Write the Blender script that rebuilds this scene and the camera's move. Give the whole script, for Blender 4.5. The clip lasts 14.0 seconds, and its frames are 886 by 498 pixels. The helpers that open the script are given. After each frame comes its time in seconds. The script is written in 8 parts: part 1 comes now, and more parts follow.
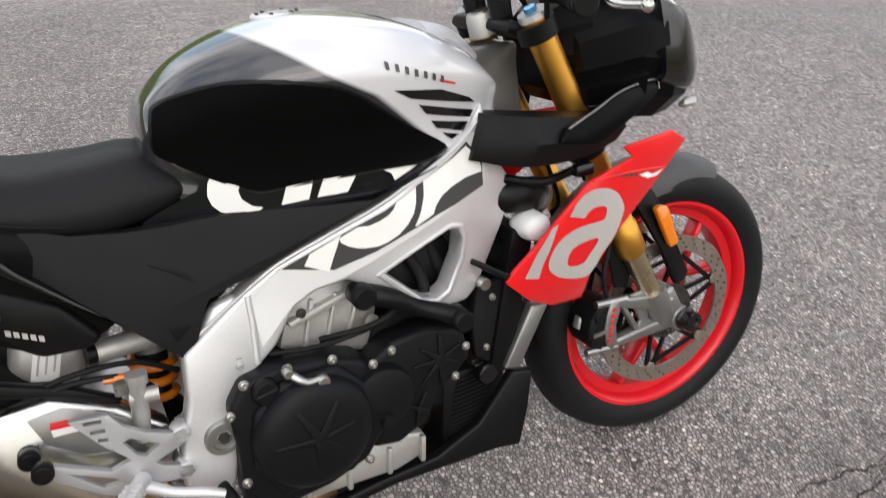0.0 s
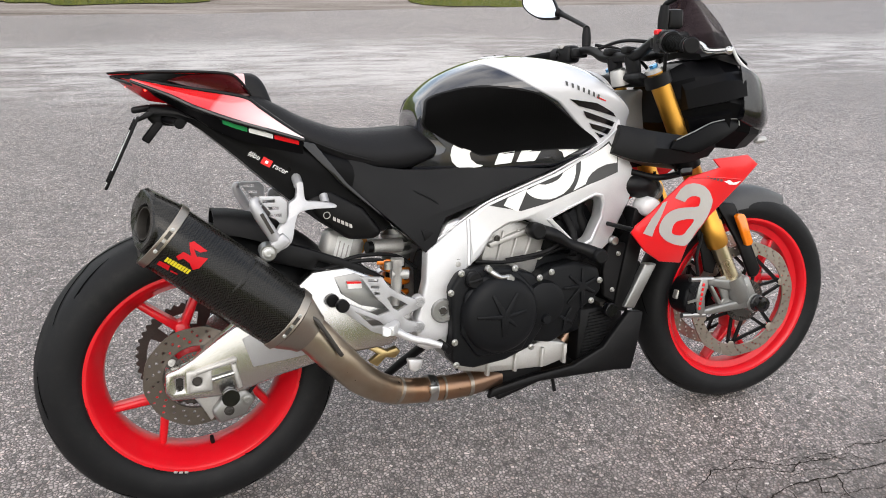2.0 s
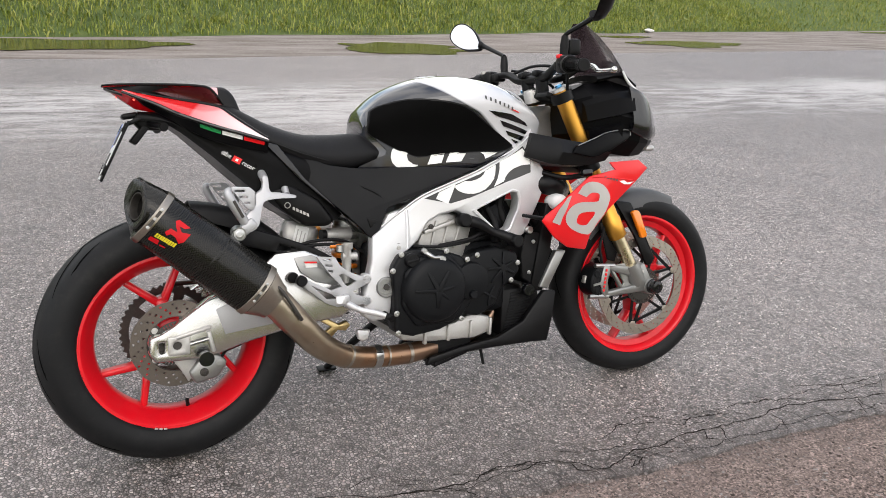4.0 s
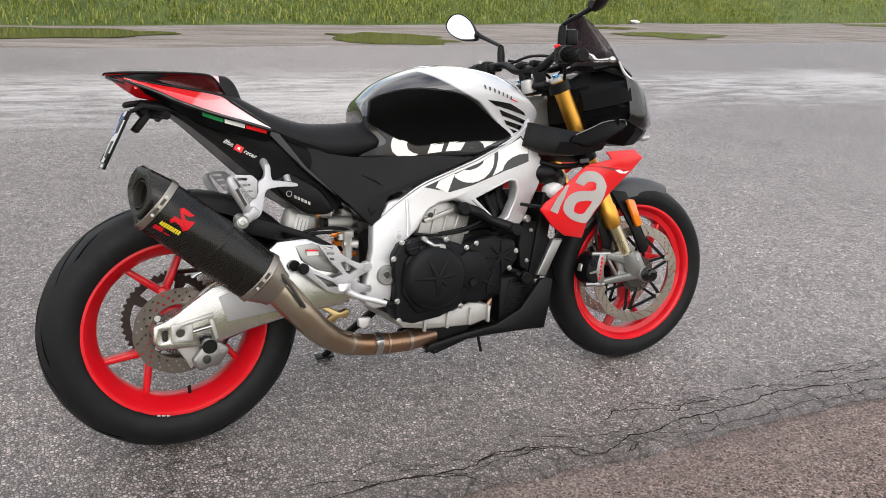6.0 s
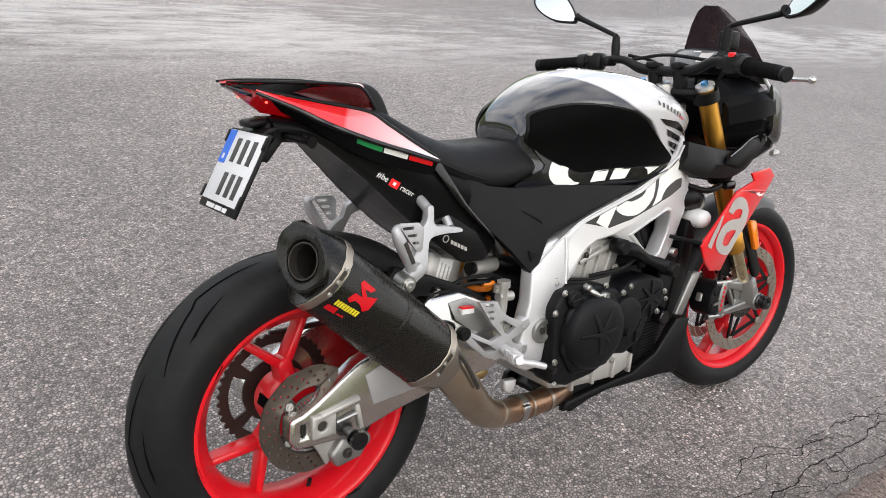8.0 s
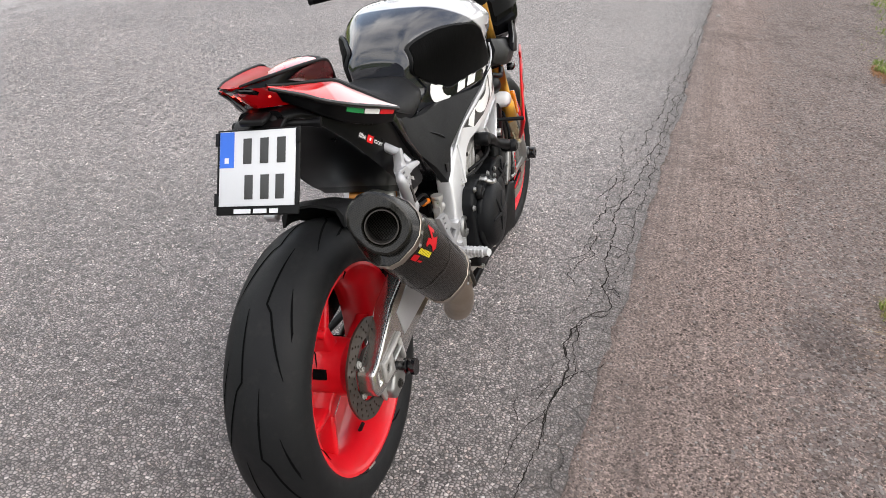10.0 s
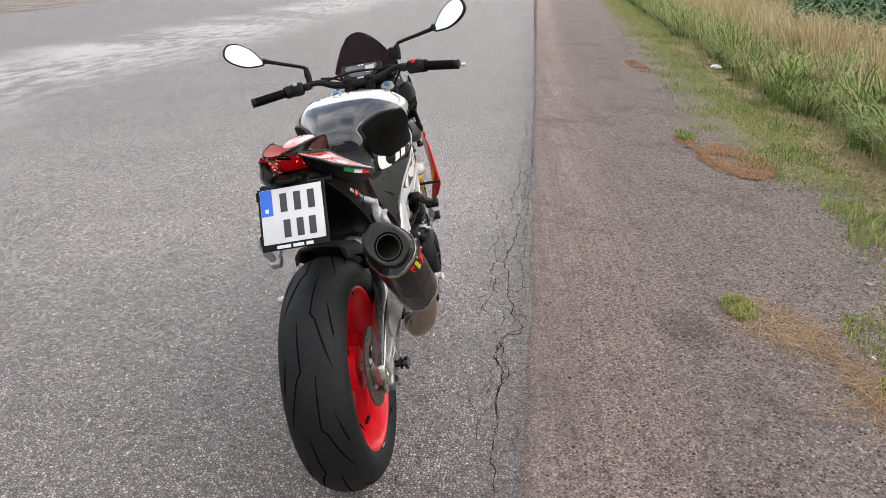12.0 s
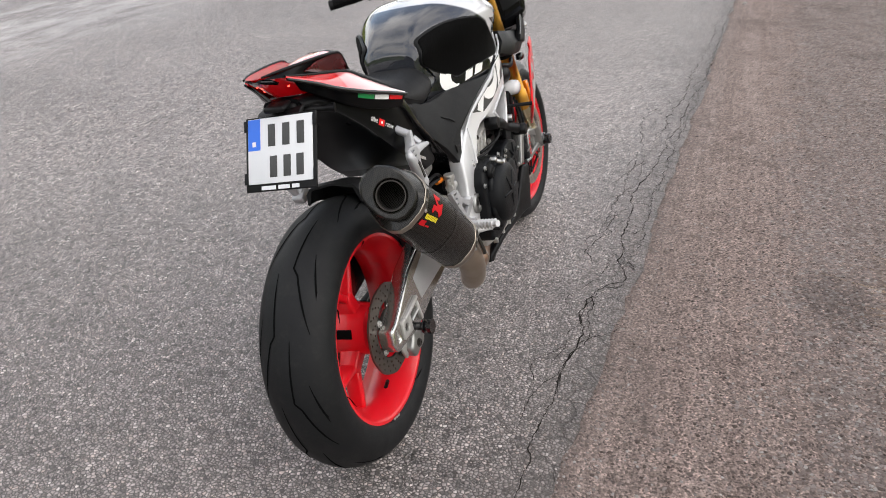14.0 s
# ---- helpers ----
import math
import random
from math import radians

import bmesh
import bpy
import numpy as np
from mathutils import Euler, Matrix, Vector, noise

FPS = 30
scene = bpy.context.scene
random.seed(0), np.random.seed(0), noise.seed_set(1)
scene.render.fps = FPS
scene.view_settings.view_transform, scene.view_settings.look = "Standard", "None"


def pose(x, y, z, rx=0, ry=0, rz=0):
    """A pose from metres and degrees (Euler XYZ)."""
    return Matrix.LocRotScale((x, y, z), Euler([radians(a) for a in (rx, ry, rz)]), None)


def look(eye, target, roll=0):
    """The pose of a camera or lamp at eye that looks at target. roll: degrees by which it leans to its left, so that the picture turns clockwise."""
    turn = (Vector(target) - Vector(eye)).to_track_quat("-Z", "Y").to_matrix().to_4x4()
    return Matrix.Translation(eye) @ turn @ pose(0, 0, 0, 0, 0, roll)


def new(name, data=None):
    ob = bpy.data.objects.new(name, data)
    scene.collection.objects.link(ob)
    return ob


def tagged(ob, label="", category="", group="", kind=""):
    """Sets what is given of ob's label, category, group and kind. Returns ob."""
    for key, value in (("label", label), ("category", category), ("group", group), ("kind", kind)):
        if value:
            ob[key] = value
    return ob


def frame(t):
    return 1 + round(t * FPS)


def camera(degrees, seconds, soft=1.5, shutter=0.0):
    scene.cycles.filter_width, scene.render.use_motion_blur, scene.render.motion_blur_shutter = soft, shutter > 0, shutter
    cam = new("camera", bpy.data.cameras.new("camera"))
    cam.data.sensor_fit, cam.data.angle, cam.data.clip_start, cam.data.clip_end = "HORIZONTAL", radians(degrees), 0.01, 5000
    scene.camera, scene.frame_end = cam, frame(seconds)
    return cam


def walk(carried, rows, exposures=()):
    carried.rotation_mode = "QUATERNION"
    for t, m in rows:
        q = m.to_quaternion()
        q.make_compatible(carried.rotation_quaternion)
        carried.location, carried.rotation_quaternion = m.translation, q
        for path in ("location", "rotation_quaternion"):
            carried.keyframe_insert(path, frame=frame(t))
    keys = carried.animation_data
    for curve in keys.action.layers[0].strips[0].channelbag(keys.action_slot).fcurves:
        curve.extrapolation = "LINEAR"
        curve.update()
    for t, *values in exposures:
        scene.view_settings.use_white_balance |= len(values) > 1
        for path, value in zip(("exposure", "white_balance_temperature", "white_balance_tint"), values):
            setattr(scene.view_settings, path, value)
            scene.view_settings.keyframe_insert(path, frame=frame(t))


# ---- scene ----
from mathutils.bvhtree import BVHTree

cam = camera(57.6, 14.0, soft=0.85, shutter=0.2)
PATH = [
    (0, (0.391, -1.016, 1.294), (1.227, 0.449, 0.22), 1.6),
    (0.5, (0.256, -1.163, 1.238), (1.176, 0.202, 0.101), 1.0),
    (1, (0.102, -1.298, 1.242), (0.871, 0.228, 0.202), 4.8),
    (1.5, (0.019, -1.478, 1.253), (0.663, 0.233, 0.442), 3.0),
    (2, (-0.082, -1.638, 1.252), (0.617, 0.074, 0.489), 2.6),
    (2.5, (-0.223, -1.743, 1.239), (0.56, -0.069, 0.475), 3.2),
    (3, (-0.218, -1.909, 1.211), (0.586, -0.177, 0.617), 2.5),
    (3.2, (-0.215, -1.957, 1.219), (0.598, -0.236, 0.606), 2.7),
    (5.5, (-0.267, -1.995, 1.231), (0.612, -0.321, 0.577), 3.7),
    (6, (-0.274, -1.987, 1.225), (0.607, -0.319, 0.562), 3.6),
    (6.5, (-0.37, -1.827, 1.198), (0.5, -0.171, 0.49), 3.8),
    (7, (-0.534, -1.653, 1.233), (0.295, 0.023, 0.522), 3.8),
    (7.5, (-0.617, -1.478, 1.239), (0.273, 0.149, 0.491), 5.1),
    (8, (-0.659, -1.194, 1.282), (0.515, 0.212, 0.479), 8.9),
    (8.5, (-0.807, -0.967, 1.294), (0.569, 0.171, 0.393), 8.9),
    (8.7, (-0.88, -0.881, 1.314), (0.589, 0.046, 0.324), 8.2),
    (10.8, (-1.645, -0.504, 1.353), (0.154, -0.189, 0.538), 2.1),
    (11, (-1.755, -0.471, 1.362), (0.064, -0.212, 0.573), 1.5),
    (11.5, (-1.907, -0.42, 1.358), (-0.038, -0.286, 0.659), 1.2),
    (12, (-1.936, -0.402, 1.359), (-0.053, -0.277, 0.697), 1.2),
    (12.5, (-1.941, -0.401, 1.358), (-0.051, -0.284, 0.714), 1.0),
    (13, (-1.906, -0.41, 1.344), (-0.044, -0.199, 0.645), 0.6),
    (13.5, (-1.741, -0.512, 1.318), (0.087, -0.195, 0.571), 0.6),
    (14, (-1.46, -0.741, 1.342), (0.225, -0.15, 0.441), -0.6),
]
walk(cam, [(t, look(eye, target, roll)) for t, eye, target, roll in PATH],
     [(0, 0.16), (0.5, 0.27), (1, 0.36), (1.5, 0.40), (2, 0.36), (3, 0.30), (5.5, 0.20), (6.5, 0.25), (7.5, 0.31), (8, 0.28), (8.5, 0.37), (11, 0.36), (11.5, 0.28), (12.5, 0.22), (13.5, 0.19), (14, 0.25)])

# ---- world, sun, exposure ----
SUN_EL, SUN_AZ = 48.0, 200.0
world = bpy.data.worlds.new("sky")
world.use_nodes = True
scene.world = world


def wire(tree, a, b):
    tree.links.new(a, b)


def make_sky():
    nt = world.node_tree
    nt.nodes.clear()
    out = nt.nodes.new("ShaderNodeOutputWorld")
    bg = nt.nodes.new("ShaderNodeBackground")
    sky = nt.nodes.new("ShaderNodeTexSky")
    sky.sky_type = "NISHITA"
    sky.sun_disc = False
    sky.sun_elevation, sky.sun_rotation = radians(SUN_EL), radians(SUN_AZ)
    sky.dust_density, sky.air_density = 3.0, 1.2
    tc = nt.nodes.new("ShaderNodeTexCoord")
    cloud = nt.nodes.new("ShaderNodeTexNoise")
    cloud.inputs["Scale"].default_value, cloud.inputs["Detail"].default_value = 2.2, 5.0
    ramp = nt.nodes.new("ShaderNodeValToRGB")
    ramp.color_ramp.elements[0].position, ramp.color_ramp.elements[1].position = 0.40, 0.58
    ramp.color_ramp.elements[0].color = (0.12, 0.12, 0.12, 1)
    mix = nt.nodes.new("ShaderNodeMix")
    mix.data_type = "RGBA"
    mix.inputs["B"].default_value = (9.25, 9.07, 9.0, 1)
    wire(nt, tc.outputs["Generated"], cloud.inputs["Vector"])
    wire(nt, cloud.outputs["Fac"], ramp.inputs["Fac"])
    wire(nt, ramp.outputs["Color"], mix.inputs["Factor"])
    wire(nt, sky.outputs["Color"], mix.inputs["A"])
    wire(nt, mix.outputs["Result"], bg.inputs["Color"])
    bg.inputs["Strength"].default_value = 0.178
    wire(nt, bg.outputs["Background"], out.inputs["Surface"])


make_sky()
sun_data = bpy.data.lights.new("sun", "SUN")
sun_data.energy, sun_data.angle, sun_data.color = 0.75, radians(50), (1.0, 0.96, 0.90)
sun = new("sun", sun_data)
sun.matrix_world = look((0, 0, 10), (math.sin(radians(SUN_AZ)) * -10 / math.tan(radians(SUN_EL)), math.cos(radians(SUN_AZ)) * -10 / math.tan(radians(SUN_EL)), 0))
scene.view_settings.exposure = 0.25


# ---- materials ----
def nodes_of(m):
    m.use_nodes = True
    return m.node_tree, m.node_tree.nodes["Principled BSDF"]


def node(nt, kind, **sockets):
    n = nt.nodes.new(kind)
    for key, value in sockets.items():
        n.inputs[key.replace("_", " ")].default_value = value
    return n


def math_node(nt, op, a, b=None, c=None):
    n = nt.nodes.new("ShaderNodeMath")
    n.operation = op
    for i, v in enumerate((a, b, c)):
        if v is None:
            continue
        if isinstance(v, (int, float)):
            n.inputs[i].default_value = v
        else:
            wire(nt, v, n.inputs[i])
    return n.outputs[0]


def mix_rgb(nt, fac, a, b, blend="MIX"):
    n = nt.nodes.new("ShaderNodeMix")
    n.data_type, n.blend_type = "RGBA", blend
    for sock, v in ((n.inputs["Factor"], fac), (n.inputs["A"], a), (n.inputs["B"], b)):
        if isinstance(v, (int, float)):
            sock.default_value = v
        elif isinstance(v, tuple):
            sock.default_value = (*v[:3], 1)
        else:
            wire(nt, v, sock)
    return n.outputs["Result"]


def ramp_node(nt, fac, *stops):
    n = nt.nodes.new("ShaderNodeValToRGB")
    el = n.color_ramp.elements
    while len(el) < len(stops):
        el.new(0.5)
    for e, (p, c) in zip(el, stops):
        e.position = p
        e.color = (c, c, c, 1) if isinstance(c, (int, float)) else (*c, 1)
    wire(nt, fac, n.inputs["Fac"])
    return n.outputs["Color"]


def noise_out(nt, vec, scale, detail=3.0, rough=0.55, out="Fac"):
    n = node(nt, "ShaderNodeTexNoise", Scale=scale, Detail=detail, Roughness=rough)
    wire(nt, vec, n.inputs["Vector"])
    return n.outputs[out]


def stretch(nt, vec, sx, sy, sz=1.0):
    n = nt.nodes.new("ShaderNodeMapping")
    n.inputs["Scale"].default_value = (sx, sy, sz)
    wire(nt, vec, n.inputs["Vector"])
    return n.outputs["Vector"]


def bump_node(nt, height, strength, distance, normal=None):
    n = node(nt, "ShaderNodeBump", Strength=strength, Distance=distance)
    wire(nt, height, n.inputs["Height"])
    if normal:
        wire(nt, normal, n.inputs["Normal"])
    return n.outputs["Normal"]


def surface(name, base, rough=0.5, metal=0.0, coat=0.0, var=0.12, grain=400.0, bump=0.05, spread=0.12, spec=0.5, dust=0.0):
    """A surface with tone and gloss varied at two scales, fine relief and, where given, some pale road dust."""
    m = bpy.data.materials.new(name)
    nt, bsdf = nodes_of(m)
    tc = nt.nodes.new("ShaderNodeTexCoord").outputs["Object"]
    big, small = noise_out(nt, tc, 9.0), noise_out(nt, tc, grain, 2.0)
    tone = math_node(nt, "MULTIPLY_ADD", big, 0.65, math_node(nt, "MULTIPLY", small, 0.35))
    dark = tuple(c * (1 - var) for c in base)
    light = tuple(min(1.0, c * (1 + var)) for c in base)
    col = mix_rgb(nt, ramp_node(nt, tone, (0.3, 0.0), (0.7, 1.0)), dark, light)
    if dust:
        spots = ramp_node(nt, noise_out(nt, tc, 38.0, 6.0, 0.7), (0.52, 0.0), (0.75, 1.0))
        col = mix_rgb(nt, math_node(nt, "MULTIPLY", spots, dust), col, (0.30, 0.27, 0.23))
    wire(nt, col, bsdf.inputs["Base Color"])
    r = math_node(nt, "MULTIPLY_ADD", noise_out(nt, tc, 22.0, 4.0), spread * 2, rough - spread)
    wire(nt, r, bsdf.inputs["Roughness"])
    bsdf.inputs["Metallic"].default_value = metal
    bsdf.inputs["Specular IOR Level"].default_value = spec
    bsdf.inputs["Coat Weight"].default_value = coat
    bsdf.inputs["Coat Roughness"].default_value = 0.04
    if bump:
        wire(nt, bump_node(nt, small, bump, 0.001), bsdf.inputs["Normal"])
    return m


RED = surface("red_paint", (0.70, 0.006, 0.010), 0.30, coat=0.30, spec=0.35, var=0.06, bump=0.01, spread=0.05)
# the red paint again, with shade put into the colour
SHADED_RED = surface("shaded_red_paint", (0.045, 0.0012, 0.003), 0.28, coat=0.3, spec=0.3, var=0.1, bump=0.0, spread=0.04)
RIM_RED = surface("red_rim_enamel", (0.62, 0.005, 0.013), 0.34, coat=0.3, var=0.08, bump=0.02, spec=0.35, dust=0.04)
WHITE = surface("white_paint", (0.66, 0.66, 0.66), 0.30, coat=0.6, var=0.03, bump=0.01, spread=0.05)
GLOSS_BLACK = surface("gloss_black_paint", (0.004, 0.004, 0.005), 0.18, coat=0.5, spec=0.3, var=0.2, bump=0.0, spread=0.04)
TANK_PAINT = surface("pearl_black_tank_paint", (0.006, 0.0065, 0.009), 0.16, coat=0.45, spec=0.3, var=0.2, bump=0.0, spread=0.04)
SATIN_BLACK = surface("satin_black_plastic", (0.0045, 0.0045, 0.005), 0.40, var=0.25, bump=0.10, grain=900, spec=0.18, dust=0.012)
MATT_BLACK = surface("matt_black_plastic", (0.0075, 0.0075, 0.008), 0.58, var=0.25, bump=0.18, grain=1200, spec=0.17, dust=0.012)
UNDER = surface("black_undertail_plastic", (0.0035, 0.0035, 0.004), 0.30, var=0.2, bump=0.03, grain=900, spec=0.10, spread=0.06)
LAMP_BLACK = surface("semi_gloss_black_plastic", (0.0025, 0.0025, 0.003), 0.34, var=0.2, bump=0.02, spec=0.07, spread=0.06)
PANEL_GREY = surface("matt_charcoal_plastic", (0.007, 0.0072, 0.008), 0.48, var=0.2, bump=0.15, grain=1200, spec=0.17)
PAD = surface("textured_rubber_pad", (0.0030, 0.0030, 0.0030), 0.60, var=0.3, bump=0.35, grain=1600, spec=0.07)
KNEE = surface("moulded_knee_rubber", (0.0020, 0.0020, 0.0020), 0.60, var=0.3, bump=0.1, grain=1600, spec=0.035)
SEAT = surface("black_seat_vinyl", (0.0075, 0.0075, 0.0085), 0.50, var=0.25, bump=0.30, grain=900, spec=0.20)
ENGINE_BLACK = surface("black_engine_casting", (0.0055, 0.006, 0.007), 0.44, var=0.25, bump=0.30, grain=700, spec=0.15, dust=0.010)
SILVER = surface("silver_cast_alloy", (0.66, 0.66, 0.67), 0.42, metal=0.55, var=0.10, bump=0.12, grain=500)
CAST = surface("satin_cast_alloy", (0.42, 0.42, 0.43), 0.42, metal=0.5, var=0.12, bump=0.15, grain=450)
POLISHED = surface("polished_alloy", (0.62, 0.61, 0.59), 0.24, metal=1.0, var=0.06, bump=0.04, spread=0.08)
RAW_ALLOY = surface("raw_cast_alloy", (0.50, 0.49, 0.47), 0.48, metal=0.7, var=0.18, bump=0.35, grain=350, dust=0.10)
GREY_ALLOY = surface("grey_anodised_alloy", (0.30, 0.30, 0.29), 0.38, metal=0.85, var=0.12, bump=0.08)
GOLD = surface("gold_fork_coating", (0.72, 0.37, 0.065), 0.40, metal=1.0, var=0.08, bump=0.02, spread=0.06)
CHROME = surface("hard_chrome", (0.56, 0.48, 0.32), 0.28, metal=1.0, var=0.06, bump=0.0, spread=0.05)
STEEL = surface("drilled_disc_steel", (0.135, 0.115, 0.10), 0.38, metal=0.9, var=0.15, bump=0.08, grain=600)
DISC_STEEL = surface("polished_disc_steel", (0.40, 0.36, 0.31), 0.36, metal=0.9, var=0.12, bump=0.06, grain=600)
DARK_STEEL = surface("dark_oiled_steel", (0.06, 0.055, 0.05), 0.45, metal=0.7, var=0.3, bump=0.15)
BOLT = surface("zinc_bolt", (0.46, 0.46, 0.45), 0.32, metal=1.0, var=0.10, bump=0.05)
ORANGE = surface("orange_spring_enamel", (0.75, 0.20, 0.01), 0.35, coat=0.3, var=0.10)
GREY_VINYL = surface("grey_vinyl", (0.42, 0.40, 0.38), 0.35, coat=0.2, var=0.05, bump=0.02)
DARK_VINYL = surface("charcoal_vinyl", (0.050, 0.050, 0.050), 0.35, coat=0.15, spec=0.3, var=0.08, bump=0.02)
LETTER_WHITE = surface("white_vinyl", (0.80, 0.80, 0.78), 0.35, coat=0.3, var=0.03, bump=0.01)
GREEN = surface("green_vinyl", (0.01, 0.22, 0.06), 0.35, var=0.05)
YELLOW = surface("yellow_vinyl", (0.70, 0.58, 0.02), 0.4, var=0.08)
BLUE = surface("blue_vinyl", (0.02, 0.13, 0.62), 0.4, var=0.05)
BLUE_ANOD = surface("blue_anodised", (0.10, 0.34, 0.62), 0.25, metal=0.9, var=0.05)
PLATE_WHITE = surface("reflective_plate_white", (0.62, 0.63, 0.65), 0.4, var=0.04, bump=0.04)
PLATE_INK = surface("black_plate_ink", (0.035, 0.035, 0.035), 0.5, var=0.1)
MILKY = surface("milky_plastic_tank", (0.72, 0.72, 0.72), 0.45, var=0.05)
AMBER = surface("amber_reflector", (0.78, 0.20, 0.005), 0.18, coat=1.0, var=0.15, grain=250, bump=0.3)
LENS_RED = surface("red_lamp_lens", (0.26, 0.002, 0.005), 0.12, coat=1.0, var=0.2, grain=120, bump=0.2)
LENS_RED.node_tree.nodes["Principled BSDF"].inputs["Emission Color"].default_value = (1.0, 0.004, 0.008, 1)
LENS_RED.node_tree.nodes["Principled BSDF"].inputs["Emission Strength"].default_value = 0.09
MIRROR = surface("mirror_glass", (0.68, 0.72, 0.76), 0.02, metal=1.0, var=0.0, bump=0.0, spread=0.01)
DASH_GLASS = surface("dash_screen_glass", (0.07, 0.075, 0.08), 0.25, coat=0.2, var=0.1, bump=0.0, spread=0.02)
TYRE = surface("tyre_rubber", (0.0085, 0.0088, 0.0094), 0.54, var=0.22, bump=0.20, grain=500, spec=0.17, dust=0.02)
# near-black that stands for the shade inside grooves and pockets
RECESS_SHADE = surface("recess_shade_black", (0.0035, 0.0036, 0.0038), 0.9, var=0.1, spec=0.02)
PAPER = surface("white_sticker_paper", (0.72, 0.71, 0.69), 0.6, var=0.05)


def add_cells(m, scale, strength):
    """Moulded cell relief in a surface."""
    nt, bsdf = nodes_of(m)
    tc = nt.nodes.new("ShaderNodeTexCoord").outputs["Object"]
    v = node(nt, "ShaderNodeTexVoronoi", Scale=scale, Randomness=0.15)
    wire(nt, tc, v.inputs["Vector"])
    wire(nt, bump_node(nt, v.outputs["Distance"], strength, 0.002), bsdf.inputs["Normal"])


add_cells(KNEE, 170.0, 0.14)


def make_led():
    m = bpy.data.materials.new("lit_red_led")
    nt, bsdf = nodes_of(m)
    bsdf.inputs["Base Color"].default_value = (0.8, 0.02, 0.02, 1)
    bsdf.inputs["Emission Color"].default_value = (1.0, 0.05, 0.03, 1)
    bsdf.inputs["Emission Strength"].default_value = 5.0
    return m


LED = make_led()


def make_smoke():
    m = bpy.data.materials.new("smoked_screen_plastic")
    nt, bsdf = nodes_of(m)
    bsdf.inputs["Base Color"].default_value = (0.035, 0.02, 0.025, 1)
    bsdf.inputs["Roughness"].default_value = 0.06
    bsdf.inputs["Transmission Weight"].default_value = 0.55
    bsdf.inputs["IOR"].default_value = 1.1
    bsdf.inputs["Coat Weight"].default_value = 1.0
    return m


SMOKE = make_smoke()


def make_carbon(name, base, weave):
    m = bpy.data.materials.new(name)
    nt, bsdf = nodes_of(m)
    tc = nt.nodes.new("ShaderNodeTexCoord").outputs["Object"]
    turn = nt.nodes.new("ShaderNodeMapping")
    turn.inputs["Rotation"].default_value = (0, radians(39), 0)
    wire(nt, tc, turn.inputs["Vector"])
    ck = node(nt, "ShaderNodeTexChecker", Scale=weave)
    wire(nt, turn.outputs["Vector"], ck.inputs["Vector"])
    big = noise_out(nt, tc, 14.0, 4.0)
    a = mix_rgb(nt, ck.outputs["Fac"], tuple(c * 0.45 for c in base), tuple(c * 1.5 for c in base))
    wire(nt, mix_rgb(nt, math_node(nt, "MULTIPLY", big, 0.5), a, base), bsdf.inputs["Base Color"])
    wire(nt, math_node(nt, "MULTIPLY_ADD", ck.outputs["Fac"], 0.12, 0.24), bsdf.inputs["Roughness"])
    bsdf.inputs["Specular IOR Level"].default_value = 0.22
    bsdf.inputs["Coat Weight"].default_value = 0.22
    bsdf.inputs["Coat Roughness"].default_value = 0.10
    wire(nt, bump_node(nt, ck.outputs["Fac"], 0.15, 0.0005), bsdf.inputs["Normal"])
    return m


CARBON = make_carbon("carbon_weave", (0.0085, 0.0080, 0.0068), 330)


def make_heat_metal():
    m = bpy.data.materials.new("heat_tinted_titanium")
    nt, bsdf = nodes_of(m)
    tc = nt.nodes.new("ShaderNodeTexCoord").outputs["Object"]
    sep = nt.nodes.new("ShaderNodeSeparateXYZ")
    wire(nt, tc, sep.inputs["Vector"])
    f = math_node(nt, "MULTIPLY_ADD", sep.outputs["X"], 2.0, math_node(nt, "MULTIPLY_ADD", noise_out(nt, tc, 18.0, 4.0), 0.5, -0.65))
    col = ramp_node(nt, f, (0.0, (0.44, 0.38, 0.30)), (0.35, (0.36, 0.28, 0.20)), (0.6, (0.34, 0.20, 0.12)), (1.0, (0.26, 0.17, 0.12)))
    wire(nt, col, bsdf.inputs["Base Color"])
    bsdf.inputs["Metallic"].default_value = 0.95
    wire(nt, math_node(nt, "MULTIPLY_ADD", noise_out(nt, tc, 60.0, 4.0), 0.25, 0.20), bsdf.inputs["Roughness"])
    wire(nt, bump_node(nt, noise_out(nt, tc, 300.0), 0.06, 0.001), bsdf.inputs["Normal"])
    return m


HEAT = make_heat_metal()
# near-black steel for the inside of the muffler outlet
BORE_BLACK = surface("black_bore_steel", (0.012, 0.011, 0.010), 0.7, var=0.4, spec=0.2)
RED_VINYL = surface("red_vinyl", (0.52, 0.004, 0.010), 0.45, var=0.06, bump=0.02, spec=0.25)
TITAN = surface("brushed_titanium", (0.38, 0.34, 0.29), 0.36, metal=0.95, var=0.15, bump=0.08)

# the near edge of the asphalt runs along y = EDGE + SLOPE x
EDGE, SLOPE = -0.503, -0.038


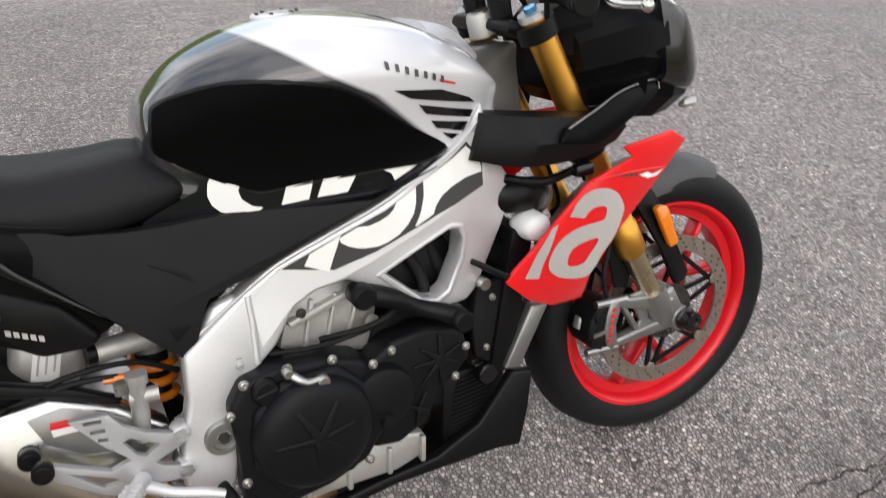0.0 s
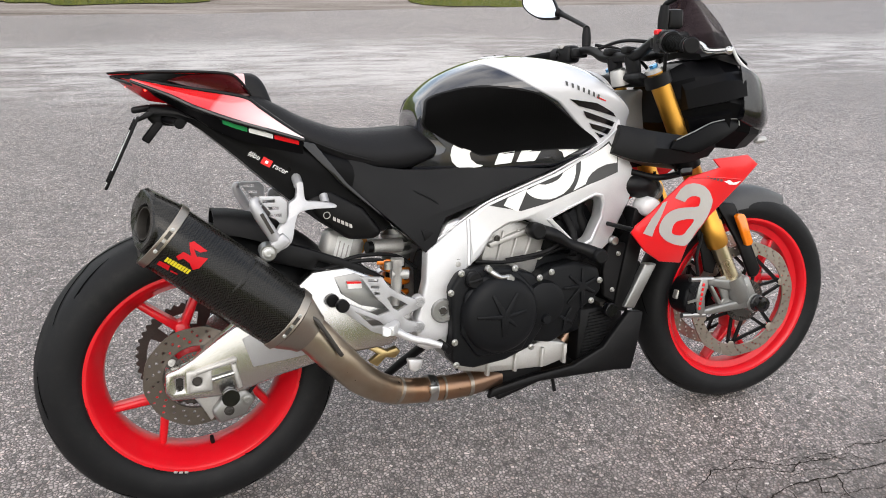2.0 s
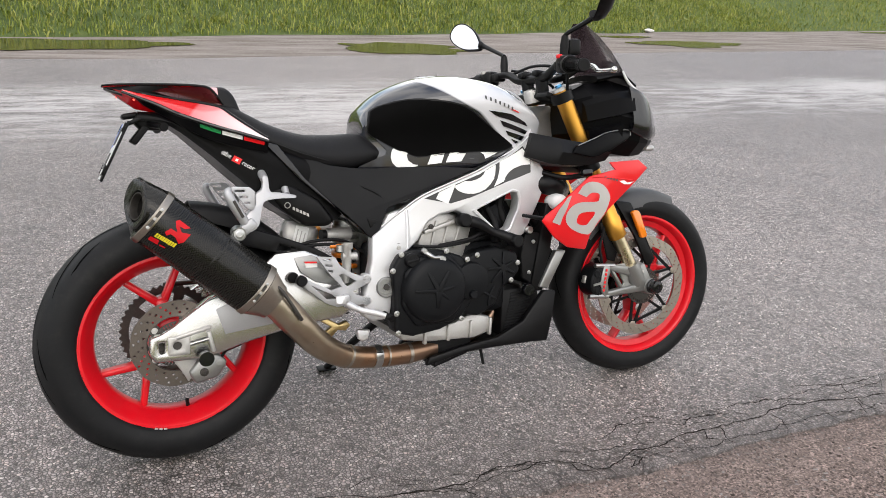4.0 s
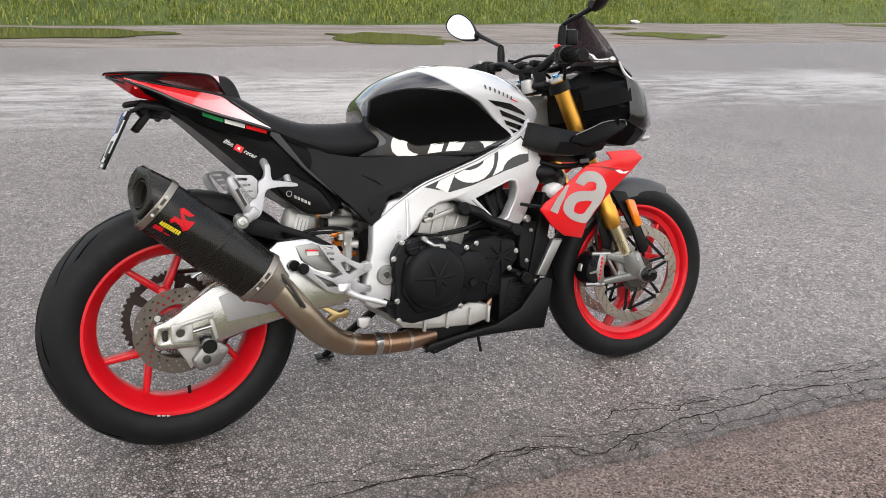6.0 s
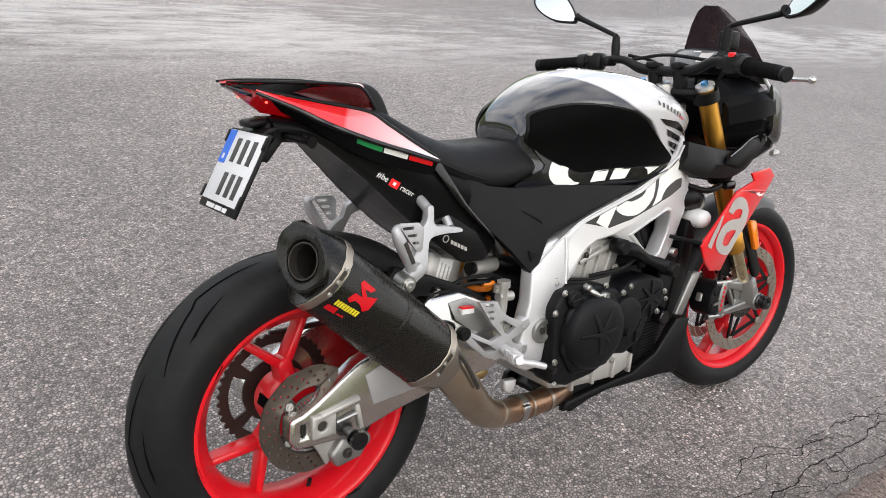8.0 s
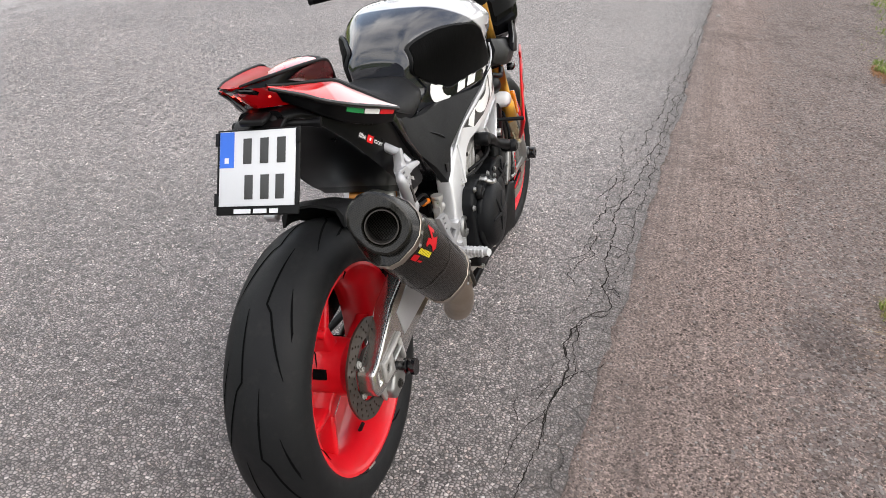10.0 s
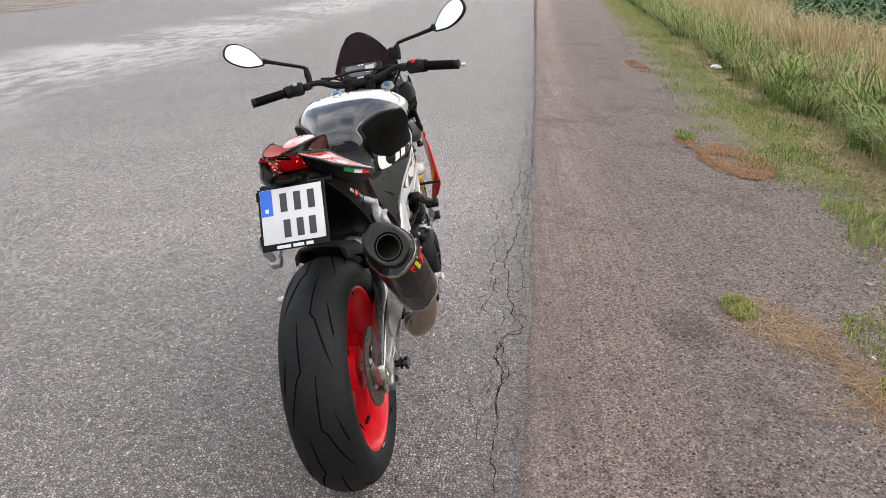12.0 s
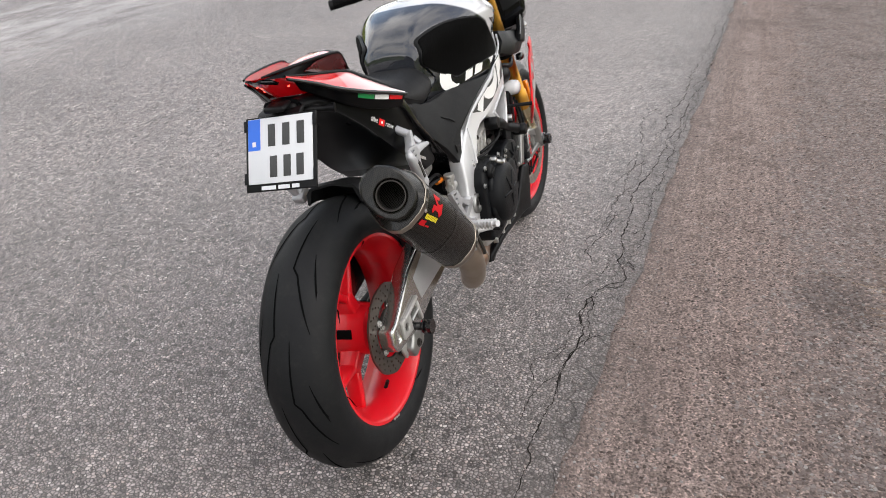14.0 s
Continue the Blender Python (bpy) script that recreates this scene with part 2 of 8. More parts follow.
def make_asphalt():
    m = bpy.data.materials.new("worn_asphalt")
    nt, bsdf = nodes_of(m)
    tc = nt.nodes.new("ShaderNodeTexCoord").outputs["Object"]
    sep = nt.nodes.new("ShaderNodeSeparateXYZ")
    wire(nt, tc, sep.inputs["Vector"])
    warp = noise_out(nt, tc, 45.0, 2.0, out="Color")
    wv = nt.nodes.new("ShaderNodeVectorMath")
    wv.operation = "MULTIPLY_ADD"
    wv.inputs[1].default_value = (0.005, 0.005, 0)
    wire(nt, warp, wv.inputs[0])
    wire(nt, tc, wv.inputs[2])
    flat = stretch(nt, wv.outputs[0], 1, 1, 0)

    def chips(scale):
        """Close-set stones: tone by stone, and the distance to the joint."""
        f, e = node(nt, "ShaderNodeTexVoronoi", Scale=scale), node(nt, "ShaderNodeTexVoronoi", Scale=scale)
        e.feature = "DISTANCE_TO_EDGE"
        for v in (f, e):
            v.voronoi_dimensions = "2D"
            wire(nt, flat, v.inputs["Vector"])
        sep_c = nt.nodes.new("ShaderNodeSeparateColor")
        wire(nt, f.outputs["Color"], sep_c.inputs["Color"])
        return sep_c.outputs, e.outputs["Distance"], f.outputs["Distance"]

    coarse, gap_c, rad_c = chips(102.0)
    fine_c, gap_f, rad_f = chips(180.0)
    small = math_node(nt, "GREATER_THAN", coarse["Blue"], 0.62)
    gap = mix_rgb(nt, small, gap_c, math_node(nt, "MINIMUM", gap_f, gap_c))
    pick = mix_rgb(nt, small, coarse["Red"], fine_c["Red"])
    high = mix_rgb(nt, small, coarse["Green"], math_node(nt, "MULTIPLY", fine_c["Green"], 0.6))
    stone = ramp_node(nt, pick, (0.0, (0.200, 0.174, 0.166)), (0.25, (0.270, 0.236, 0.227)), (0.55, (0.345, 0.304, 0.293)),
                      (0.80, (0.420, 0.372, 0.360)), (0.92, (0.43, 0.352, 0.322)), (1.0, (0.60, 0.555, 0.535)))
    fill = ramp_node(nt, noise_out(nt, tc, 24.0, 4.0, 0.6), (0.50, 0.0), (0.74, 0.32))
    proud = ramp_node(nt, gap, (0.0, 0.0), (0.08, 0.20), (0.17, 0.76), (0.27, 1.0))
    lost = ramp_node(nt, high, (0.05, 0.15), (0.15, 1.0))
    shown = math_node(nt, "MAXIMUM", math_node(nt, "MULTIPLY", proud, lost), fill)
    big = noise_out(nt, tc, 1.1, 5.0)
    mid = noise_out(nt, tc, 7.0, 4.0)
    binder = mix_rgb(nt, mid, (0.026, 0.023, 0.021), (0.048, 0.043, 0.040))
    col = mix_rgb(nt, shown, binder, stone)
    tone = math_node(nt, "MULTIPLY_ADD", big, 0.55, math_node(nt, "MULTIPLY_ADD", mid, 0.75, 0.33))
    clump = math_node(nt, "MULTIPLY", ramp_node(nt, noise_out(nt, tc, 46.0, 2.0, 0.6), (0.34, 0.80), (0.66, 1.20)), ramp_node(nt, noise_out(nt, tc, 15.0, 3.0, 0.6), (0.34, 0.88), (0.66, 1.12)))
    eoff = math_node(nt, "ADD", math_node(nt, "MULTIPLY_ADD", sep.outputs["X"], -SLOPE, sep.outputs["Y"]), -EDGE)
    worn = ramp_node(nt, math_node(nt, "MULTIPLY_ADD", noise_out(nt, tc, 4.0, 5.0), 0.30, eoff), (0.13, 0.48), (0.21, 0.70), (0.36, 0.88), (0.60, 1.05))
    # a paler stretch: brightness from the viewing angle, painted into the tone along x
    pale = ramp_node(nt, math_node(nt, "MULTIPLY", math_node(nt, "MULTIPLY_ADD", noise_out(nt, tc, 1.6, 4.0), 0.8, sep.outputs["X"]), 0.1), (0.06, 1.0), (0.16, 1.20), (0.38, 1.18), (0.66, 1.0))
    tone = math_node(nt, "MULTIPLY", math_node(nt, "MULTIPLY", tone, pale), math_node(nt, "MULTIPLY", clump, worn))
    tonec = nt.nodes.new("ShaderNodeCombineColor")
    for s in ("Red", "Green", "Blue"):
        wire(nt, tone, tonec.inputs[s])
    col = mix_rgb(nt, 1.0, col, tonec.outputs["Color"], "MULTIPLY")
    # pale streaks along the middle of the road
    streak = noise_out(nt, stretch(nt, tc, 0.9, 3.4, 1.0), 1.7, 9.0, 0.74)
    yy = math_node(nt, "MULTIPLY_ADD", noise_out(nt, tc, 0.25, 2.0), 1.6, sep.outputs["Y"])
    band = math_node(nt, "MULTIPLY", ramp_node(nt, math_node(nt, "DIVIDE", yy, 14.0), (0.32, 0.0), (0.41, 1.0), (0.50, 1.0), (0.57, 0.0)),
                     ramp_node(nt, math_node(nt, "MULTIPLY_ADD", noise_out(nt, tc, 0.22, 2.0), 0.5, math_node(nt, "MULTIPLY", streak, 0.75)), (0.56, 0.0), (0.69, 1.0)))
    col = mix_rgb(nt, math_node(nt, "MULTIPLY", band, 0.52), col, (0.69, 0.67, 0.66))
    # cracks along the crumbling edge
    cw = nt.nodes.new("ShaderNodeVectorMath")
    cw.operation = "MULTIPLY_ADD"
    cw.inputs[1].default_value = (0.10, 0.10, 0)
    wire(nt, noise_out(nt, tc, 6.0, 6.0, 0.65, out="Color"), cw.inputs[0])
    wire(nt, tc, cw.inputs[2])
    csep = nt.nodes.new("ShaderNodeSeparateXYZ")
    wire(nt, cw.outputs[0], csep.inputs["Vector"])
    off = math_node(nt, "ADD", math_node(nt, "MULTIPLY_ADD", csep.outputs["X"], -SLOPE, csep.outputs["Y"]), -EDGE)
    ce = node(nt, "ShaderNodeTexVoronoi", Scale=11.0)
    ce.voronoi_dimensions, ce.feature = "2D", "DISTANCE_TO_EDGE"
    wire(nt, cw.outputs[0], ce.inputs["Vector"])
    crack2 = ramp_node(nt, ce.outputs["Distance"], (0.012, 1.0), (0.050, 0.0))
    zone = ramp_node(nt, off, (0.05, 1.0), (0.17, 0.0))
    patch = ramp_node(nt, noise_out(nt, tc, 2.2, 3.0), (0.36, 0.0), (0.50, 0.95))
    crack = math_node(nt, "MULTIPLY", crack2, math_node(nt, "MULTIPLY", zone, patch))
    col = mix_rgb(nt, crack, col, (0.030, 0.027, 0.025))
    # dust washed onto the road from the verge
    silt = math_node(nt, "MULTIPLY", ramp_node(nt, off, (0.0, 1.0), (0.06, 0.75), (0.30, 0.0)), ramp_node(nt, noise_out(nt, tc, 9.0, 6.0, 0.7), (0.30, 0.35), (0.62, 1.0)))
    col = mix_rgb(nt, math_node(nt, "MULTIPLY", silt, 0.38), col, mix_rgb(nt, noise_out(nt, tc, 150.0, 4.0, 0.75), (0.085, 0.068, 0.061), (0.25, 0.200, 0.180)))
    wire(nt, col, bsdf.inputs["Base Color"])
    wire(nt, math_node(nt, "MULTIPLY_ADD", mid, 0.25, 0.36), bsdf.inputs["Roughness"])
    bsdf.inputs["Specular IOR Level"].default_value = 0.55
    rad = mix_rgb(nt, small, rad_c, rad_f)
    dome = math_node(nt, "MULTIPLY", ramp_node(nt, rad, (0.0, 1.0), (0.25, 0.88), (0.5, 0.5), (0.8, 0.0)), math_node(nt, "MULTIPLY_ADD", high, 0.6, 0.4))
    h = math_node(nt, "SUBTRACT", math_node(nt, "MULTIPLY_ADD", dome, 0.8, math_node(nt, "MULTIPLY", noise_out(nt, tc, 420.0, 2.0), 0.25)), math_node(nt, "MULTIPLY", crack, 1.6))
    wire(nt, bump_node(nt, h, 0.90, 0.007), bsdf.inputs["Normal"])
    return m


def make_soil():
    m = bpy.data.materials.new("packed_gravel_soil")
    nt, bsdf = nodes_of(m)
    tc = nt.nodes.new("ShaderNodeTexCoord").outputs["Object"]
    sep = nt.nodes.new("ShaderNodeSeparateXYZ")
    wire(nt, tc, sep.inputs["Vector"])

    def grains(scale):
        f, e = node(nt, "ShaderNodeTexVoronoi", Scale=scale), node(nt, "ShaderNodeTexVoronoi", Scale=scale)
        e.feature = "DISTANCE_TO_EDGE"
        for v in (f, e):
            v.voronoi_dimensions = "2D"
            wire(nt, tc, v.inputs["Vector"])
        sep_c = nt.nodes.new("ShaderNodeSeparateColor")
        wire(nt, f.outputs["Color"], sep_c.inputs["Color"])
        return sep_c.outputs, e.outputs["Distance"]

    def times(col, fac):
        return mix_rgb(nt, 1.0, col, fac, "MULTIPLY")

    off = math_node(nt, "MULTIPLY_ADD", sep.outputs["X"], SLOPE, EDGE)
    dist = math_node(nt, "SUBTRACT", off, sep.outputs["Y"])
    mid = noise_out(nt, tc, 7.0, 6.0, 0.65)
    big = noise_out(nt, tc, 1.3, 4.0)
    # wheel tracks run along the road
    rut = noise_out(nt, stretch(nt, tc, 0.06, 2.4, 1.0), 3.4, 4.0, 0.55)
    comb = noise_out(nt, stretch(nt, tc, 0.25, 9.0, 1.0), 6.0, 4.0, 0.6)
    base = ramp_node(nt, math_node(nt, "MULTIPLY_ADD", mid, 0.40, math_node(nt, "MULTIPLY", rut, 0.60)), (0.30, (0.285, 0.215, 0.190)), (0.5, (0.345, 0.265, 0.236)), (0.70, (0.402, 0.316, 0.286)))
    col = times(base, ramp_node(nt, comb, (0.30, 0.80), (0.70, 1.16)))
    # sand: fine sharp grains with dark pits
    sand, sand_gap = grains(185.0)
    fine = noise_out(nt, tc, 170.0, 4.0, 0.75)
    col = times(col, ramp_node(nt, sand["Red"], (0.0, 0.32), (0.30, 0.82), (0.75, 1.14), (1.0, 1.85)))
    col = times(col, ramp_node(nt, fine, (0.34, 0.34), (0.48, 1.0), (0.66, 1.45)))
    pits = ramp_node(nt, noise_out(nt, tc, 70.0, 4.0, 0.75), (0.33, 0.36), (0.41, 1.0))
    col = times(col, pits)
    # loose stones, denser away from the road
    grit_c, grit_gap = grains(92.0)
    far = ramp_node(nt, math_node(nt, "MULTIPLY_ADD", mid, 0.9, dist), (0.80, 0.05), (1.40, 0.25), (2.00, 0.70))
    there = math_node(nt, "LESS_THAN", grit_c["Red"], far)
    grit = math_node(nt, "MULTIPLY", there, ramp_node(nt, grit_gap, (0.04, 0.0), (0.12, 1.0)))
    gcol = ramp_node(nt, grit_c["Green"], (0.0, (0.15, 0.118, 0.108)), (0.4, (0.27, 0.218, 0.202)), (0.85, (0.37, 0.320, 0.300)), (1.0, (0.50, 0.46, 0.44)))
    col = mix_rgb(nt, math_node(nt, "MULTIPLY", there, 0.55), col, times(col, (0.60, 0.60, 0.60)))
    col = mix_rgb(nt, grit, col, gcol)
    coarse = math_node(nt, "MULTIPLY", ramp_node(nt, math_node(nt, "MULTIPLY_ADD", mid, 0.7, dist), (1.04, 0.0), (1.65, 1.0)), ramp_node(nt, math_node(nt, "MULTIPLY", sep.outputs["X"], 0.1), (0.12, 1.0), (0.40, 0.15)))
    col = mix_rgb(nt, coarse, col, times(col, (0.64, 0.63, 0.62)))
    # damp patches, one of them wide in the wheel track
    damp = ramp_node(nt, math_node(nt, "MULTIPLY_ADD", big, 0.6, math_node(nt, "MULTIPLY", mid, 0.4)), (0.36, 0.72), (0.48, 1.0))
    col = times(col, damp)
    sx = math_node(nt, "POWER", math_node(nt, "ABSOLUTE", math_node(nt, "MULTIPLY", math_node(nt, "ADD", sep.outputs["X"], -1.12), 4.2)), 2.0)
    sy = math_node(nt, "POWER", math_node(nt, "ABSOLUTE", math_node(nt, "MULTIPLY", math_node(nt, "ADD", sep.outputs["Y"], 1.20), 6.0)), 2.0)
    stain = math_node(nt, "MULTIPLY_ADD", noise_out(nt, tc, 9.0, 5.0, 0.7), 1.4, math_node(nt, "ADD", sx, sy))
    col = times(col, ramp_node(nt, math_node(nt, "MULTIPLY", stain, 0.4), (0.34, 0.72), (0.60, 1.0)))
    # grey road dust trodden into the soil next to the asphalt, darker along its foot
    ash = ramp_node(nt, math_node(nt, "MULTIPLY_ADD", mid, 0.5, dist), (0.20, 0.45), (0.50, 0.0))
    col = mix_rgb(nt, ash, col, mix_rgb(nt, sand["Green"], (0.115, 0.095, 0.087), (0.345, 0.288, 0.266)))
    foot_band = ramp_node(nt, math_node(nt, "MULTIPLY_ADD", noise_out(nt, tc, 8.0, 5.0, 0.65), 0.12, dist), (0.050, 0.46), (0.070, 0.72), (0.100, 1.0))
    col = times(col, foot_band)
    wire(nt, col, bsdf.inputs["Base Color"])
    bsdf.inputs["Roughness"].default_value = 0.88
    bsdf.inputs["Specular IOR Level"].default_value = 0.25
    relief = math_node(nt, "MULTIPLY_ADD", ramp_node(nt, sand_gap, (0.0, 0.0), (0.2, 1.0)), 0.35, math_node(nt, "MULTIPLY_ADD", fine, 0.6, math_node(nt, "MULTIPLY", pits, 0.5)))
    wire(nt, bump_node(nt, math_node(nt, "MULTIPLY_ADD", grit, 0.8, relief), 1.0, 0.012), bsdf.inputs["Normal"])
    return m


def make_earth(name, *cols):
    m = bpy.data.materials.new(name)
    nt, bsdf = nodes_of(m)
    tc = nt.nodes.new("ShaderNodeTexCoord").outputs["Object"]
    a, b = noise_out(nt, tc, 3.0, 6.0, 0.65), noise_out(nt, tc, 40.0, 4.0, 0.7)
    col = ramp_node(nt, math_node(nt, "MULTIPLY_ADD", a, 0.6, math_node(nt, "MULTIPLY", b, 0.4)), (0.3, cols[0]), (0.5, cols[1]), (0.66, cols[2]))
    wire(nt, col, bsdf.inputs["Base Color"])
    bsdf.inputs["Roughness"].default_value = 0.95
    wire(nt, bump_node(nt, b, 0.8, 0.03), bsdf.inputs["Normal"])
    return m


def make_leaf(name, *cols, rough=0.55):
    m = bpy.data.materials.new(name)
    nt, bsdf = nodes_of(m)
    g = nt.nodes.new("ShaderNodeNewGeometry")
    tc = nt.nodes.new("ShaderNodeTexCoord").outputs["Object"]
    f = math_node(nt, "MULTIPLY_ADD", g.outputs["Random Per Island"], 0.6, math_node(nt, "MULTIPLY", noise_out(nt, tc, 0.9, 4.0), 0.4))
    stops = [(0.15 + 0.7 * i / (len(cols) - 1), c) for i, c in enumerate(cols)]
    wire(nt, ramp_node(nt, f, *stops), bsdf.inputs["Base Color"])
    bsdf.inputs["Roughness"].default_value = rough
    bsdf.inputs["Specular IOR Level"].default_value = 0.3
    return m




def make_far_gravel():
    """Pale gravel with mud washed along it in streaks."""
    m = bpy.data.materials.new("muddy_gravel")
    nt, bsdf = nodes_of(m)
    tc = nt.nodes.new("ShaderNodeTexCoord").outputs["Object"]
    a = noise_out(nt, stretch(nt, tc, 0.30, 1.6, 1.0), 1.6, 6.0, 0.65)
    b = noise_out(nt, tc, 22.0, 5.0, 0.75)
    f = math_node(nt, "MULTIPLY_ADD", a, 0.7, math_node(nt, "MULTIPLY", b, 0.3))
    wire(nt, ramp_node(nt, f, (0.34, (0.085, 0.068, 0.054)), (0.44, (0.165, 0.138, 0.118)), (0.54, (0.235, 0.205, 0.186)), (0.66, (0.30, 0.27, 0.25))), bsdf.inputs["Base Color"])
    bsdf.inputs["Roughness"].default_value = 0.85
    bsdf.inputs["Specular IOR Level"].default_value = 0.3
    wire(nt, bump_node(nt, b, 0.8, 0.02), bsdf.inputs["Normal"])
    return m


PALE_GRAVEL = make_far_gravel()
ASPHALT, SOIL = make_asphalt(), make_soil()
EARTH = make_earth("verge_earth", (0.050, 0.060, 0.016), (0.12, 0.125, 0.035), (0.19, 0.155, 0.070))
TURF = make_earth("bank_turf", (0.030, 0.050, 0.010), (0.070, 0.105, 0.020), (0.12, 0.15, 0.035))
GRASS = make_leaf("green_grass", (0.075, 0.130, 0.024), (0.15, 0.225, 0.045), (0.25, 0.31, 0.085), (0.40, 0.36, 0.16))
BANK_GRASS = make_leaf("rough_bank_grass", (0.072, 0.105, 0.014), (0.145, 0.187, 0.024), (0.230, 0.262, 0.042), (0.34, 0.32, 0.09))
SHORT_GRASS = make_leaf("mown_verge_grass", (0.11, 0.165, 0.024), (0.20, 0.245, 0.046), (0.30, 0.310, 0.088), (0.39, 0.32, 0.16))
DRY_GRASS = make_leaf("dry_straw", (0.30, 0.22, 0.10), (0.44, 0.34, 0.18), (0.56, 0.45, 0.27))
STRAW = make_leaf("trodden_straw", (0.15, 0.085, 0.038), (0.27, 0.160, 0.072), (0.38, 0.245, 0.115), (0.46, 0.34, 0.19))
RUSTY = make_leaf("withered_brown_grass", (0.19, 0.085, 0.030), (0.30, 0.140, 0.055), (0.38, 0.22, 0.10))
WEED = make_leaf("broad_weed_leaf", (0.045, 0.090, 0.018), (0.085, 0.150, 0.032), (0.14, 0.20, 0.050))
CROP = make_leaf("dark_green_crop_leaf", (0.012, 0.045, 0.010), (0.028, 0.085, 0.020), (0.05, 0.12, 0.035))
PEBBLE = make_leaf("loose_pebble", (0.10, 0.09, 0.085), (0.19, 0.165, 0.155), (0.27, 0.24, 0.225), (0.38, 0.355, 0.335), rough=0.85)


def make_puddle():
    m = bpy.data.materials.new("muddy_water")
    nt, bsdf = nodes_of(m)
    tc = nt.nodes.new("ShaderNodeTexCoord").outputs["Object"]
    col = mix_rgb(nt, noise_out(nt, tc, 2.0, 4.0), (0.050, 0.050, 0.012), (0.09, 0.085, 0.03))
    wire(nt, col, bsdf.inputs["Base Color"])
    bsdf.inputs["Roughness"].default_value = 0.10
    bsdf.inputs["IOR"].default_value = 1.33
    wire(nt, bump_node(nt, noise_out(nt, tc, 14.0), 0.03, 0.01), bsdf.inputs["Normal"])
    return m


PUDDLE = make_puddle()


# ---- mesh helpers ----
def finish(name, bm, material, smooth=45):
    me = bpy.data.meshes.new(name)
    bmesh.ops.recalc_face_normals(bm, faces=bm.faces)
    for f in bm.faces:
        f.smooth = smooth > 0
    if smooth:
        for e in bm.edges:
            if len(e.link_faces) == 2 and e.calc_face_angle(0) > radians(smooth):
                e.smooth = False
    bm.to_mesh(me)
    bm.free()
    me.materials.append(material)
    return me


def part(name, bm, material, parent, label="", smooth=45):
    ob = new(name, finish(name, bm, material, smooth))
    ob.parent = parent
    return tagged(ob, label)


def thing(name, bm, material, label, category, kind="", group="", smooth=45):
    return tagged(new(name, finish(name, bm, material, smooth)), label, category, group, kind)


def curve(points, n, closed=False):
    """Catmull-Rom through the rows of points, resampled to n rows."""
    p = np.asarray(points, float)
    k = len(p)
    ext = np.vstack([p[-1], p, p[0], p[1]]) if closed else np.vstack([2 * p[0] - p[1], p, 2 * p[-1] - p[-2]])
    spans = k if closed else k - 1
    out = []
    for i in range(n):
        u = spans * i / (n if closed else n - 1)
        j = min(int(u), spans - 1)
        t = u - j
        a, b, c, d = ext[j], ext[j + 1], ext[j + 2], ext[j + 3]
        out.append(0.5 * (2 * b + (c - a) * t + (2 * a - 5 * b + 4 * c - d) * t * t + (3 * b - a - 3 * c + d) * t ** 3))
    return np.array(out)


def skin(rings, bm=None, cap=True):
    bm = bm or bmesh.new()
    vs = [[bm.verts.new(p) for p in r] for r in rings]
    n = len(vs[0])
    for a, b in zip(vs, vs[1:]):
        for i in range(n):
            bm.faces.new((a[i], a[(i + 1) % n], b[(i + 1) % n], b[i]))
    if cap:
        bm.faces.new(vs[0][::-1])
        bm.faces.new(vs[-1])
    return bm


def loft(rings, nu=24, nv=32, cap=True, hard=False):
    """A smooth skin through rings of equal count; hard keeps the rings' corners."""
    r = np.array([np.array(q, float) if hard else curve(q, nv, True) for q in rings])
    nv = r.shape[1]
    cols = [curve(r[:, j], nu) for j in range(nv)]
    return skin([[cols[j][i] for j in range(nv)] for i in range(nu)], cap=cap)


def half(x, *prof):
    """A ring across the machine at x from its one half: (y, z) from the middle below to the middle above."""
    right = [(x, y, z) for y, z in prof]
    left = [(x, -y, z) for y, z in prof[::-1] if y > 1e-6]
    return right + left


def prism(poly, y0, y1, bev=0.003, holes=(), warp=None, segments=2):
    """A plate with that outline in x and z, from y0 to y1, with holes and rounded rims."""
    bm = bmesh.new()
    edges = []
    for loop in (poly, *holes):
        vs = [bm.verts.new((x, y0, z)) for x, z in loop]
        edges += [bm.edges.new((vs[i], vs[(i + 1) % len(vs)])) for i in range(len(vs))]
    if holes:
        bmesh.ops.triangle_fill(bm, use_beauty=True, edges=edges)
    else:
        bm.faces.new(bm.verts[:])
    got = bmesh.ops.extrude_face_region(bm, geom=bm.faces[:])
    for v in got["geom"]:
        if isinstance(v, bmesh.types.BMVert):
            v.co.y = y1
    bmesh.ops.recalc_face_normals(bm, faces=bm.faces)
    if bev:
        sharp = [e for e in bm.edges if len(e.link_faces) == 2 and e.calc_face_angle(0) > 0.6]
        bmesh.ops.bevel(bm, geom=sharp, offset=bev, segments=segments, affect="EDGES", profile=0.5, clamp_overlap=True)
    if warp:
        for v in bm.verts:
            v.co = Vector(warp(*v.co))
    return bm


def tube(points, radius, n=12, steps=0, bm=None, cap=True):
    """A round bar or pipe along points; radius may be a list, one for each point."""
    p = [Vector(q) for q in points]
    rad = list(radius) if isinstance(radius, (list, tuple)) else [radius] * len(p)
    if steps:
        full = curve([(*q, r) for q, r in zip(p, rad)], steps)
        p, rad = [Vector([float(c) for c in q[:3]]) for q in full], [float(q[3]) for q in full]
    side = None
    rings = []
    for i, q in enumerate(p):
        d = (p[min(i + 1, len(p) - 1)] - p[max(i - 1, 0)]).normalized()
        if side is None:
            side = d.orthogonal().normalized()
        side = (side - d * side.dot(d)).normalized()
        up = d.cross(side)
        rings.append([q + rad[i] * (math.cos(a) * side + math.sin(a) * up) for a in (2 * math.pi * k / n for k in range(n))])
    return skin(rings, bm, cap)


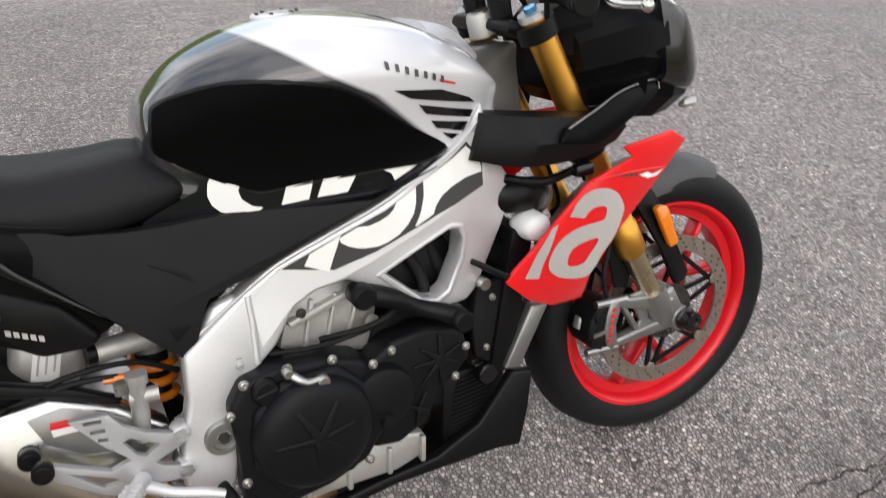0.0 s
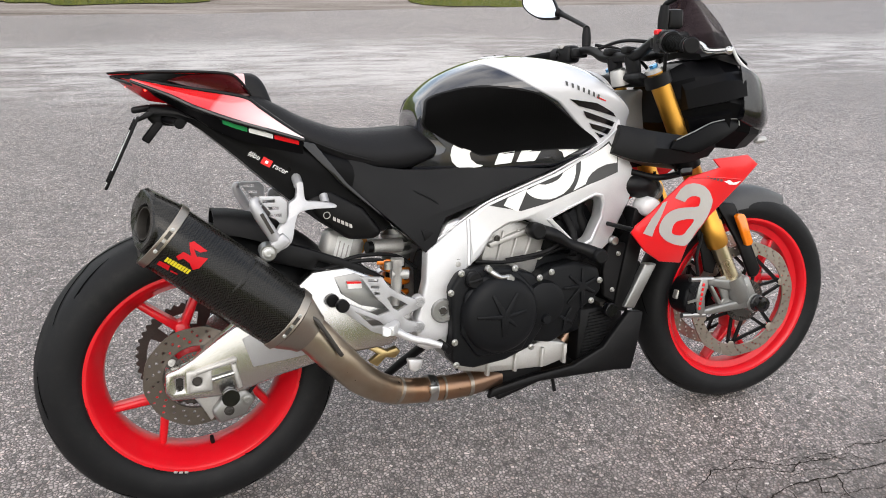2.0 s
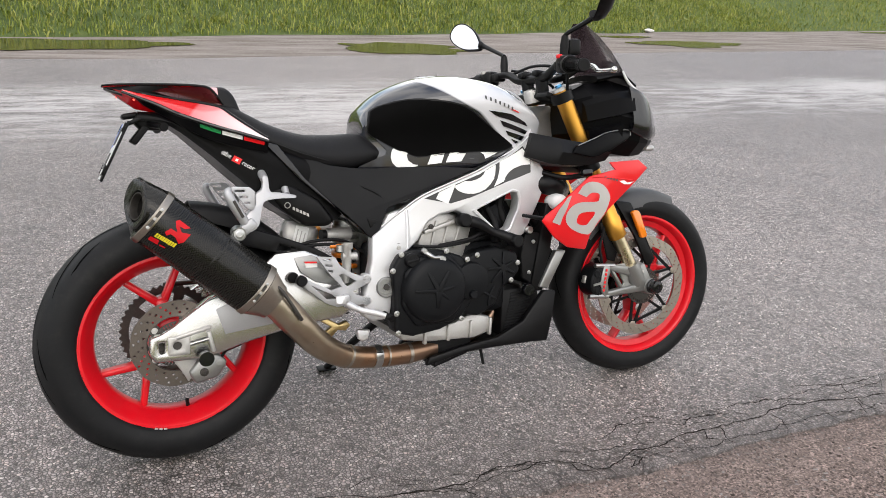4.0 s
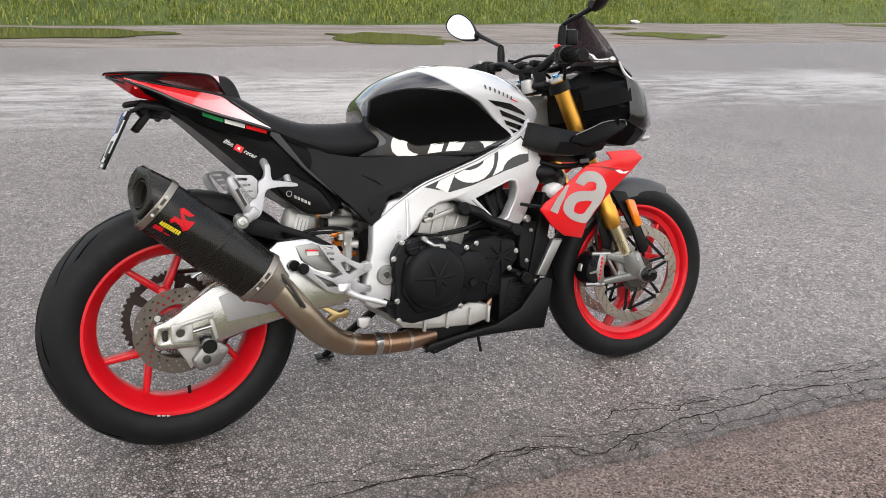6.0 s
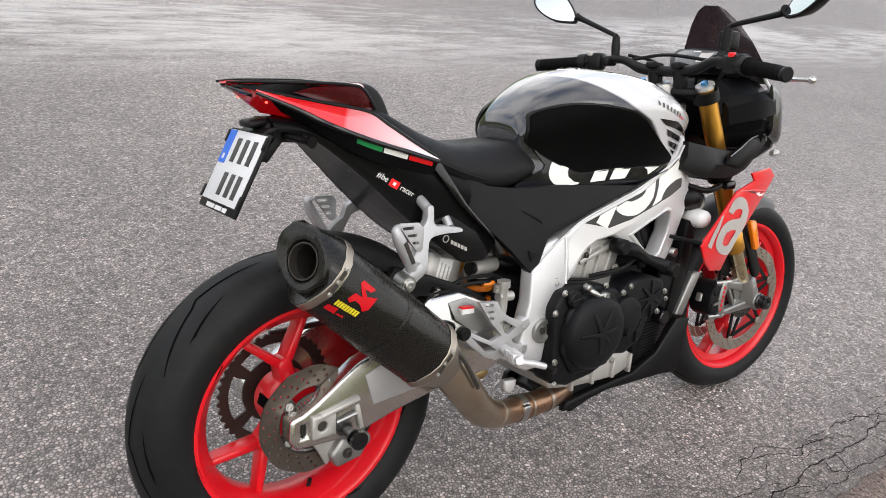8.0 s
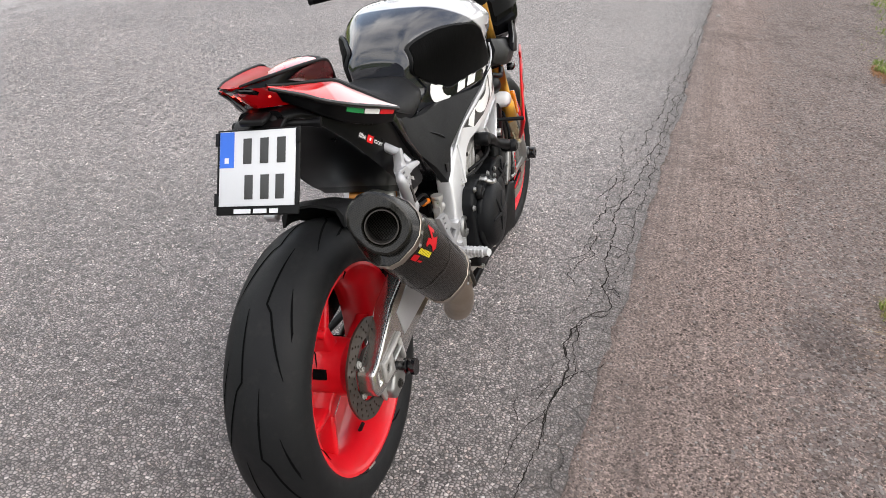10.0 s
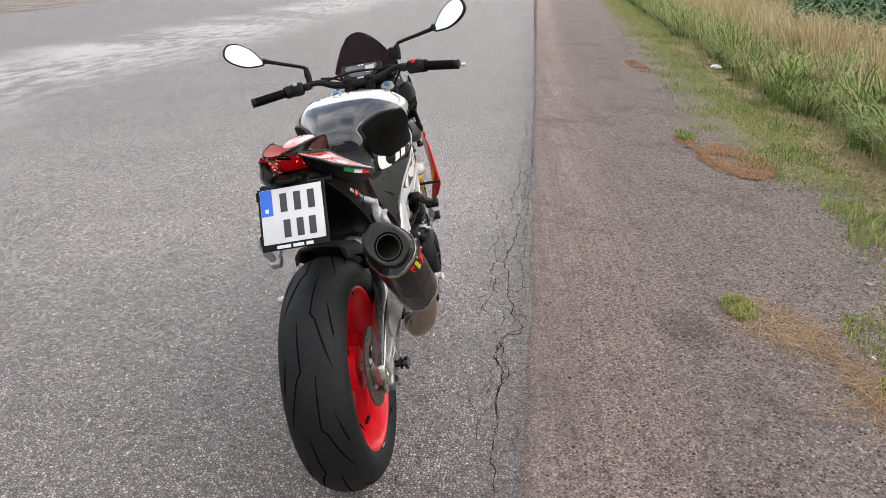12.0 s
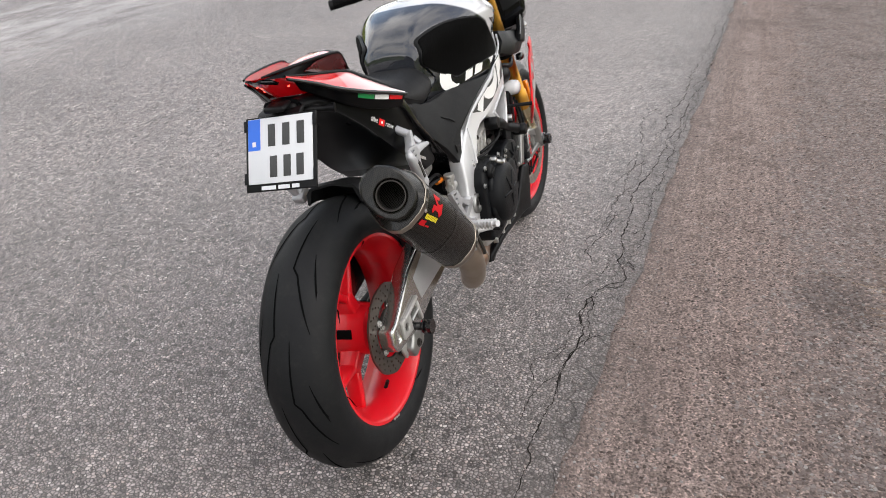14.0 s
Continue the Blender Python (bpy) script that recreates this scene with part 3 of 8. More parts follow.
def lathe(profile, n=64, x=0.0, z=0.0, bm=None, closed=False):
    """Turned about an axle across the machine at (x, z): rows of (radius, y)."""
    bm = bm or bmesh.new()
    rings = []
    for k in range(n):
        a = 2 * math.pi * k / n
        rings.append([bm.verts.new((x + r * math.cos(a), y, z + r * math.sin(a))) for r, y in profile])
    m = len(profile)
    for k in range(n):
        a, b = rings[k], rings[(k + 1) % n]
        for i in range(m if closed else m - 1):
            j = (i + 1) % m
            bm.faces.new((a[i], a[j], b[j], b[i]))
    return bm


def beam(p0, p1, s0, s1, bm=None, up=(0, 1, 0), bev=0.0):
    """A tapering bar of rectangular section: s = (across, along up)."""
    bm = bm or bmesh.new()
    a, b, u = Vector(p0), Vector(p1), Vector(up)
    d = (b - a).normalized()
    s = d.cross(u).normalized()
    u = s.cross(d)
    rings = [[q + s * sx * w / 2 + u * sy * h / 2 for sx, sy in ((-1, -1), (1, -1), (1, 1), (-1, 1))] for q, (w, h) in ((a, s0), (b, s1))]
    before = set(bm.edges)
    skin(rings, bm)
    if bev:
        bmesh.ops.bevel(bm, geom=[e for e in bm.edges if e not in before], offset=bev, segments=2, affect="EDGES", profile=0.5)
    return bm


def box(c, s, bev=0.004, turn=(0, 0, 0), bm=None):
    bm = bm or bmesh.new()
    m = pose(*c, *turn) @ Matrix.Diagonal((*s, 1))
    got = bmesh.ops.create_cube(bm, size=1.0, matrix=m)
    if bev:
        edges = list({e for v in got["verts"] for e in v.link_edges})
        bmesh.ops.bevel(bm, geom=edges, offset=bev, segments=2, affect="EDGES", profile=0.5)
    return bm


def disc_bar(c, r, y0, y1, n=24, bev=0.002, r1=None):
    """A round boss across the machine."""
    x, z = c
    r1 = r if r1 is None else r1
    b = math.copysign(bev, y1 - y0)
    return lathe([(0.0001, y0), (r - bev, y0), (r, y0 + b), (r1, y1 - b), (r1 - bev, y1), (0.0001, y1)], n, x, z)


def circle(cx, cz, r, n=24, a0=0.0):
    return [(cx + r * math.cos(a0 + 2 * math.pi * k / n), cz + r * math.sin(a0 + 2 * math.pi * k / n)) for k in range(n)]


def arc(cx, cz, ro, ri, a0, a1, n=14, squash=1.0, lean=0.0):
    """A curved stroke: outer and inner radius between two angles in degrees."""
    pts = []
    for r, order in ((ro, range(n + 1)), (ri, range(n, -1, -1))):
        for k in order:
            a = radians(a0 + (a1 - a0) * k / n)
            dx, dz = r * math.cos(a) * squash, r * math.sin(a)
            pts.append((cx + dx + lean * dz, cz + dz))
    return pts


def tree_of(bm):
    bmesh.ops.recalc_face_normals(bm, faces=bm.faces)
    bm.normal_update()
    return BVHTree.FromBMesh(bm)


def decal(name, poly, bvh, material, parent, side=-1, off=0.0012, label="", holes=(), step=0.014, thick=0.0):
    """A painted or glued panel of that outline in x and z, laid onto a surface from its right (-1) or left (1) side."""
    bm = bmesh.new()
    edges = []
    for loop in (poly, *holes):
        vs = [bm.verts.new((x, 0, z)) for x, z in loop]
        edges += [bm.edges.new((vs[i], vs[(i + 1) % len(vs)])) for i in range(len(vs))]
    bmesh.ops.triangle_fill(bm, use_beauty=True, edges=edges)
    xs, zs = [v.co.x for v in bm.verts], [v.co.z for v in bm.verts]
    for lo, hi, axis in ((min(xs), max(xs), 0), (min(zs), max(zs), 2)):
        for k in range(1, int((hi - lo) / step) + 1):
            co, no = [0, 0, 0], [0, 0, 0]
            co[axis], no[axis] = lo + k * step, 1
            bmesh.ops.bisect_plane(bm, geom=bm.verts[:] + bm.edges[:] + bm.faces[:], plane_co=co, plane_no=no)
    missed = []
    last = None
    for v in bm.verts:
        hit, normal, _, _ = bvh.ray_cast(Vector((v.co.x, side * 1.0, v.co.z)), Vector((0, -side, 0)))
        if hit is None:
            near, normal, _, _ = bvh.find_nearest(Vector((v.co.x, side * 0.16, v.co.z)))
            hit = near
        if normal.y * side < 0:
            normal = -normal
        v.co = hit + normal * off
    if thick:
        rim = [e for e in bm.edges if len(e.link_faces) == 1]
        got = bmesh.ops.extrude_edge_only(bm, edges=rim)
        for v in got["geom"]:
            if isinstance(v, bmesh.types.BMVert):
                v.co.y -= side * thick
    return part(name, bm, material, parent, label, smooth=50)


# ---- ground ----
def sheet(rows, thick=0.0):
    """A sheet from rows of points, with a skirt down from the first of each row."""
    bm = bmesh.new()
    vs = [[bm.verts.new(p) for p in r] for r in rows]
    for a, b in zip(vs, vs[1:]):
        for i in range(len(a) - 1):
            bm.faces.new((a[i], b[i], b[i + 1], a[i + 1]))
    if thick:
        low = [bm.verts.new(r[0].co + Vector((0, -0.012, -thick))) for r in vs]
        for i in range(len(low) - 1):
            bm.faces.new((low[i], low[i + 1], vs[i + 1][0], vs[i][0]))
    return bm


def edge_y(x):
    w = Vector((x * 1.0, 3.1, 0.0))
    return EDGE + SLOPE * x + float(np.interp(x, [0, 1, 4, 9, 19, 32], [0, -0.014, -0.020, -0.005, 0.055, 0.14])) + 0.030 * noise.noise(w * 1.3) + 0.022 * noise.noise(w * 6.0) + 0.010 * noise.noise(w * 25.0)


def spaced(lo, near_lo, near_hi, hi, fine, coarse):
    xs = list(np.arange(near_lo, near_hi, fine))
    step, x = coarse, near_hi
    while x < hi:
        xs.append(x)
        x += step
        step *= 1.18
    step, x = coarse, near_lo - coarse
    while x > lo:
        xs.insert(0, x)
        x -= step
        step *= 1.18
    return xs


def far_edge(x):
    return 9.10 + 0.16 * x + 0.25 * noise.noise(Vector((x * 0.35, 0, 7.0)))


def far_grass(x):
    return 12.2 + 0.29 * x + 0.35 * noise.noise(Vector((x * 0.4, 5, 1.0)))


def verge_y(x):
    base = float(np.interp(x, [-3, 0, 1.6, 2.2, 2.9, 3.6, 4.5, 5.7, 7.1, 8.4, 13.8, 29, 120], [-1.75, -1.98, -2.25, -2.42, -2.58, -2.50, -2.34, -2.20, -2.42, -2.56, -3.02, -4.15, -12.5]))
    return base + 0.16 * noise.noise(Vector((x * 0.9, 9.0, 2.0))) + 0.10 * noise.noise(Vector((x * 3.5, 4.0, 2.0)))


R = 900.0
thing("ground", sheet([[(x, y, -0.045) for y in (-R, -60, -8, 8, 60, R)] for x in (-R, -60, -8, 8, 60, R)]), EARTH,
      "grassy earth of the fields beside the road", "ground", "structure")

xs = spaced(-160, -2.5, 8.0, 400, 0.03, 0.08)
thing("road", sheet([[(x, edge_y(x), -0.006), (x, edge_y(x) + 0.05, 0.0), (x, 1.5, 0.0), (x, 5.0, 0.0), (x, far_edge(x), 0.0)] for x in xs], 0.03), ASPHALT,
      "worn grey asphalt road with coarse aggregate and cracked edge", "road", "structure")


def shoulder_z(x, d):
    w = Vector((x, d, 0.0))
    return -0.014 + 0.006 * max(0.0, 1 - abs(d) / 0.12) + 0.010 * noise.noise(Vector((x * 0.25, d * 4.5, 2.0))) + 0.002 * noise.noise(w * 5.0) - 0.012 * max(0.0, d - 0.6)


xs = spaced(-40, -2.0, 7.0, 260, 0.05, 0.12)
ts = [0.0, *np.linspace(0.02, 1.0, 44)]


def shoulder_row(x):
    y0, y1 = EDGE + SLOPE * x, verge_y(x) - 0.45
    row = [(x, y0 + 0.16, -0.022)]
    for t in ts:
        y = y0 + (y1 - y0) * t
        row.append((x, y, shoulder_z(x, y0 - y)))
    return row


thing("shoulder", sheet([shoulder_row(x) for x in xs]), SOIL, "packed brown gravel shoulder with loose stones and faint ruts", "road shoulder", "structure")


def bank_z(x, y):
    d = max(0.0, y - far_grass(x))
    return -0.02 + 0.30 * min(d, 9.0) + 0.10 * min(max(0.0, d - 9.0), 40.0) + 0.06 * noise.noise(Vector((x * 0.5, y * 0.5, 1.0))) * min(1.0, d)


xs = spaced(-90, -12.0, 40.0, 300, 1.0, 2.0)
thing("grass_bank", sheet([[(x, far_grass(x) + d, bank_z(x, far_grass(x) + d)) for d in (0, 0.4, 1, 2, 3.5, 5, 7, 9, 11, 14, 18, 25, 40, 80, 150)] for x in xs]), TURF,
      "rising green grass bank across the road", "grass bank", "structure")
xs = spaced(-60, -6.0, 24.0, 200, 0.5, 1.0)
thing("far_shoulder", sheet([[(x, far_edge(x) - 0.7, -0.012), (x, far_edge(x) + 0.1, -0.010), (x, far_grass(x) + 0.5, -0.016)] for x in xs]), PALE_GRAVEL,
      "pale dry gravel edge across the road", "road shoulder", "structure")


def puddle(cx, cy, rx, ry, seed, slope):
    bm = bmesh.new()
    n = 56
    vs = []
    for k in range(n):
        a = 2 * math.pi * k / n
        r = 1 + 0.50 * noise.noise(Vector((math.cos(a) * 2.2, math.sin(a) * 1.6, seed))) + 0.15 * noise.noise(Vector((math.cos(a) * 5, math.sin(a) * 5, seed)))
        dx = rx * r * math.cos(a)
        vs.append(bm.verts.new((cx + dx, cy + ry * r * math.sin(a) + slope * dx, 0.0)))
    bm.faces.new(vs)
    thing("puddle", bm, PUDDLE, "shallow greenish brown rain puddle on the gravel edge", "puddle", "structure", smooth=0)


puddle(-0.1, 11.0, 1.8, 0.70, 8.1, 0.12)
puddle(5.25, 11.1, 1.25, 0.95, 3.3, 0.05)
puddle(13.4, 12.95, 1.65, 0.75, 5.7, 0.10)
puddle(12.9, 14.75, 0.75, 0.28, 2.7, 0.10)
puddle(30.5, 19.9, 2.6, 0.55, 6.7, 0.20)

rng = np.random.default_rng(7)


def blades(name, xyz, height, width, material, label, category, bend=0.5, spread=1.0, flat=0.0):
    """Many single blades that arch over to a drooping tip, as one object."""
    n = len(xyz)
    a = rng.uniform(0, 2 * np.pi, n)
    h = height * rng.uniform(0.5, 1.25, n) * spread
    w = width * rng.uniform(0.6, 1.3, n)
    d = np.stack([np.cos(a), np.sin(a), np.zeros(n)], 1)
    s = np.stack([-np.sin(a), np.cos(a), np.zeros(n)], 1)
    up = np.array([0, 0, 1.0])
    k = rng.uniform(0.15, 1.0, n)
    lean = (bend * k * h)[:, None]
    rise = (h * (1 - flat))[:, None]
    droop = (0.30 * min(bend, 1.3) * k)[:, None]
    p = np.asarray(xyz)
    low = p + up * rise * 0.45 + d * lean * 0.16
    mid = p + up * rise * (0.82 - 0.3 * droop) + d * lean * 0.48
    tip = p + up * rise * (1 - droop) + d * lean * (1 + 2.5 * flat)
    ww = (w / 2)[:, None]
    verts = np.stack([p - s * ww * 0.8, p + s * ww * 0.8, low + s * ww, low - s * ww, mid + s * ww * 0.7, mid - s * ww * 0.7, tip], 1).reshape(-1, 3)
    i = np.arange(n) * 7
    faces = np.stack([i, i + 1, i + 2, i + 3], 1).tolist() + np.stack([i + 3, i + 2, i + 4, i + 5], 1).tolist() + np.stack([i + 5, i + 4, i + 6], 1).tolist()
    me = bpy.data.meshes.new(name)
    me.from_pydata(verts.tolist(), [], faces)
    me.materials.append(material)
    return tagged(new(name, me), label, category, "", "stuff")


def scatter(n, x0, x1, near, far, power=1.0, z=-0.03):
    """Places between two lines along the road, denser towards x0."""
    x = x0 + (x1 - x0) * rng.uniform(0, 1, n) ** power - math.copysign(1.0, x1 - x0) * rng.exponential(0.45, n)
    y0, y1 = np.array([near(v) for v in x]), np.array([far(v) for v in x])
    return np.stack([x, y0 + (y1 - y0) * rng.uniform(0, 1, n), np.full(n, z)], 1)


def clumped(p, scale, cut, seed):
    keep = [noise.noise(Vector((v[0] * scale, v[1] * scale, seed))) + 0.5 * noise.noise(Vector((v[0] * scale * 4, v[1] * scale * 4, seed))) > cut for v in p]
    return p[np.array(keep)]


def tall_y(x):
    base = float(np.interp(x, [-30, 0, 4.3, 6.9, 10.1, 18, 42, 120], [-2.9, -3.05, -3.42, -3.56, -3.80, -4.55, -6.6, -13.5]))
    return base + 0.26 * noise.noise(Vector((x * 0.6, 2.0, 6.0))) + 0.12 * noise.noise(Vector((x * 2.5, 2.0, 8.0)))


def crop_y(x):
    return float(np.interp(x, [0, 9.6, 14.6, 29, 60, 120], [-4.9, -5.6, -6.4, -9.0, -16, -30]))


def shift(line, d):
    return lambda x: line(x) + d


def thinned(p, line, soft):
    """Fewer blades towards the gravel side of the line."""
    keep = [rng.uniform() < min(1.0, max(0.04, (line(v[0]) + 0.10 - v[1]) / soft + 0.5 * noise.noise(Vector((v[0] * 2.5, v[1] * 2.5, 1.0))))) for v in p]
    return p[np.array(keep)]


blades("grass", thinned(scatter(250000, 0.2, 40, shift(verge_y, 0.30), shift(tall_y, -0.3), 2.2, -0.035), verge_y, 0.45), 0.034, 0.0046, SHORT_GRASS, "short yellow-green grass of the mown verge", "grass", 1.3, flat=0.25)
blades("grass", clumped(thinned(scatter(26000, 0.4, 26, shift(verge_y, 0.18), shift(tall_y, -0.1), 2.0, -0.033), verge_y, 0.5), 1.3, -0.15, 15.0), 0.045, 0.0040, STRAW, "thatch of dead straw in the mown verge", "grass", 1.5, flat=0.6)
blades("grass", scatter(20000, -0.5, -26, shift(verge_y, 0.05), shift(tall_y, -6.0), 1.6, -0.035), 0.075, 0.010, SHORT_GRASS, "short yellow-green grass of the verge behind", "grass", 0.9)
blades("grass", scatter(9000, 1.8, -26, shift(tall_y, -0.6), shift(tall_y, -3.5), 1.3), 0.40, 0.018, GRASS, "tall lush green grass at the ditch", "grass", 0.9)
blades("grass", clumped(scatter(26000, 0.5, 18, shift(verge_y, 0.1), tall_y, 1.6), 1.4, 0.18, 8.0), 0.060, 0.005, GRASS, "fresher green tufts in the verge", "grass", 0.8)
blades("grass", scatter(30000, 2.4, 45, shift(tall_y, 0.05), shift(tall_y, -1.1), 2.0), 0.34, 0.0105, GRASS, "tall lush green grass at the ditch", "grass", 1.7)
blades("grass", clumped(scatter(24000, 2.4, 45, shift(tall_y, 0.0), shift(tall_y, -1.3), 1.9), 1.1, 0.05, 11.0), 0.56, 0.014, GRASS, "arching clumps of lush green grass", "grass", 1.5)
blades("weeds", clumped(scatter(14000, 2.4, 40, shift(tall_y, 0.10), shift(tall_y, -1.6), 1.8), 0.9, 0.10, 4.0), 0.22, 0.022, WEED, "broad-leaved green weeds among the tall grass", "weeds", 1.6)
blades("grass", clumped(scatter(30000, 2.4, 60, shift(tall_y, -0.7), crop_y, 1.7), 0.6, -0.12, 5.0), 0.52, 0.009, GRASS, "tall green roadside grass", "grass", 1.0)
blades("grass", clumped(scatter(9000, 2.4, 30, shift(tall_y, 0.1), shift(tall_y, -0.9), 1.6), 0.9, -0.05, 7.0), 0.40, 0.005, DRY_GRASS, "straw stalks mixed into the green grass", "grass", 0.9)
blades("grass", clumped(scatter(70000, 2.5, 55, shift(tall_y, -0.75), shift(crop_y, -0.1), 1.7), 0.75, 0.16, 3.0), 0.86, 0.0050, DRY_GRASS, "tall dry straw-coloured grass stalks", "grass", 0.75)
blades("grass", clumped(scatter(26000, 2.5, 55, shift(tall_y, -0.35), shift(crop_y, -0.1), 1.7), 0.75, -0.20, 13.0), 0.62, 0.0050, DRY_GRASS, "thinner straw stalks leaning over the green grass", "grass", 1.2)
blades("grass", clumped(scatter(12000, 1.5, 16, shift(tall_y, 0.45), shift(tall_y, -0.1), 1.5), 1.2, -0.1, 6.0), 0.11, 0.005, DRY_GRASS, "dead straw lying before the tall grass", "grass", 1.4, flat=0.6)
blades("crop_field", scatter(24000, 4.0, 110, shift(crop_y, -0.1), shift(crop_y, -26), 1.5, 0.30), 0.40, 0.11, CROP, "dark green leafy crop in the field", "crop", 1.5, flat=0.3)


def raised(p):
    p[:, 2] = [bank_z(x, y) - 0.02 for x, y in p[:, :2]]
    return p


blades("grass", raised(scatter(70000, -10, 45, far_grass, shift(far_grass, 16), 1.0)), 0.13, 0.022, BANK_GRASS, "rough green grass bank across the road", "grass", 1.3)
blades("grass", raised(scatter(30000, -9, 24, shift(far_grass, 0.05), shift(far_grass, 4.0), 1.0)), 0.16, 0.016, BANK_GRASS, "fresh green grass at the foot of the bank", "grass", 1.1)
blades("grass", raised(clumped(scatter(24000, -10, 45, shift(far_grass, 0.2), shift(far_grass, 12), 1.0), 0.5, 0.10, 9.0)), 0.26, 0.020, BANK_GRASS, "taller green tufts on the bank", "grass", 1.2)
blades("grass", raised(clumped(scatter(14000, -10, 45, shift(far_grass, 0.4), shift(far_grass, 16), 1.0), 0.35, 0.15, 6.0)), 0.22, 0.012, SHORT_GRASS, "yellowish seeding grass on the bank", "grass", 0.6)


def patch(n, cx, cy, rx, ry, seed):
    a, r = rng.uniform(0, 2 * np.pi, n), np.sqrt(rng.uniform(0, 1, n))
    p = np.stack([cx + rx * r * np.cos(a), cy + ry * r * np.sin(a), np.full(n, -0.022)], 1)
    return clumped(p, 7.0, -0.25, seed)


blades("dry_grass", patch(420, 1.22, -1.58, 0.28, 0.14, 2.0), 0.085, 0.0026, STRAW, "flattened dry grass lying on the gravel", "dry grass", 1.6, flat=0.75)
blades("dry_grass", patch(200, 0.98, -1.72, 0.20, 0.08, 9.0), 0.080, 0.0028, STRAW, "flattened dry grass lying on the gravel", "dry grass", 1.6, flat=0.75)
blades("dry_grass", patch(380, 0.58, -1.74, 0.26, 0.09, 3.0), 0.110, 0.0028, STRAW, "flattened pale straw lying on the gravel", "dry grass", 1.6, flat=0.75)
blades("dry_grass", patch(900, 1.36, -1.47, 0.13, 0.08, 5.0), 0.035, 0.004, SHORT_GRASS, "small green tuft in the gravel", "grass", 0.9)
blades("dry_grass", patch(700, 1.05, -1.95, 0.30, 0.12, 6.0), 0.030, 0.004, SHORT_GRASS, "thin green grass at the gravel edge", "grass", 0.9)
blades("dry_grass", patch(600, 0.55, -1.84, 0.22, 0.08, 8.0), 0.035, 0.004, SHORT_GRASS, "thin green grass at the gravel edge", "grass", 0.9)
blades("withered_grass", patch(4200, 4.35, -2.24, 0.62, 0.26, 2.5), 0.040, 0.005, RUSTY, "withered rusty brown grass patch", "withered grass", 1.4, flat=0.5)
blades("withered_grass", patch(900, 5.05, -2.02, 0.30, 0.10, 3.5), 0.035, 0.005, RUSTY, "withered rusty brown grass patch", "withered grass", 1.4, flat=0.5)
blades("dry_grass", patch(700, 5.25, -2.04, 0.20, 0.09, 1.5), 0.045, 0.005, GRASS, "small green tuft in the gravel", "grass", 0.9)
blades("withered_grass", patch(900, 10.8, -2.48, 0.9, 0.14, 4.5), 0.040, 0.007, RUSTY, "withered rusty brown grass patch", "withered grass", 1.2, flat=0.4)


def pebbles(name, p, size, label, material=PEBBLE):
    """Loose stones as squashed eight-sided lumps, in one object."""
    verts, faces = [], []
    base = [(1, 0, 0), (0, 1, 0), (-1, 0, 0), (0, -1, 0), (0.6, 0.6, 0.62), (-0.6, 0.6, 0.55), (-0.6, -0.6, 0.62), (0.6, -0.6, 0.5), (0, 0, 0.8)]
    tri = [(0, 1, 4), (1, 2, 5), (2, 3, 6), (3, 0, 7), (0, 4, 7), (1, 5, 4), (2, 6, 5), (3, 7, 6), (4, 5, 8), (5, 6, 8), (6, 7, 8), (7, 4, 8)]
    for x, y, z in p:
        s, a = size * rng.uniform(0.35, 1.0) ** 1.5 * 1.6, rng.uniform(0, 6.28)
        k = len(verts)
        sx, sy, sz = s * rng.uniform(0.8, 1.4), s, s * rng.uniform(0.5, 0.9)
        for bx, by, bz in base:
            j = rng.uniform(0.8, 1.2)
            px, py = bx * sx * j, by * sy * j
            verts.append((x + px * math.cos(a) - py * math.sin(a), y + px * math.sin(a) + py * math.cos(a), z + bz * sz * j))
        faces += [tuple(k + q for q in t) for t in tri]
    me = bpy.data.meshes.new(name)
    me.from_pydata(verts, [], faces)
    me.materials.append(material)
    return tagged(new(name, me), label, "gravel", "", "stuff")


def strip(n, x0, x1, t0, t1, power=1.5):
    x = x0 + (x1 - x0) * rng.uniform(0, 1, n) ** power
    t = t0 + (t1 - t0) * rng.uniform(0, 1, n) ** 0.7
    out = []
    for a, f in zip(x, t):
        y0, y1 = EDGE + SLOPE * a, verge_y(a) - 0.1
        y = y0 + (y1 - y0) * f
        out.append((a, y, shoulder_z(a, y0 - y) - 0.001))
    return np.array(out)


pebbles("gravel", strip(24000, -0.8, 9.0, 0.52, 1.15), 0.0048, "loose grey and pinkish stones on the shoulder")
pebbles("gravel", strip(5000, -0.8, 6.0, 0.02, 0.55), 0.0032, "fine grit scattered on the packed soil")
pebbles("gravel", strip(5000, -0.8, 8.0, -0.07, 0.06), 0.0028, "fine grit along the broken asphalt edge")
CRUMB = make_leaf("dark_soil_crumb", (0.035, 0.026, 0.022), (0.075, 0.056, 0.048), (0.15, 0.112, 0.098), (0.30, 0.235, 0.21), rough=0.9)
pebbles("gravel", strip(30000, -0.8, 7.5, 0.03, 1.0, 1.7), 0.0040, "dark crumbs of soil and grit on the shoulder", CRUMB)
pebbles("gravel", strip(130, 0.6, 5.0, 0.80, 1.02), 0.016, "pale larger stones at the grass edge")

# ---- cracks along the edge of the asphalt ----
# near-black for flat crack ribbons laid just above the road
CRACK = surface("crack_black", (0.026, 0.023, 0.021), 0.9, var=0.3, spec=0.05)


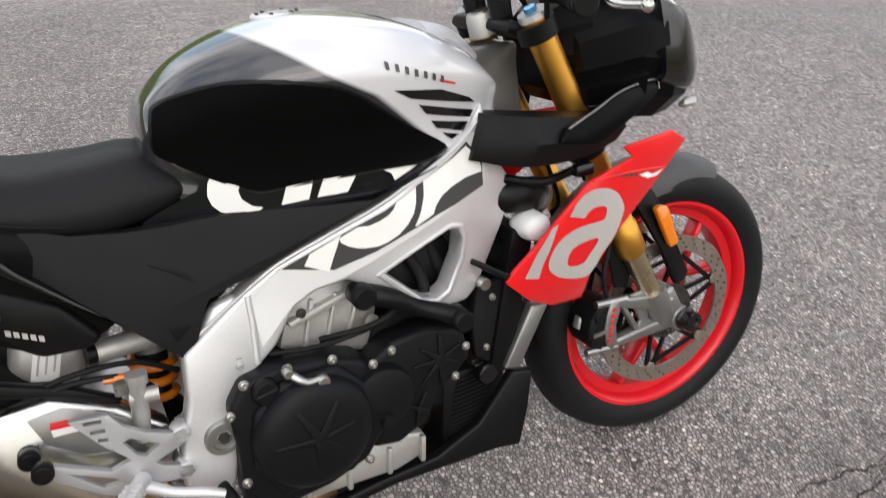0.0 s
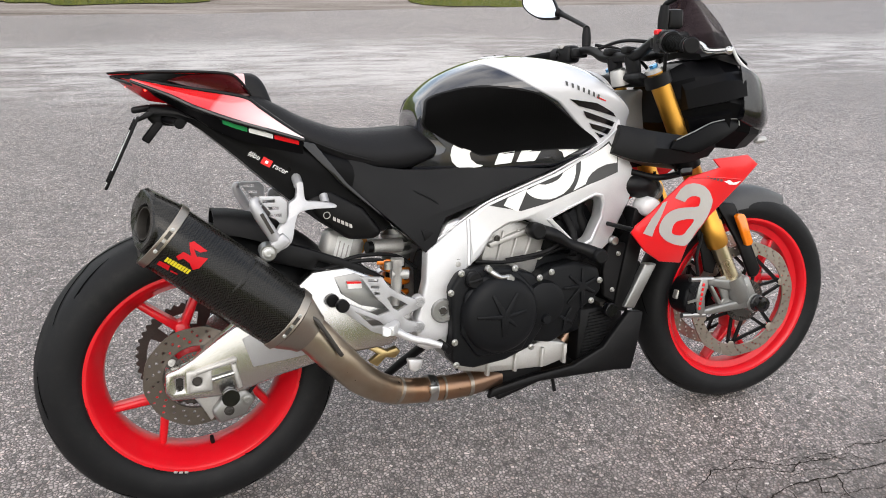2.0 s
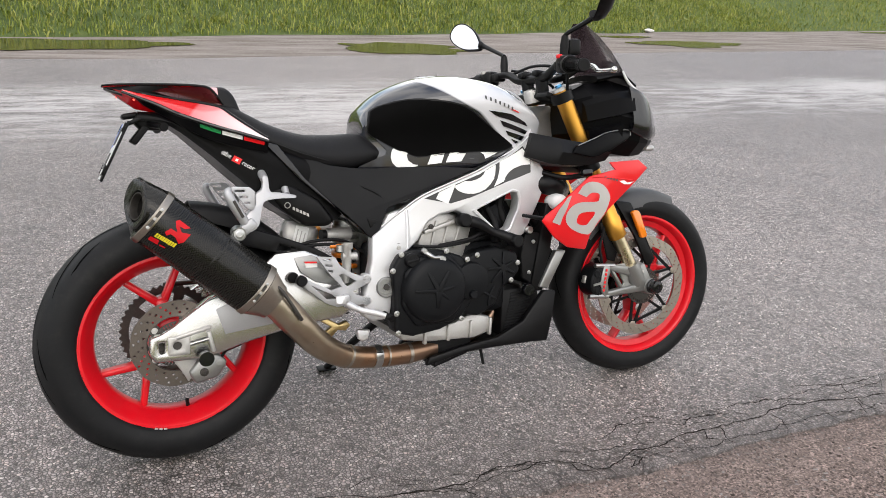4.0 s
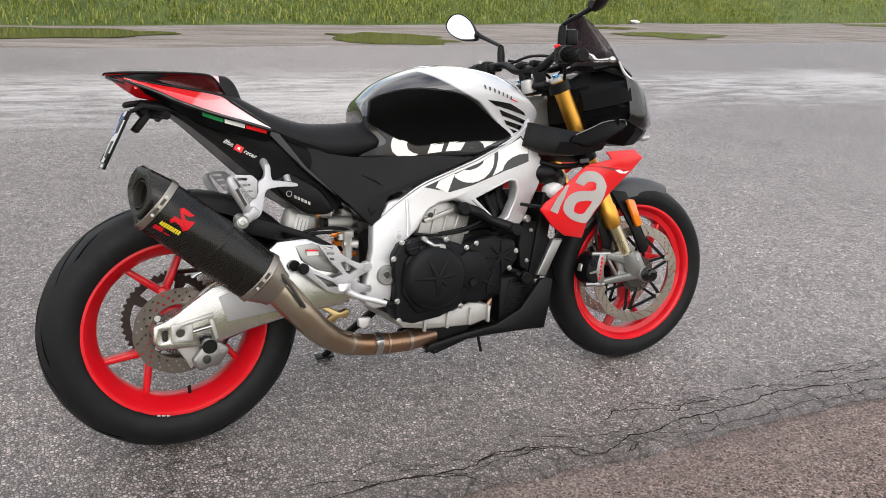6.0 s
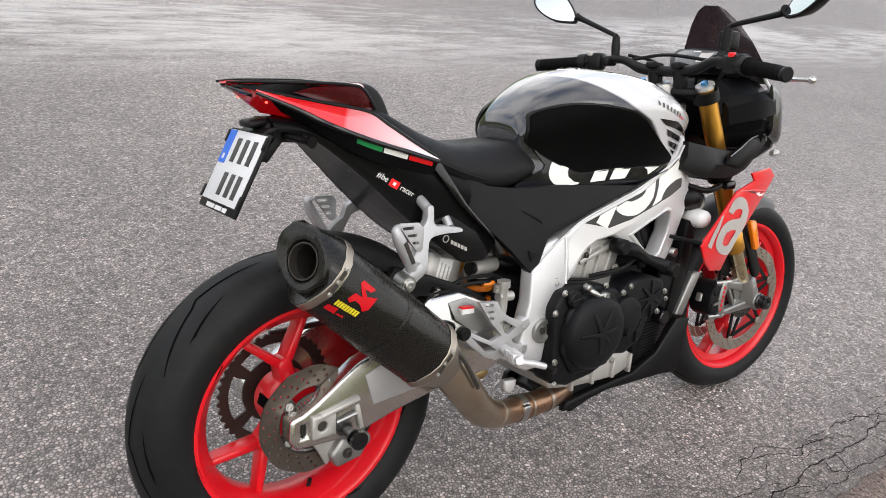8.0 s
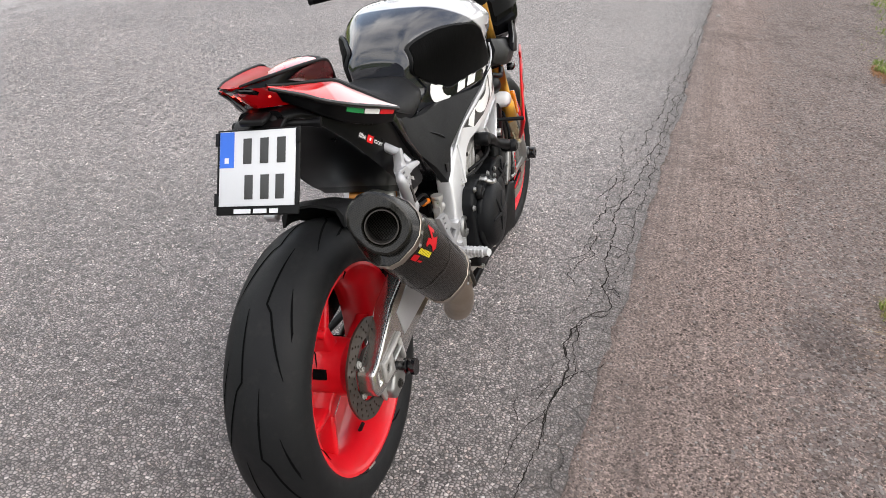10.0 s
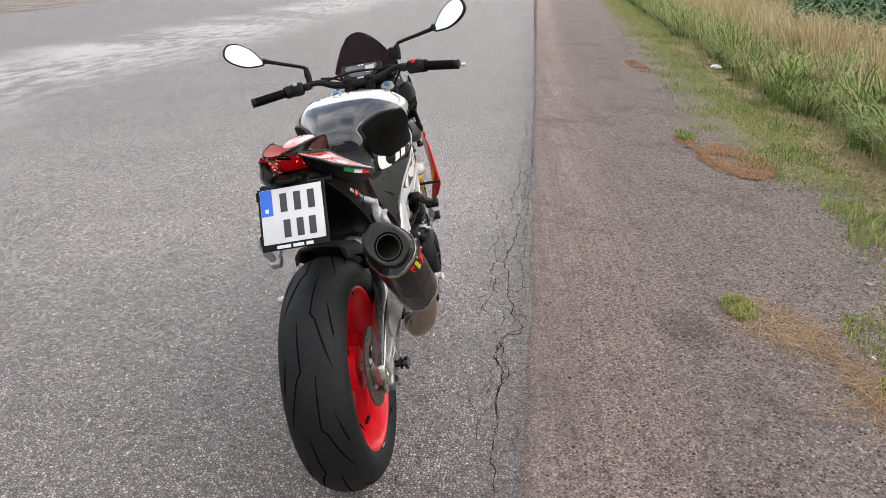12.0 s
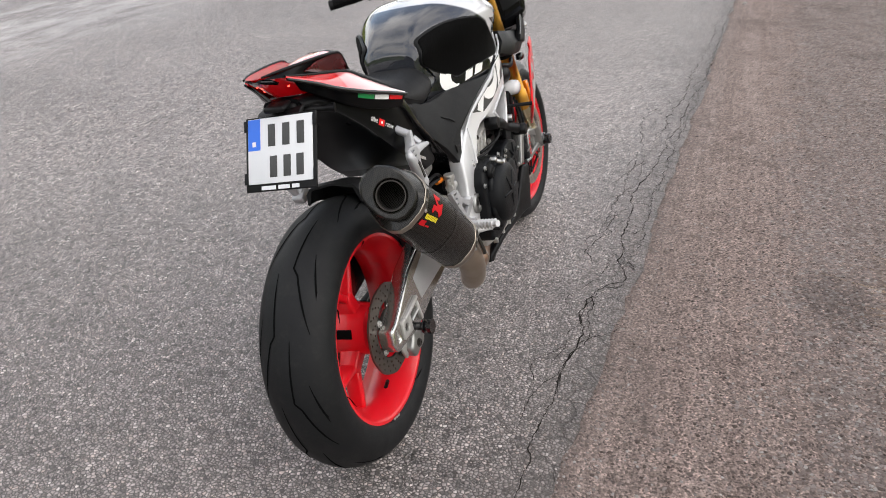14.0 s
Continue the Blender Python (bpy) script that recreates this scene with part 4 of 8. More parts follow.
def crack(line, width, seed):
    """A jagged crack that forks off course at every scale, along a line of (x, y)."""
    r = random.Random(seed)
    p = [Vector(q) for q in line]
    amp = 0.11
    while max((b - a).length for a, b in zip(p, p[1:])) > 0.012:
        out = [p[0]]
        for a, b in zip(p, p[1:]):
            d = b - a
            if d.length > 0.012:
                out.append(a.lerp(b, r.uniform(0.4, 0.6)) + Vector((-d.y, d.x)) * r.uniform(-amp, amp) * min(1.0, 0.16 / d.length))
            out.append(b)
        p = out
    n = len(p)
    bm = bmesh.new()
    rows = []
    for i, q in enumerate(p):
        d = (p[min(i + 1, n - 1)] - p[max(i - 1, 0)]).normalized()
        w = 0.72 * width * (0.25 + 1.1 * abs(noise.noise(Vector((q.x * 9, seed, 4)))) + 0.7 * abs(noise.noise(Vector((q.x * 60, q.y * 60, seed)))))
        w *= min(1.0, 0.15 + 6.0 * min(i, n - 1 - i) / n)
        rows.append([bm.verts.new((q.x - d.y * t * w / 2, q.y + d.x * t * w / 2, 0.0012)) for t in (-1, 1)])
    for q, t in zip(rows, rows[1:]):
        bm.faces.new((q[0], t[0], t[1], q[1]))
    thing("crack", bm, CRACK, "dark crack in the worn asphalt edge", "crack", "structure", smooth=0)


MAIN = [(-0.9, -0.43), (-0.09, -0.43), (0.11, -0.422), (0.34, -0.435), (0.53, -0.445), (0.64, -0.475), (0.76, -0.446), (0.88, -0.44), (0.96, -0.477), (1.0, -0.527), (1.07, -0.522), (1.16, -0.485), (1.38, -0.475), (1.57, -0.478), (1.78, -0.455), (2.01, -0.491), (2.15, -0.511), (2.58, -0.545), (3.04, -0.586), (3.73, -0.629), (4.46, -0.676), (5.9, -0.74), (9.0, -0.84), (13.0, -0.97)]
crack(MAIN, 0.0088, 1)
crack([(0.53, -0.445), (0.63, -0.484), (0.70, -0.552)], 0.008, 2)
crack([(0.30, -0.447), (0.42, -0.425), (0.55, -0.452), (0.71, -0.432), (0.84, -0.428), (0.96, -0.47)], 0.008, 3)
crack([(1.08, -0.407), (1.19, -0.360), (1.30, -0.350), (1.41, -0.409), (1.60, -0.444)], 0.006, 4)
crack([(1.15, -0.371), (1.27, -0.382), (1.38, -0.432), (1.63, -0.391), (1.89, -0.415), (2.31, -0.458)], 0.006, 5)
crack([(1.78, -0.386), (1.93, -0.376), (2.19, -0.424), (2.54, -0.417), (2.88, -0.378), (3.16, -0.463), (3.19, -0.551)], 0.006, 6)
crack([(2.3, -0.46), (2.9, -0.50), (3.6, -0.565), (4.6, -0.61), (6.5, -0.70)], 0.007, 7)
crack([(1.02, -0.53), (1.3, -0.548), (1.75, -0.545), (2.3, -0.565), (3.1, -0.615), (4.5, -0.69)], 0.007, 8)
for k in range(34):
    x = 0.95 + 0.115 * k + 0.05 * math.sin(k * 2.3)
    y0 = float(np.interp(x, [q[0] for q in MAIN], [q[1] for q in MAIN]))
    y1 = EDGE + SLOPE * x - 0.01
    crack([(x, y0), (x + 0.03 * math.sin(k * 1.1), y0 * 0.55 + y1 * 0.45), (x + 0.05 * math.cos(k * 1.7), y1)], 0.0065, 20 + k)
for k in range(26):
    x = 0.15 + 0.16 * k + 0.05 * math.sin(k * 2.9)
    y0 = float(np.interp(x, [q[0] for q in MAIN], [q[1] for q in MAIN]))
    d = 0.05 + 0.05 * math.sin(k * 1.7) * (1 if x > 0.9 else 0.3)
    crack([(x, y0 + d), (x + 0.10, y0 + d + 0.03 * math.sin(k * 2.1)), (x + 0.20, y0 + 0.6 * d), (x + 0.26, y0)], 0.0040, 100 + k)
for k in range(16):
    x = 1.2 + 0.20 * k + 0.06 * math.sin(k * 1.9)
    y0 = float(np.interp(x, [q[0] for q in MAIN], [q[1] for q in MAIN]))
    crack([(x, y0), (x + 0.04 * math.sin(k * 3.1), y0 + 0.04), (x + 0.06 * math.cos(k * 1.3), y0 + 0.085)], 0.0045, 60 + k)


def crumpled(x, y, z, s, seed):
    bm = bmesh.new()
    bmesh.ops.create_icosphere(bm, subdivisions=2, radius=s)
    for v in bm.verts:
        v.co = Vector((v.co.x * 1.5, v.co.y, v.co.z * 0.5)) * (1 + 0.5 * noise.noise(v.co * (2.5 / s) + Vector((seed, 0, 0)))) + Vector((x, y, z + 0.4 * s))
    thing("litter", bm, PAPER, "crumpled white paper litter in the grass", "litter", smooth=25)


crumpled(10.7, -3.62, -0.02, 0.075, 1.0)
crumpled(0.95, -1.87, -0.03, 0.012, 4.0)
crumpled(12.6, 18.2, bank_z(12.6, 18.2) + 0.1, 0.14, 2.0)
crumpled(15.2, 16.6, 0.0, 0.10, 3.0)
bm = bmesh.new()
bmesh.ops.create_icosphere(bm, subdivisions=1, radius=0.022, matrix=Matrix.Translation((6.62, -0.86, -0.002)))
thing("stone", bm, PEBBLE, "single pale stone at the asphalt edge", "stone", smooth=30)


# ---- the motorcycle: x ahead, y to its left, z up, rear contact patch at the origin ----
LEAN_ANGLE = 12.0
bike = new("motorcycle")
bike.empty_display_size = 0.2
bike.matrix_world = Matrix.Translation((0, -0.07, 0.0005)) @ Matrix.Rotation(radians(-LEAN_ANGLE), 4, "X")
tagged(bike, "red, black and silver naked sports motorcycle leaning on its side stand", "motorcycle")
RX, RZ, FX, FZ = 0.0087, 0.3185, 1.458, 0.2977
SIDES = (-1, 1)

bolt_mesh = {}


def bolt(c, r=0.006, parent=bike, material=BOLT, length=0.006, d=(0, -1, 0)):
    """A flanged hexagon bolt with its head towards d."""
    key = (r, length, material.name)
    if key not in bolt_mesh:
        bm = bmesh.new()
        rings = []
        for rad, h, n in ((1.35, 0.0, 12), (1.35, 0.25, 12), (1.0, 0.3, 12), (1.0, 0.9, 12), (0.85, 1.0, 12), (0.45, 1.0, 12), (0.45, 0.5, 12)):
            rings.append([(rad * r * math.cos(2 * math.pi * k / n), rad * r * math.sin(2 * math.pi * k / n), h * length) for k in range(n)])
        bolt_mesh[key] = finish("bolt", skin(rings, bm), material, 30)
    ob = new("bolt", bolt_mesh[key])
    ob.parent = parent
    ob.matrix_local = Matrix.Translation(c) @ Vector(d).to_track_quat("Z", "Y").to_matrix().to_4x4()
    return ob


def mirrored(fn):
    for s in SIDES:
        fn(s)


# ---- wheels ----
def groove(points, w, prof, cx, cz, parent):
    """A tread groove's shade as a strip: (angle, y) rows on the turned profile."""
    R0 = 0.31
    pts = np.array([(a * R0, y) for a, y in points])
    fine = [pts[0] + (pts[1] - pts[0]) * t for t in np.linspace(0, 1, 7)]
    for p, q in zip(pts[1:], pts[2:]):
        fine += [p + (q - p) * t for t in np.linspace(0, 1, 7)[1:]]
    r_of = lambda y: float(np.interp(abs(y), [p[1] for p in prof], [p[0] for p in prof]))
    bm = bmesh.new()
    rows = []
    n = len(fine)
    for i, p in enumerate(fine):
        d = fine[min(i + 1, n - 1)] - fine[max(i - 1, 0)]
        d = d / np.hypot(*d)
        ww = w / 2 * min(1.0, 0.3 + 5.0 * min(i, n - 1 - i) / n)
        row = []
        for sgn in (-1, 1):
            ss, yy = p[0] - sgn * d[1] * ww, p[1] + sgn * d[0] * ww
            r = r_of(yy) + 0.0010
            row.append(bm.verts.new((cx + r * math.cos(ss / R0), yy, cz + r * math.sin(ss / R0))))
        rows.append(row)
    for p, q in zip(rows, rows[1:]):
        bm.faces.new((p[0], p[1], q[1], q[0]))
    return part("tread_groove", bm, RECESS_SHADE, parent)


def drilled_disc(name, cx, cz, ro, ri, y, thick, rows, material, parent, label):
    holes = [circle(cx, cz, ri, 48)]
    for k in range(rows):
        for j, r in enumerate((0.22, 0.5, 0.78)):
            a = 2 * math.pi * (k + 0.33 * j) / rows
            rr = ri + (ro - ri) * r
            holes.append(circle(cx + rr * math.cos(a), cz + rr * math.sin(a), 0.0033, 7))
    outer = []
    for k in range(120):
        a = 2 * math.pi * k / 120
        r = ro * (1 + 0.008 * math.sin(a * 10))
        outer.append((cx + r * math.cos(a), cz + r * math.sin(a)))
    return part(name, prism(outer, y - thick / 2, y + thick / 2, 0, holes), material, parent, label, 30)


def wheel(name, cx, cz, rim_r, lip, tyre_prof, spoke_w, hub_r, base_angle, label):
    """Cast rim with three forked spokes, and its tyre."""
    L = lip
    prof = [(rim_r, -L), (rim_r + 0.001, -L + 0.006), (rim_r - 0.007, -L + 0.010), (rim_r - 0.010, -L + 0.020), (rim_r - 0.026, -L * 0.5), (rim_r - 0.032, 0),
            (rim_r - 0.026, L * 0.5), (rim_r - 0.010, L - 0.020), (rim_r - 0.007, L - 0.010), (rim_r + 0.001, L - 0.006), (rim_r, L),
            (rim_r - 0.007, L), (rim_r - 0.014, L - 0.006), (rim_r - 0.019, L - 0.022), (rim_r - 0.036, L * 0.45), (rim_r - 0.040, 0),
            (rim_r - 0.036, -L * 0.45), (rim_r - 0.019, -L + 0.022), (rim_r - 0.014, -L + 0.006), (rim_r - 0.007, -L)]
    rim = part(name, lathe(prof, 96, cx, cz, closed=True), RIM_RED, bike, label, 40)
    hub = [(0.016, -L * 0.75), (hub_r * 0.7, -L * 0.75), (hub_r * 0.8, -L * 0.7), (hub_r * 0.85, -0.02), (hub_r * 0.85, 0.02), (hub_r * 0.8, L * 0.7), (hub_r * 0.7, L * 0.75), (0.016, L * 0.75)]
    part("hub", lathe(hub, 36, cx, cz, closed=True), RIM_RED, rim)
    for k in range(3):
        a = radians(base_angle + 120 * k)
        at = lambda r, ang, y=0.0: (cx + r * math.cos(ang), y, cz + r * math.sin(ang))
        bm = beam(at(hub_r * 0.6, a), at(0.108, a), (spoke_w * 2.2, 0.062), (spoke_w * 1.8, 0.046), bev=0.007)
        for s in (-1, 1):
            beam(at(0.095, a + s * 0.06), at(rim_r - 0.033, a + s * 0.37), (spoke_w * 1.2, 0.044), (spoke_w * 0.95, 0.040), bm, bev=0.006)
        part("spoke", bm, RIM_RED, rim)
    for k in range(3):
        a = radians(base_angle + 60 + 120 * k)
        # dark blocks on the hub stand for the shade in its cast pockets
        part("hub_pocket", box((cx + hub_r * 0.85 * math.cos(a), 0, cz + hub_r * 0.85 * math.sin(a)), (0.004, L * 0.6, hub_r * 0.30), 0.0015, (0, -math.degrees(a), 0)), RECESS_SHADE, rim)
    full = [(r, -y) for r, y in tyre_prof] + [(r, y) for r, y in tyre_prof[-2::-1]]
    prof_t = curve(full, 67)
    tyre = part("tyre", lathe([tuple(p) for p in prof_t], 128, cx, cz), TYRE, rim, "worn black sports tyre", 60)
    return rim, tyre


REAR_PROF = [(0.2205, 0.071), (0.232, 0.082), (0.253, 0.088), (0.2755, 0.084), (0.297, 0.066), (0.311, 0.040), (0.319, 0.0)]
rear, rear_tyre = wheel("rear_wheel", RX, RZ, 0.2235, 0.074, REAR_PROF, 0.016, 0.074, 104, "bright red cast rear wheel with forked spokes")
FRONT_PROF = [(0.226, 0.046), (0.236, 0.054), (0.252, 0.0605), (0.270, 0.058), (0.284, 0.046), (0.294, 0.026), (0.299, 0.0)]
front, front_tyre = wheel("front_wheel", FX, FZ, 0.230, 0.049, FRONT_PROF, 0.013, 0.045, 150, "bright red cast front wheel with forked spokes")


def crown(rows):
    full = [(r, -y) for r, y in rows] + [(r, y) for r, y in rows[-2::-1]]
    p = curve(full, 67)[33:]
    return [(float(r), float(y)) for r, y in p]


prof_in, prof_in_f = crown(REAR_PROF), crown(FRONT_PROF)
for k in range(7):
    a = 2 * math.pi * k / 7
    for s, ph in ((-1, 0.0), (1, 0.45)):
        groove([(a + ph, s * 0.022), (a + ph + 0.42, s * 0.014), (a + ph + 0.47, s * 0.026), (a + ph + 0.86, s * 0.062)], 0.0042, prof_in, RX, RZ, rear_tyre)
        groove([(a + ph + 0.30, s * 0.052), (a + ph + 0.62, s * 0.070), (a + ph + 0.66, s * 0.079), (a + ph + 0.78, s * 0.086)], 0.0036, prof_in, RX, RZ, rear_tyre)
        groove([(a + ph, s * 0.010), (a + ph + 0.3, s * 0.016), (a + ph + 0.5, s * 0.042)], 0.0034, prof_in_f, FX, FZ, front_tyre)

# rear brake, sprocket and axle
drilled_disc("brake_disc", RX, RZ, 0.108, 0.070, -0.092, 0.005, 22, STEEL, rear, "drilled bare steel rear brake disc")
part("disc_carrier", prism(circle(RX, RZ, 0.074, 48), -0.094, -0.088, 0, [arc(RX, RZ, 0.068, 0.048, 72 * k + 10, 72 * k + 58, 10) for k in range(5)]), DARK_STEEL, rear)
for k in range(5):
    a = radians(72 * k + 70)
    bolt((RX + 0.062 * math.cos(a), -0.095, RZ + 0.062 * math.sin(a)), 0.006, rear, RAW_ALLOY)
abs_holes = [[(RX + r * math.cos(a + da), RZ + r * math.sin(a + da)) for r, da in ((0.044, -0.02), (0.054, -0.02), (0.054, 0.025), (0.044, 0.025))] for a in (2 * math.pi * k / 44 for k in range(44))]
part("speed_sensor_ring", prism(circle(RX, RZ, 0.057, 60), -0.101, -0.098, 0, abs_holes), DARK_STEEL, rear)
teeth = []
for k in range(42):
    for da, r in ((0.0, 0.118), (0.045, 0.124), (0.075, 0.124), (0.12, 0.118)):
        a = 2 * math.pi * k / 42 + da
        teeth.append((RX + r * math.cos(a), RZ + r * math.sin(a)))
cut = [arc(RX, RZ, 0.100, 0.070, 72 * k + 8, 72 * k + 64) for k in range(5)]
part("sprocket", prism(teeth, 0.084, 0.090, 0, cut), DARK_STEEL, rear, "dark toothed rear sprocket")
part("valve", tube([(RX + 0.19 * math.cos(4.85), -0.02, RZ + 0.19 * math.sin(4.85)), (RX + 0.165 * math.cos(4.85), -0.035, RZ + 0.165 * math.sin(4.85))], [0.005, 0.0045], 8), MATT_BLACK, rear)
for k, a in enumerate((4.45, 4.50, 4.55)):
    part("rim_mark", box((RX + 0.2225 * math.cos(a), -0.0775, RZ + 0.2225 * math.sin(a)), (0.008, 0.003, 0.005), 0.001, (0, -math.degrees(a) - 90, 0)), RAW_ALLOY, rear)

# front brakes
for s in SIDES:
    drilled_disc("brake_disc", FX, FZ, 0.163, 0.132, s * 0.064, 0.005, 30, DISC_STEEL, front, "drilled bright steel front brake disc")
    bm = lathe([(0.028, s * 0.058), (0.050, s * 0.058), (0.050, s * 0.064), (0.028, s * 0.064)], 40, FX, FZ, closed=True)
    part("disc_carrier", bm, SATIN_BLACK, front)
    for k in range(6):
        a = 2 * math.pi * k / 6 + 0.3
        at = lambda r, ang: (FX + r * math.cos(ang), s * 0.061, FZ + r * math.sin(ang))
        b = a + math.pi / 3
        for off in (-0.30, 0.30):
            part("carrier_arm", beam(at(0.045, a + off * 1.6), at(0.128, a + off * 0.22), (0.007, 0.006), (0.009, 0.006)), SATIN_BLACK, front)
        if k % 2 == 0:
            part("carrier_bar", beam(at(0.124, a + 0.02), at(0.124, b - 0.02), (0.009, 0.006), (0.009, 0.006)), SATIN_BLACK, front)
        part("disc_lug", prism([(FX + r * math.cos(a + da), FZ + r * math.sin(a + da)) for r, da in ((0.136, -0.10), (0.122, -0.055), (0.122, 0.055), (0.136, 0.10))], s * 0.0625, s * 0.0655, 0.0005), DISC_STEEL, front)
    for k in range(6):
        a = 2 * math.pi * k / 6 + 0.3
        bolt((FX + 0.129 * math.cos(a), s * 0.066, FZ + 0.129 * math.sin(a)), 0.008, front, d=(0, s, 0), length=0.004)
    rh = [[(FX + r * math.cos(a + da), FZ + r * math.sin(a + da)) for r, da in ((0.046, -0.03), (0.056, -0.03), (0.056, 0.03), (0.046, 0.03))] for a in (2 * math.pi * k / 36 for k in range(36))]
    part("speed_sensor_ring", prism(circle(FX, FZ, 0.060, 48), s * 0.069, s * 0.072, 0, rh), DARK_STEEL, front)
STEER = Matrix.Translation((FX, 0, FZ)) @ Matrix.Rotation(radians(-3), 4, Vector((-0.42, 0, 0.91))) @ Matrix.Translation((-FX, 0, -FZ))
for ob in (front, *front.children_recursive):
    if ob.name.startswith("bolt"):
        ob.matrix_local = STEER @ ob.matrix_local
for me in {ob.data for ob in (front, *front.children_recursive) if not ob.name.startswith("bolt")}:
    me.transform(STEER)

# ---- swingarm, rear axle, caliper, hugger ----
def swing(s):
    y0, y1 = s * 0.135, s * 0.092
    poly = [(-0.055, 0.345), (-0.03, 0.352), (0.0, 0.368), (0.085, 0.428), (0.17, 0.455), (0.215, 0.492), (0.255, 0.524), (0.33, 0.526), (0.41, 0.490), (0.47, 0.44),
            (0.475, 0.37), (0.42, 0.338), (0.30, 0.330), (0.17, 0.305), (0.075, 0.278), (-0.045, 0.284), (-0.058, 0.305)]
    warp = lambda x, y, z: (x, y - s * 0.012 * max(0.0, (z - 0.46) / 0.06) + (s * 0.0), z)
    arm = part("swingarm", prism(poly, y0, y1, 0.008, [[(-0.035, 0.305), (-0.022, 0.305), (-0.022, 0.332), (-0.035, 0.332)]], warp, 3), POLISHED, bike, "bright polished alloy swingarm")
    part("axle_block", prism([(-0.015, 0.298), (0.035, 0.298), (0.035, 0.345), (-0.015, 0.345)], s * 0.134, s * 0.142, 0.003, [circle(0.006, 0.322, 0.010, 16)]), RAW_ALLOY, arm)
    bm = box((0.045, s * 0.139, 0.350), (0.085, 0.010, 0.010), 0.003, (0, -12, 0))
    box((0.085, s * 0.139, 0.322), (0.010, 0.010, 0.055), 0.003, (0, -12, 0), bm)
    part("adjuster_rib", bm, RAW_ALLOY, arm)
    part("adjuster_screw", tube([(0.035, s * 0.139, 0.322), (0.080, s * 0.139, 0.330)], 0.005, 8), BOLT, arm)
    part("axle_nut", disc_bar((0.006, 0.322), 0.011, s * 0.128, s * 0.137, 16), DARK_STEEL, arm)
    part("panel_recess", prism([(0.10, 0.40), (0.19, 0.435), (0.23, 0.40), (0.29, 0.35), (0.12, 0.335)], s * 0.134, s * 0.137, 0.002), CAST, arm)
    part("upper_recess", prism([(0.300, 0.508), (0.345, 0.512), (0.395, 0.488), (0.440, 0.448), (0.405, 0.425), (0.355, 0.440), (0.315, 0.470)], s * 0.134, s * 0.1362, 0.001, warp=warp), GREY_ALLOY, arm)
    sp = lathe([(0.0001, s * 0.135), (0.010, s * 0.135), (0.010, s * 0.150), (0.017, s * 0.152), (0.017, s * 0.156), (0.011, s * 0.158), (0.011, s * 0.164), (0.018, s * 0.166), (0.018, s * 0.175), (0.0001, s * 0.175)], 24, 0.068, 0.287)
    part("stand_bobbin", sp, GLOSS_BLACK, arm)


mirrored(swing)
part("swingarm_bridge", loft([half(x, (0, z - h), (0.10, z - h), (0.115, z), (0.10, z + h), (0, z + h)) for x, z, h in ((0.37, 0.41, 0.04), (0.42, 0.41, 0.055), (0.47, 0.40, 0.04))], 10, 24), SILVER, bike)
part("rear_axle", tube([(0.0, -0.13, 0.322), (0.0, 0.13, 0.322)], 0.014, 16), BOLT, bike)
cal = part("rear_caliper", prism([(0.045, 0.215), (0.10, 0.225), (0.125, 0.262), (0.10, 0.288), (0.055, 0.276), (0.03, 0.245)], -0.128, -0.085, 0.008), GREY_ALLOY, bike, "small grey rear brake caliper")
bolt((0.066, -0.129, 0.244), 0.008, cal, DARK_STEEL)
bolt((0.104, -0.129, 0.262), 0.010, cal, GREY_ALLOY)
part("caliper_bracket", prism([(0.0, 0.30), (0.05, 0.28), (0.06, 0.25), (0.03, 0.22), (0.015, 0.25), (-0.01, 0.29)], -0.110, -0.100, 0.003), RAW_ALLOY, bike)
part("brake_hose", tube([(0.11, -0.12, 0.275), (0.14, -0.125, 0.32), (0.135, -0.12, 0.38), (0.2, -0.13, 0.45)], 0.004, 8, 16), MATT_BLACK, bike)

rings = []
for k in range(13):
    a = radians(86 - k * 4.6)
    r = 0.345
    w = 0.075 + 0.02 * math.sin(math.pi * k / 12)
    ring = []
    for y, dr in ((-w, -0.045), (-w * 0.98, -0.02), (-w * 0.8, -0.004), (0, 0.004), (w * 0.8, -0.004), (w * 0.98, -0.02), (w, -0.045), (w * 0.93, -0.045), (w * 0.75, -0.010), (0, -0.001), (-w * 0.75, -0.010), (-w * 0.93, -0.045)):
        ring.append((RX + (r + dr) * math.cos(a) + 0.03, y, RZ + (r + dr) * math.sin(a)))
    rings.append(ring)
hug = part("rear_hugger", skin(rings), MATT_BLACK, bike, "matt black rear wheel hugger")
part("hugger_arm", prism([(0.18, 0.60), (0.26, 0.57), (0.36, 0.528), (0.42, 0.49), (0.39, 0.48), (0.33, 0.505), (0.24, 0.53), (0.15, 0.56)], -0.112, -0.092, 0.004, [[(0.27, 0.545), (0.345, 0.518), (0.335, 0.508), (0.262, 0.531)]]), SATIN_BLACK, hug)

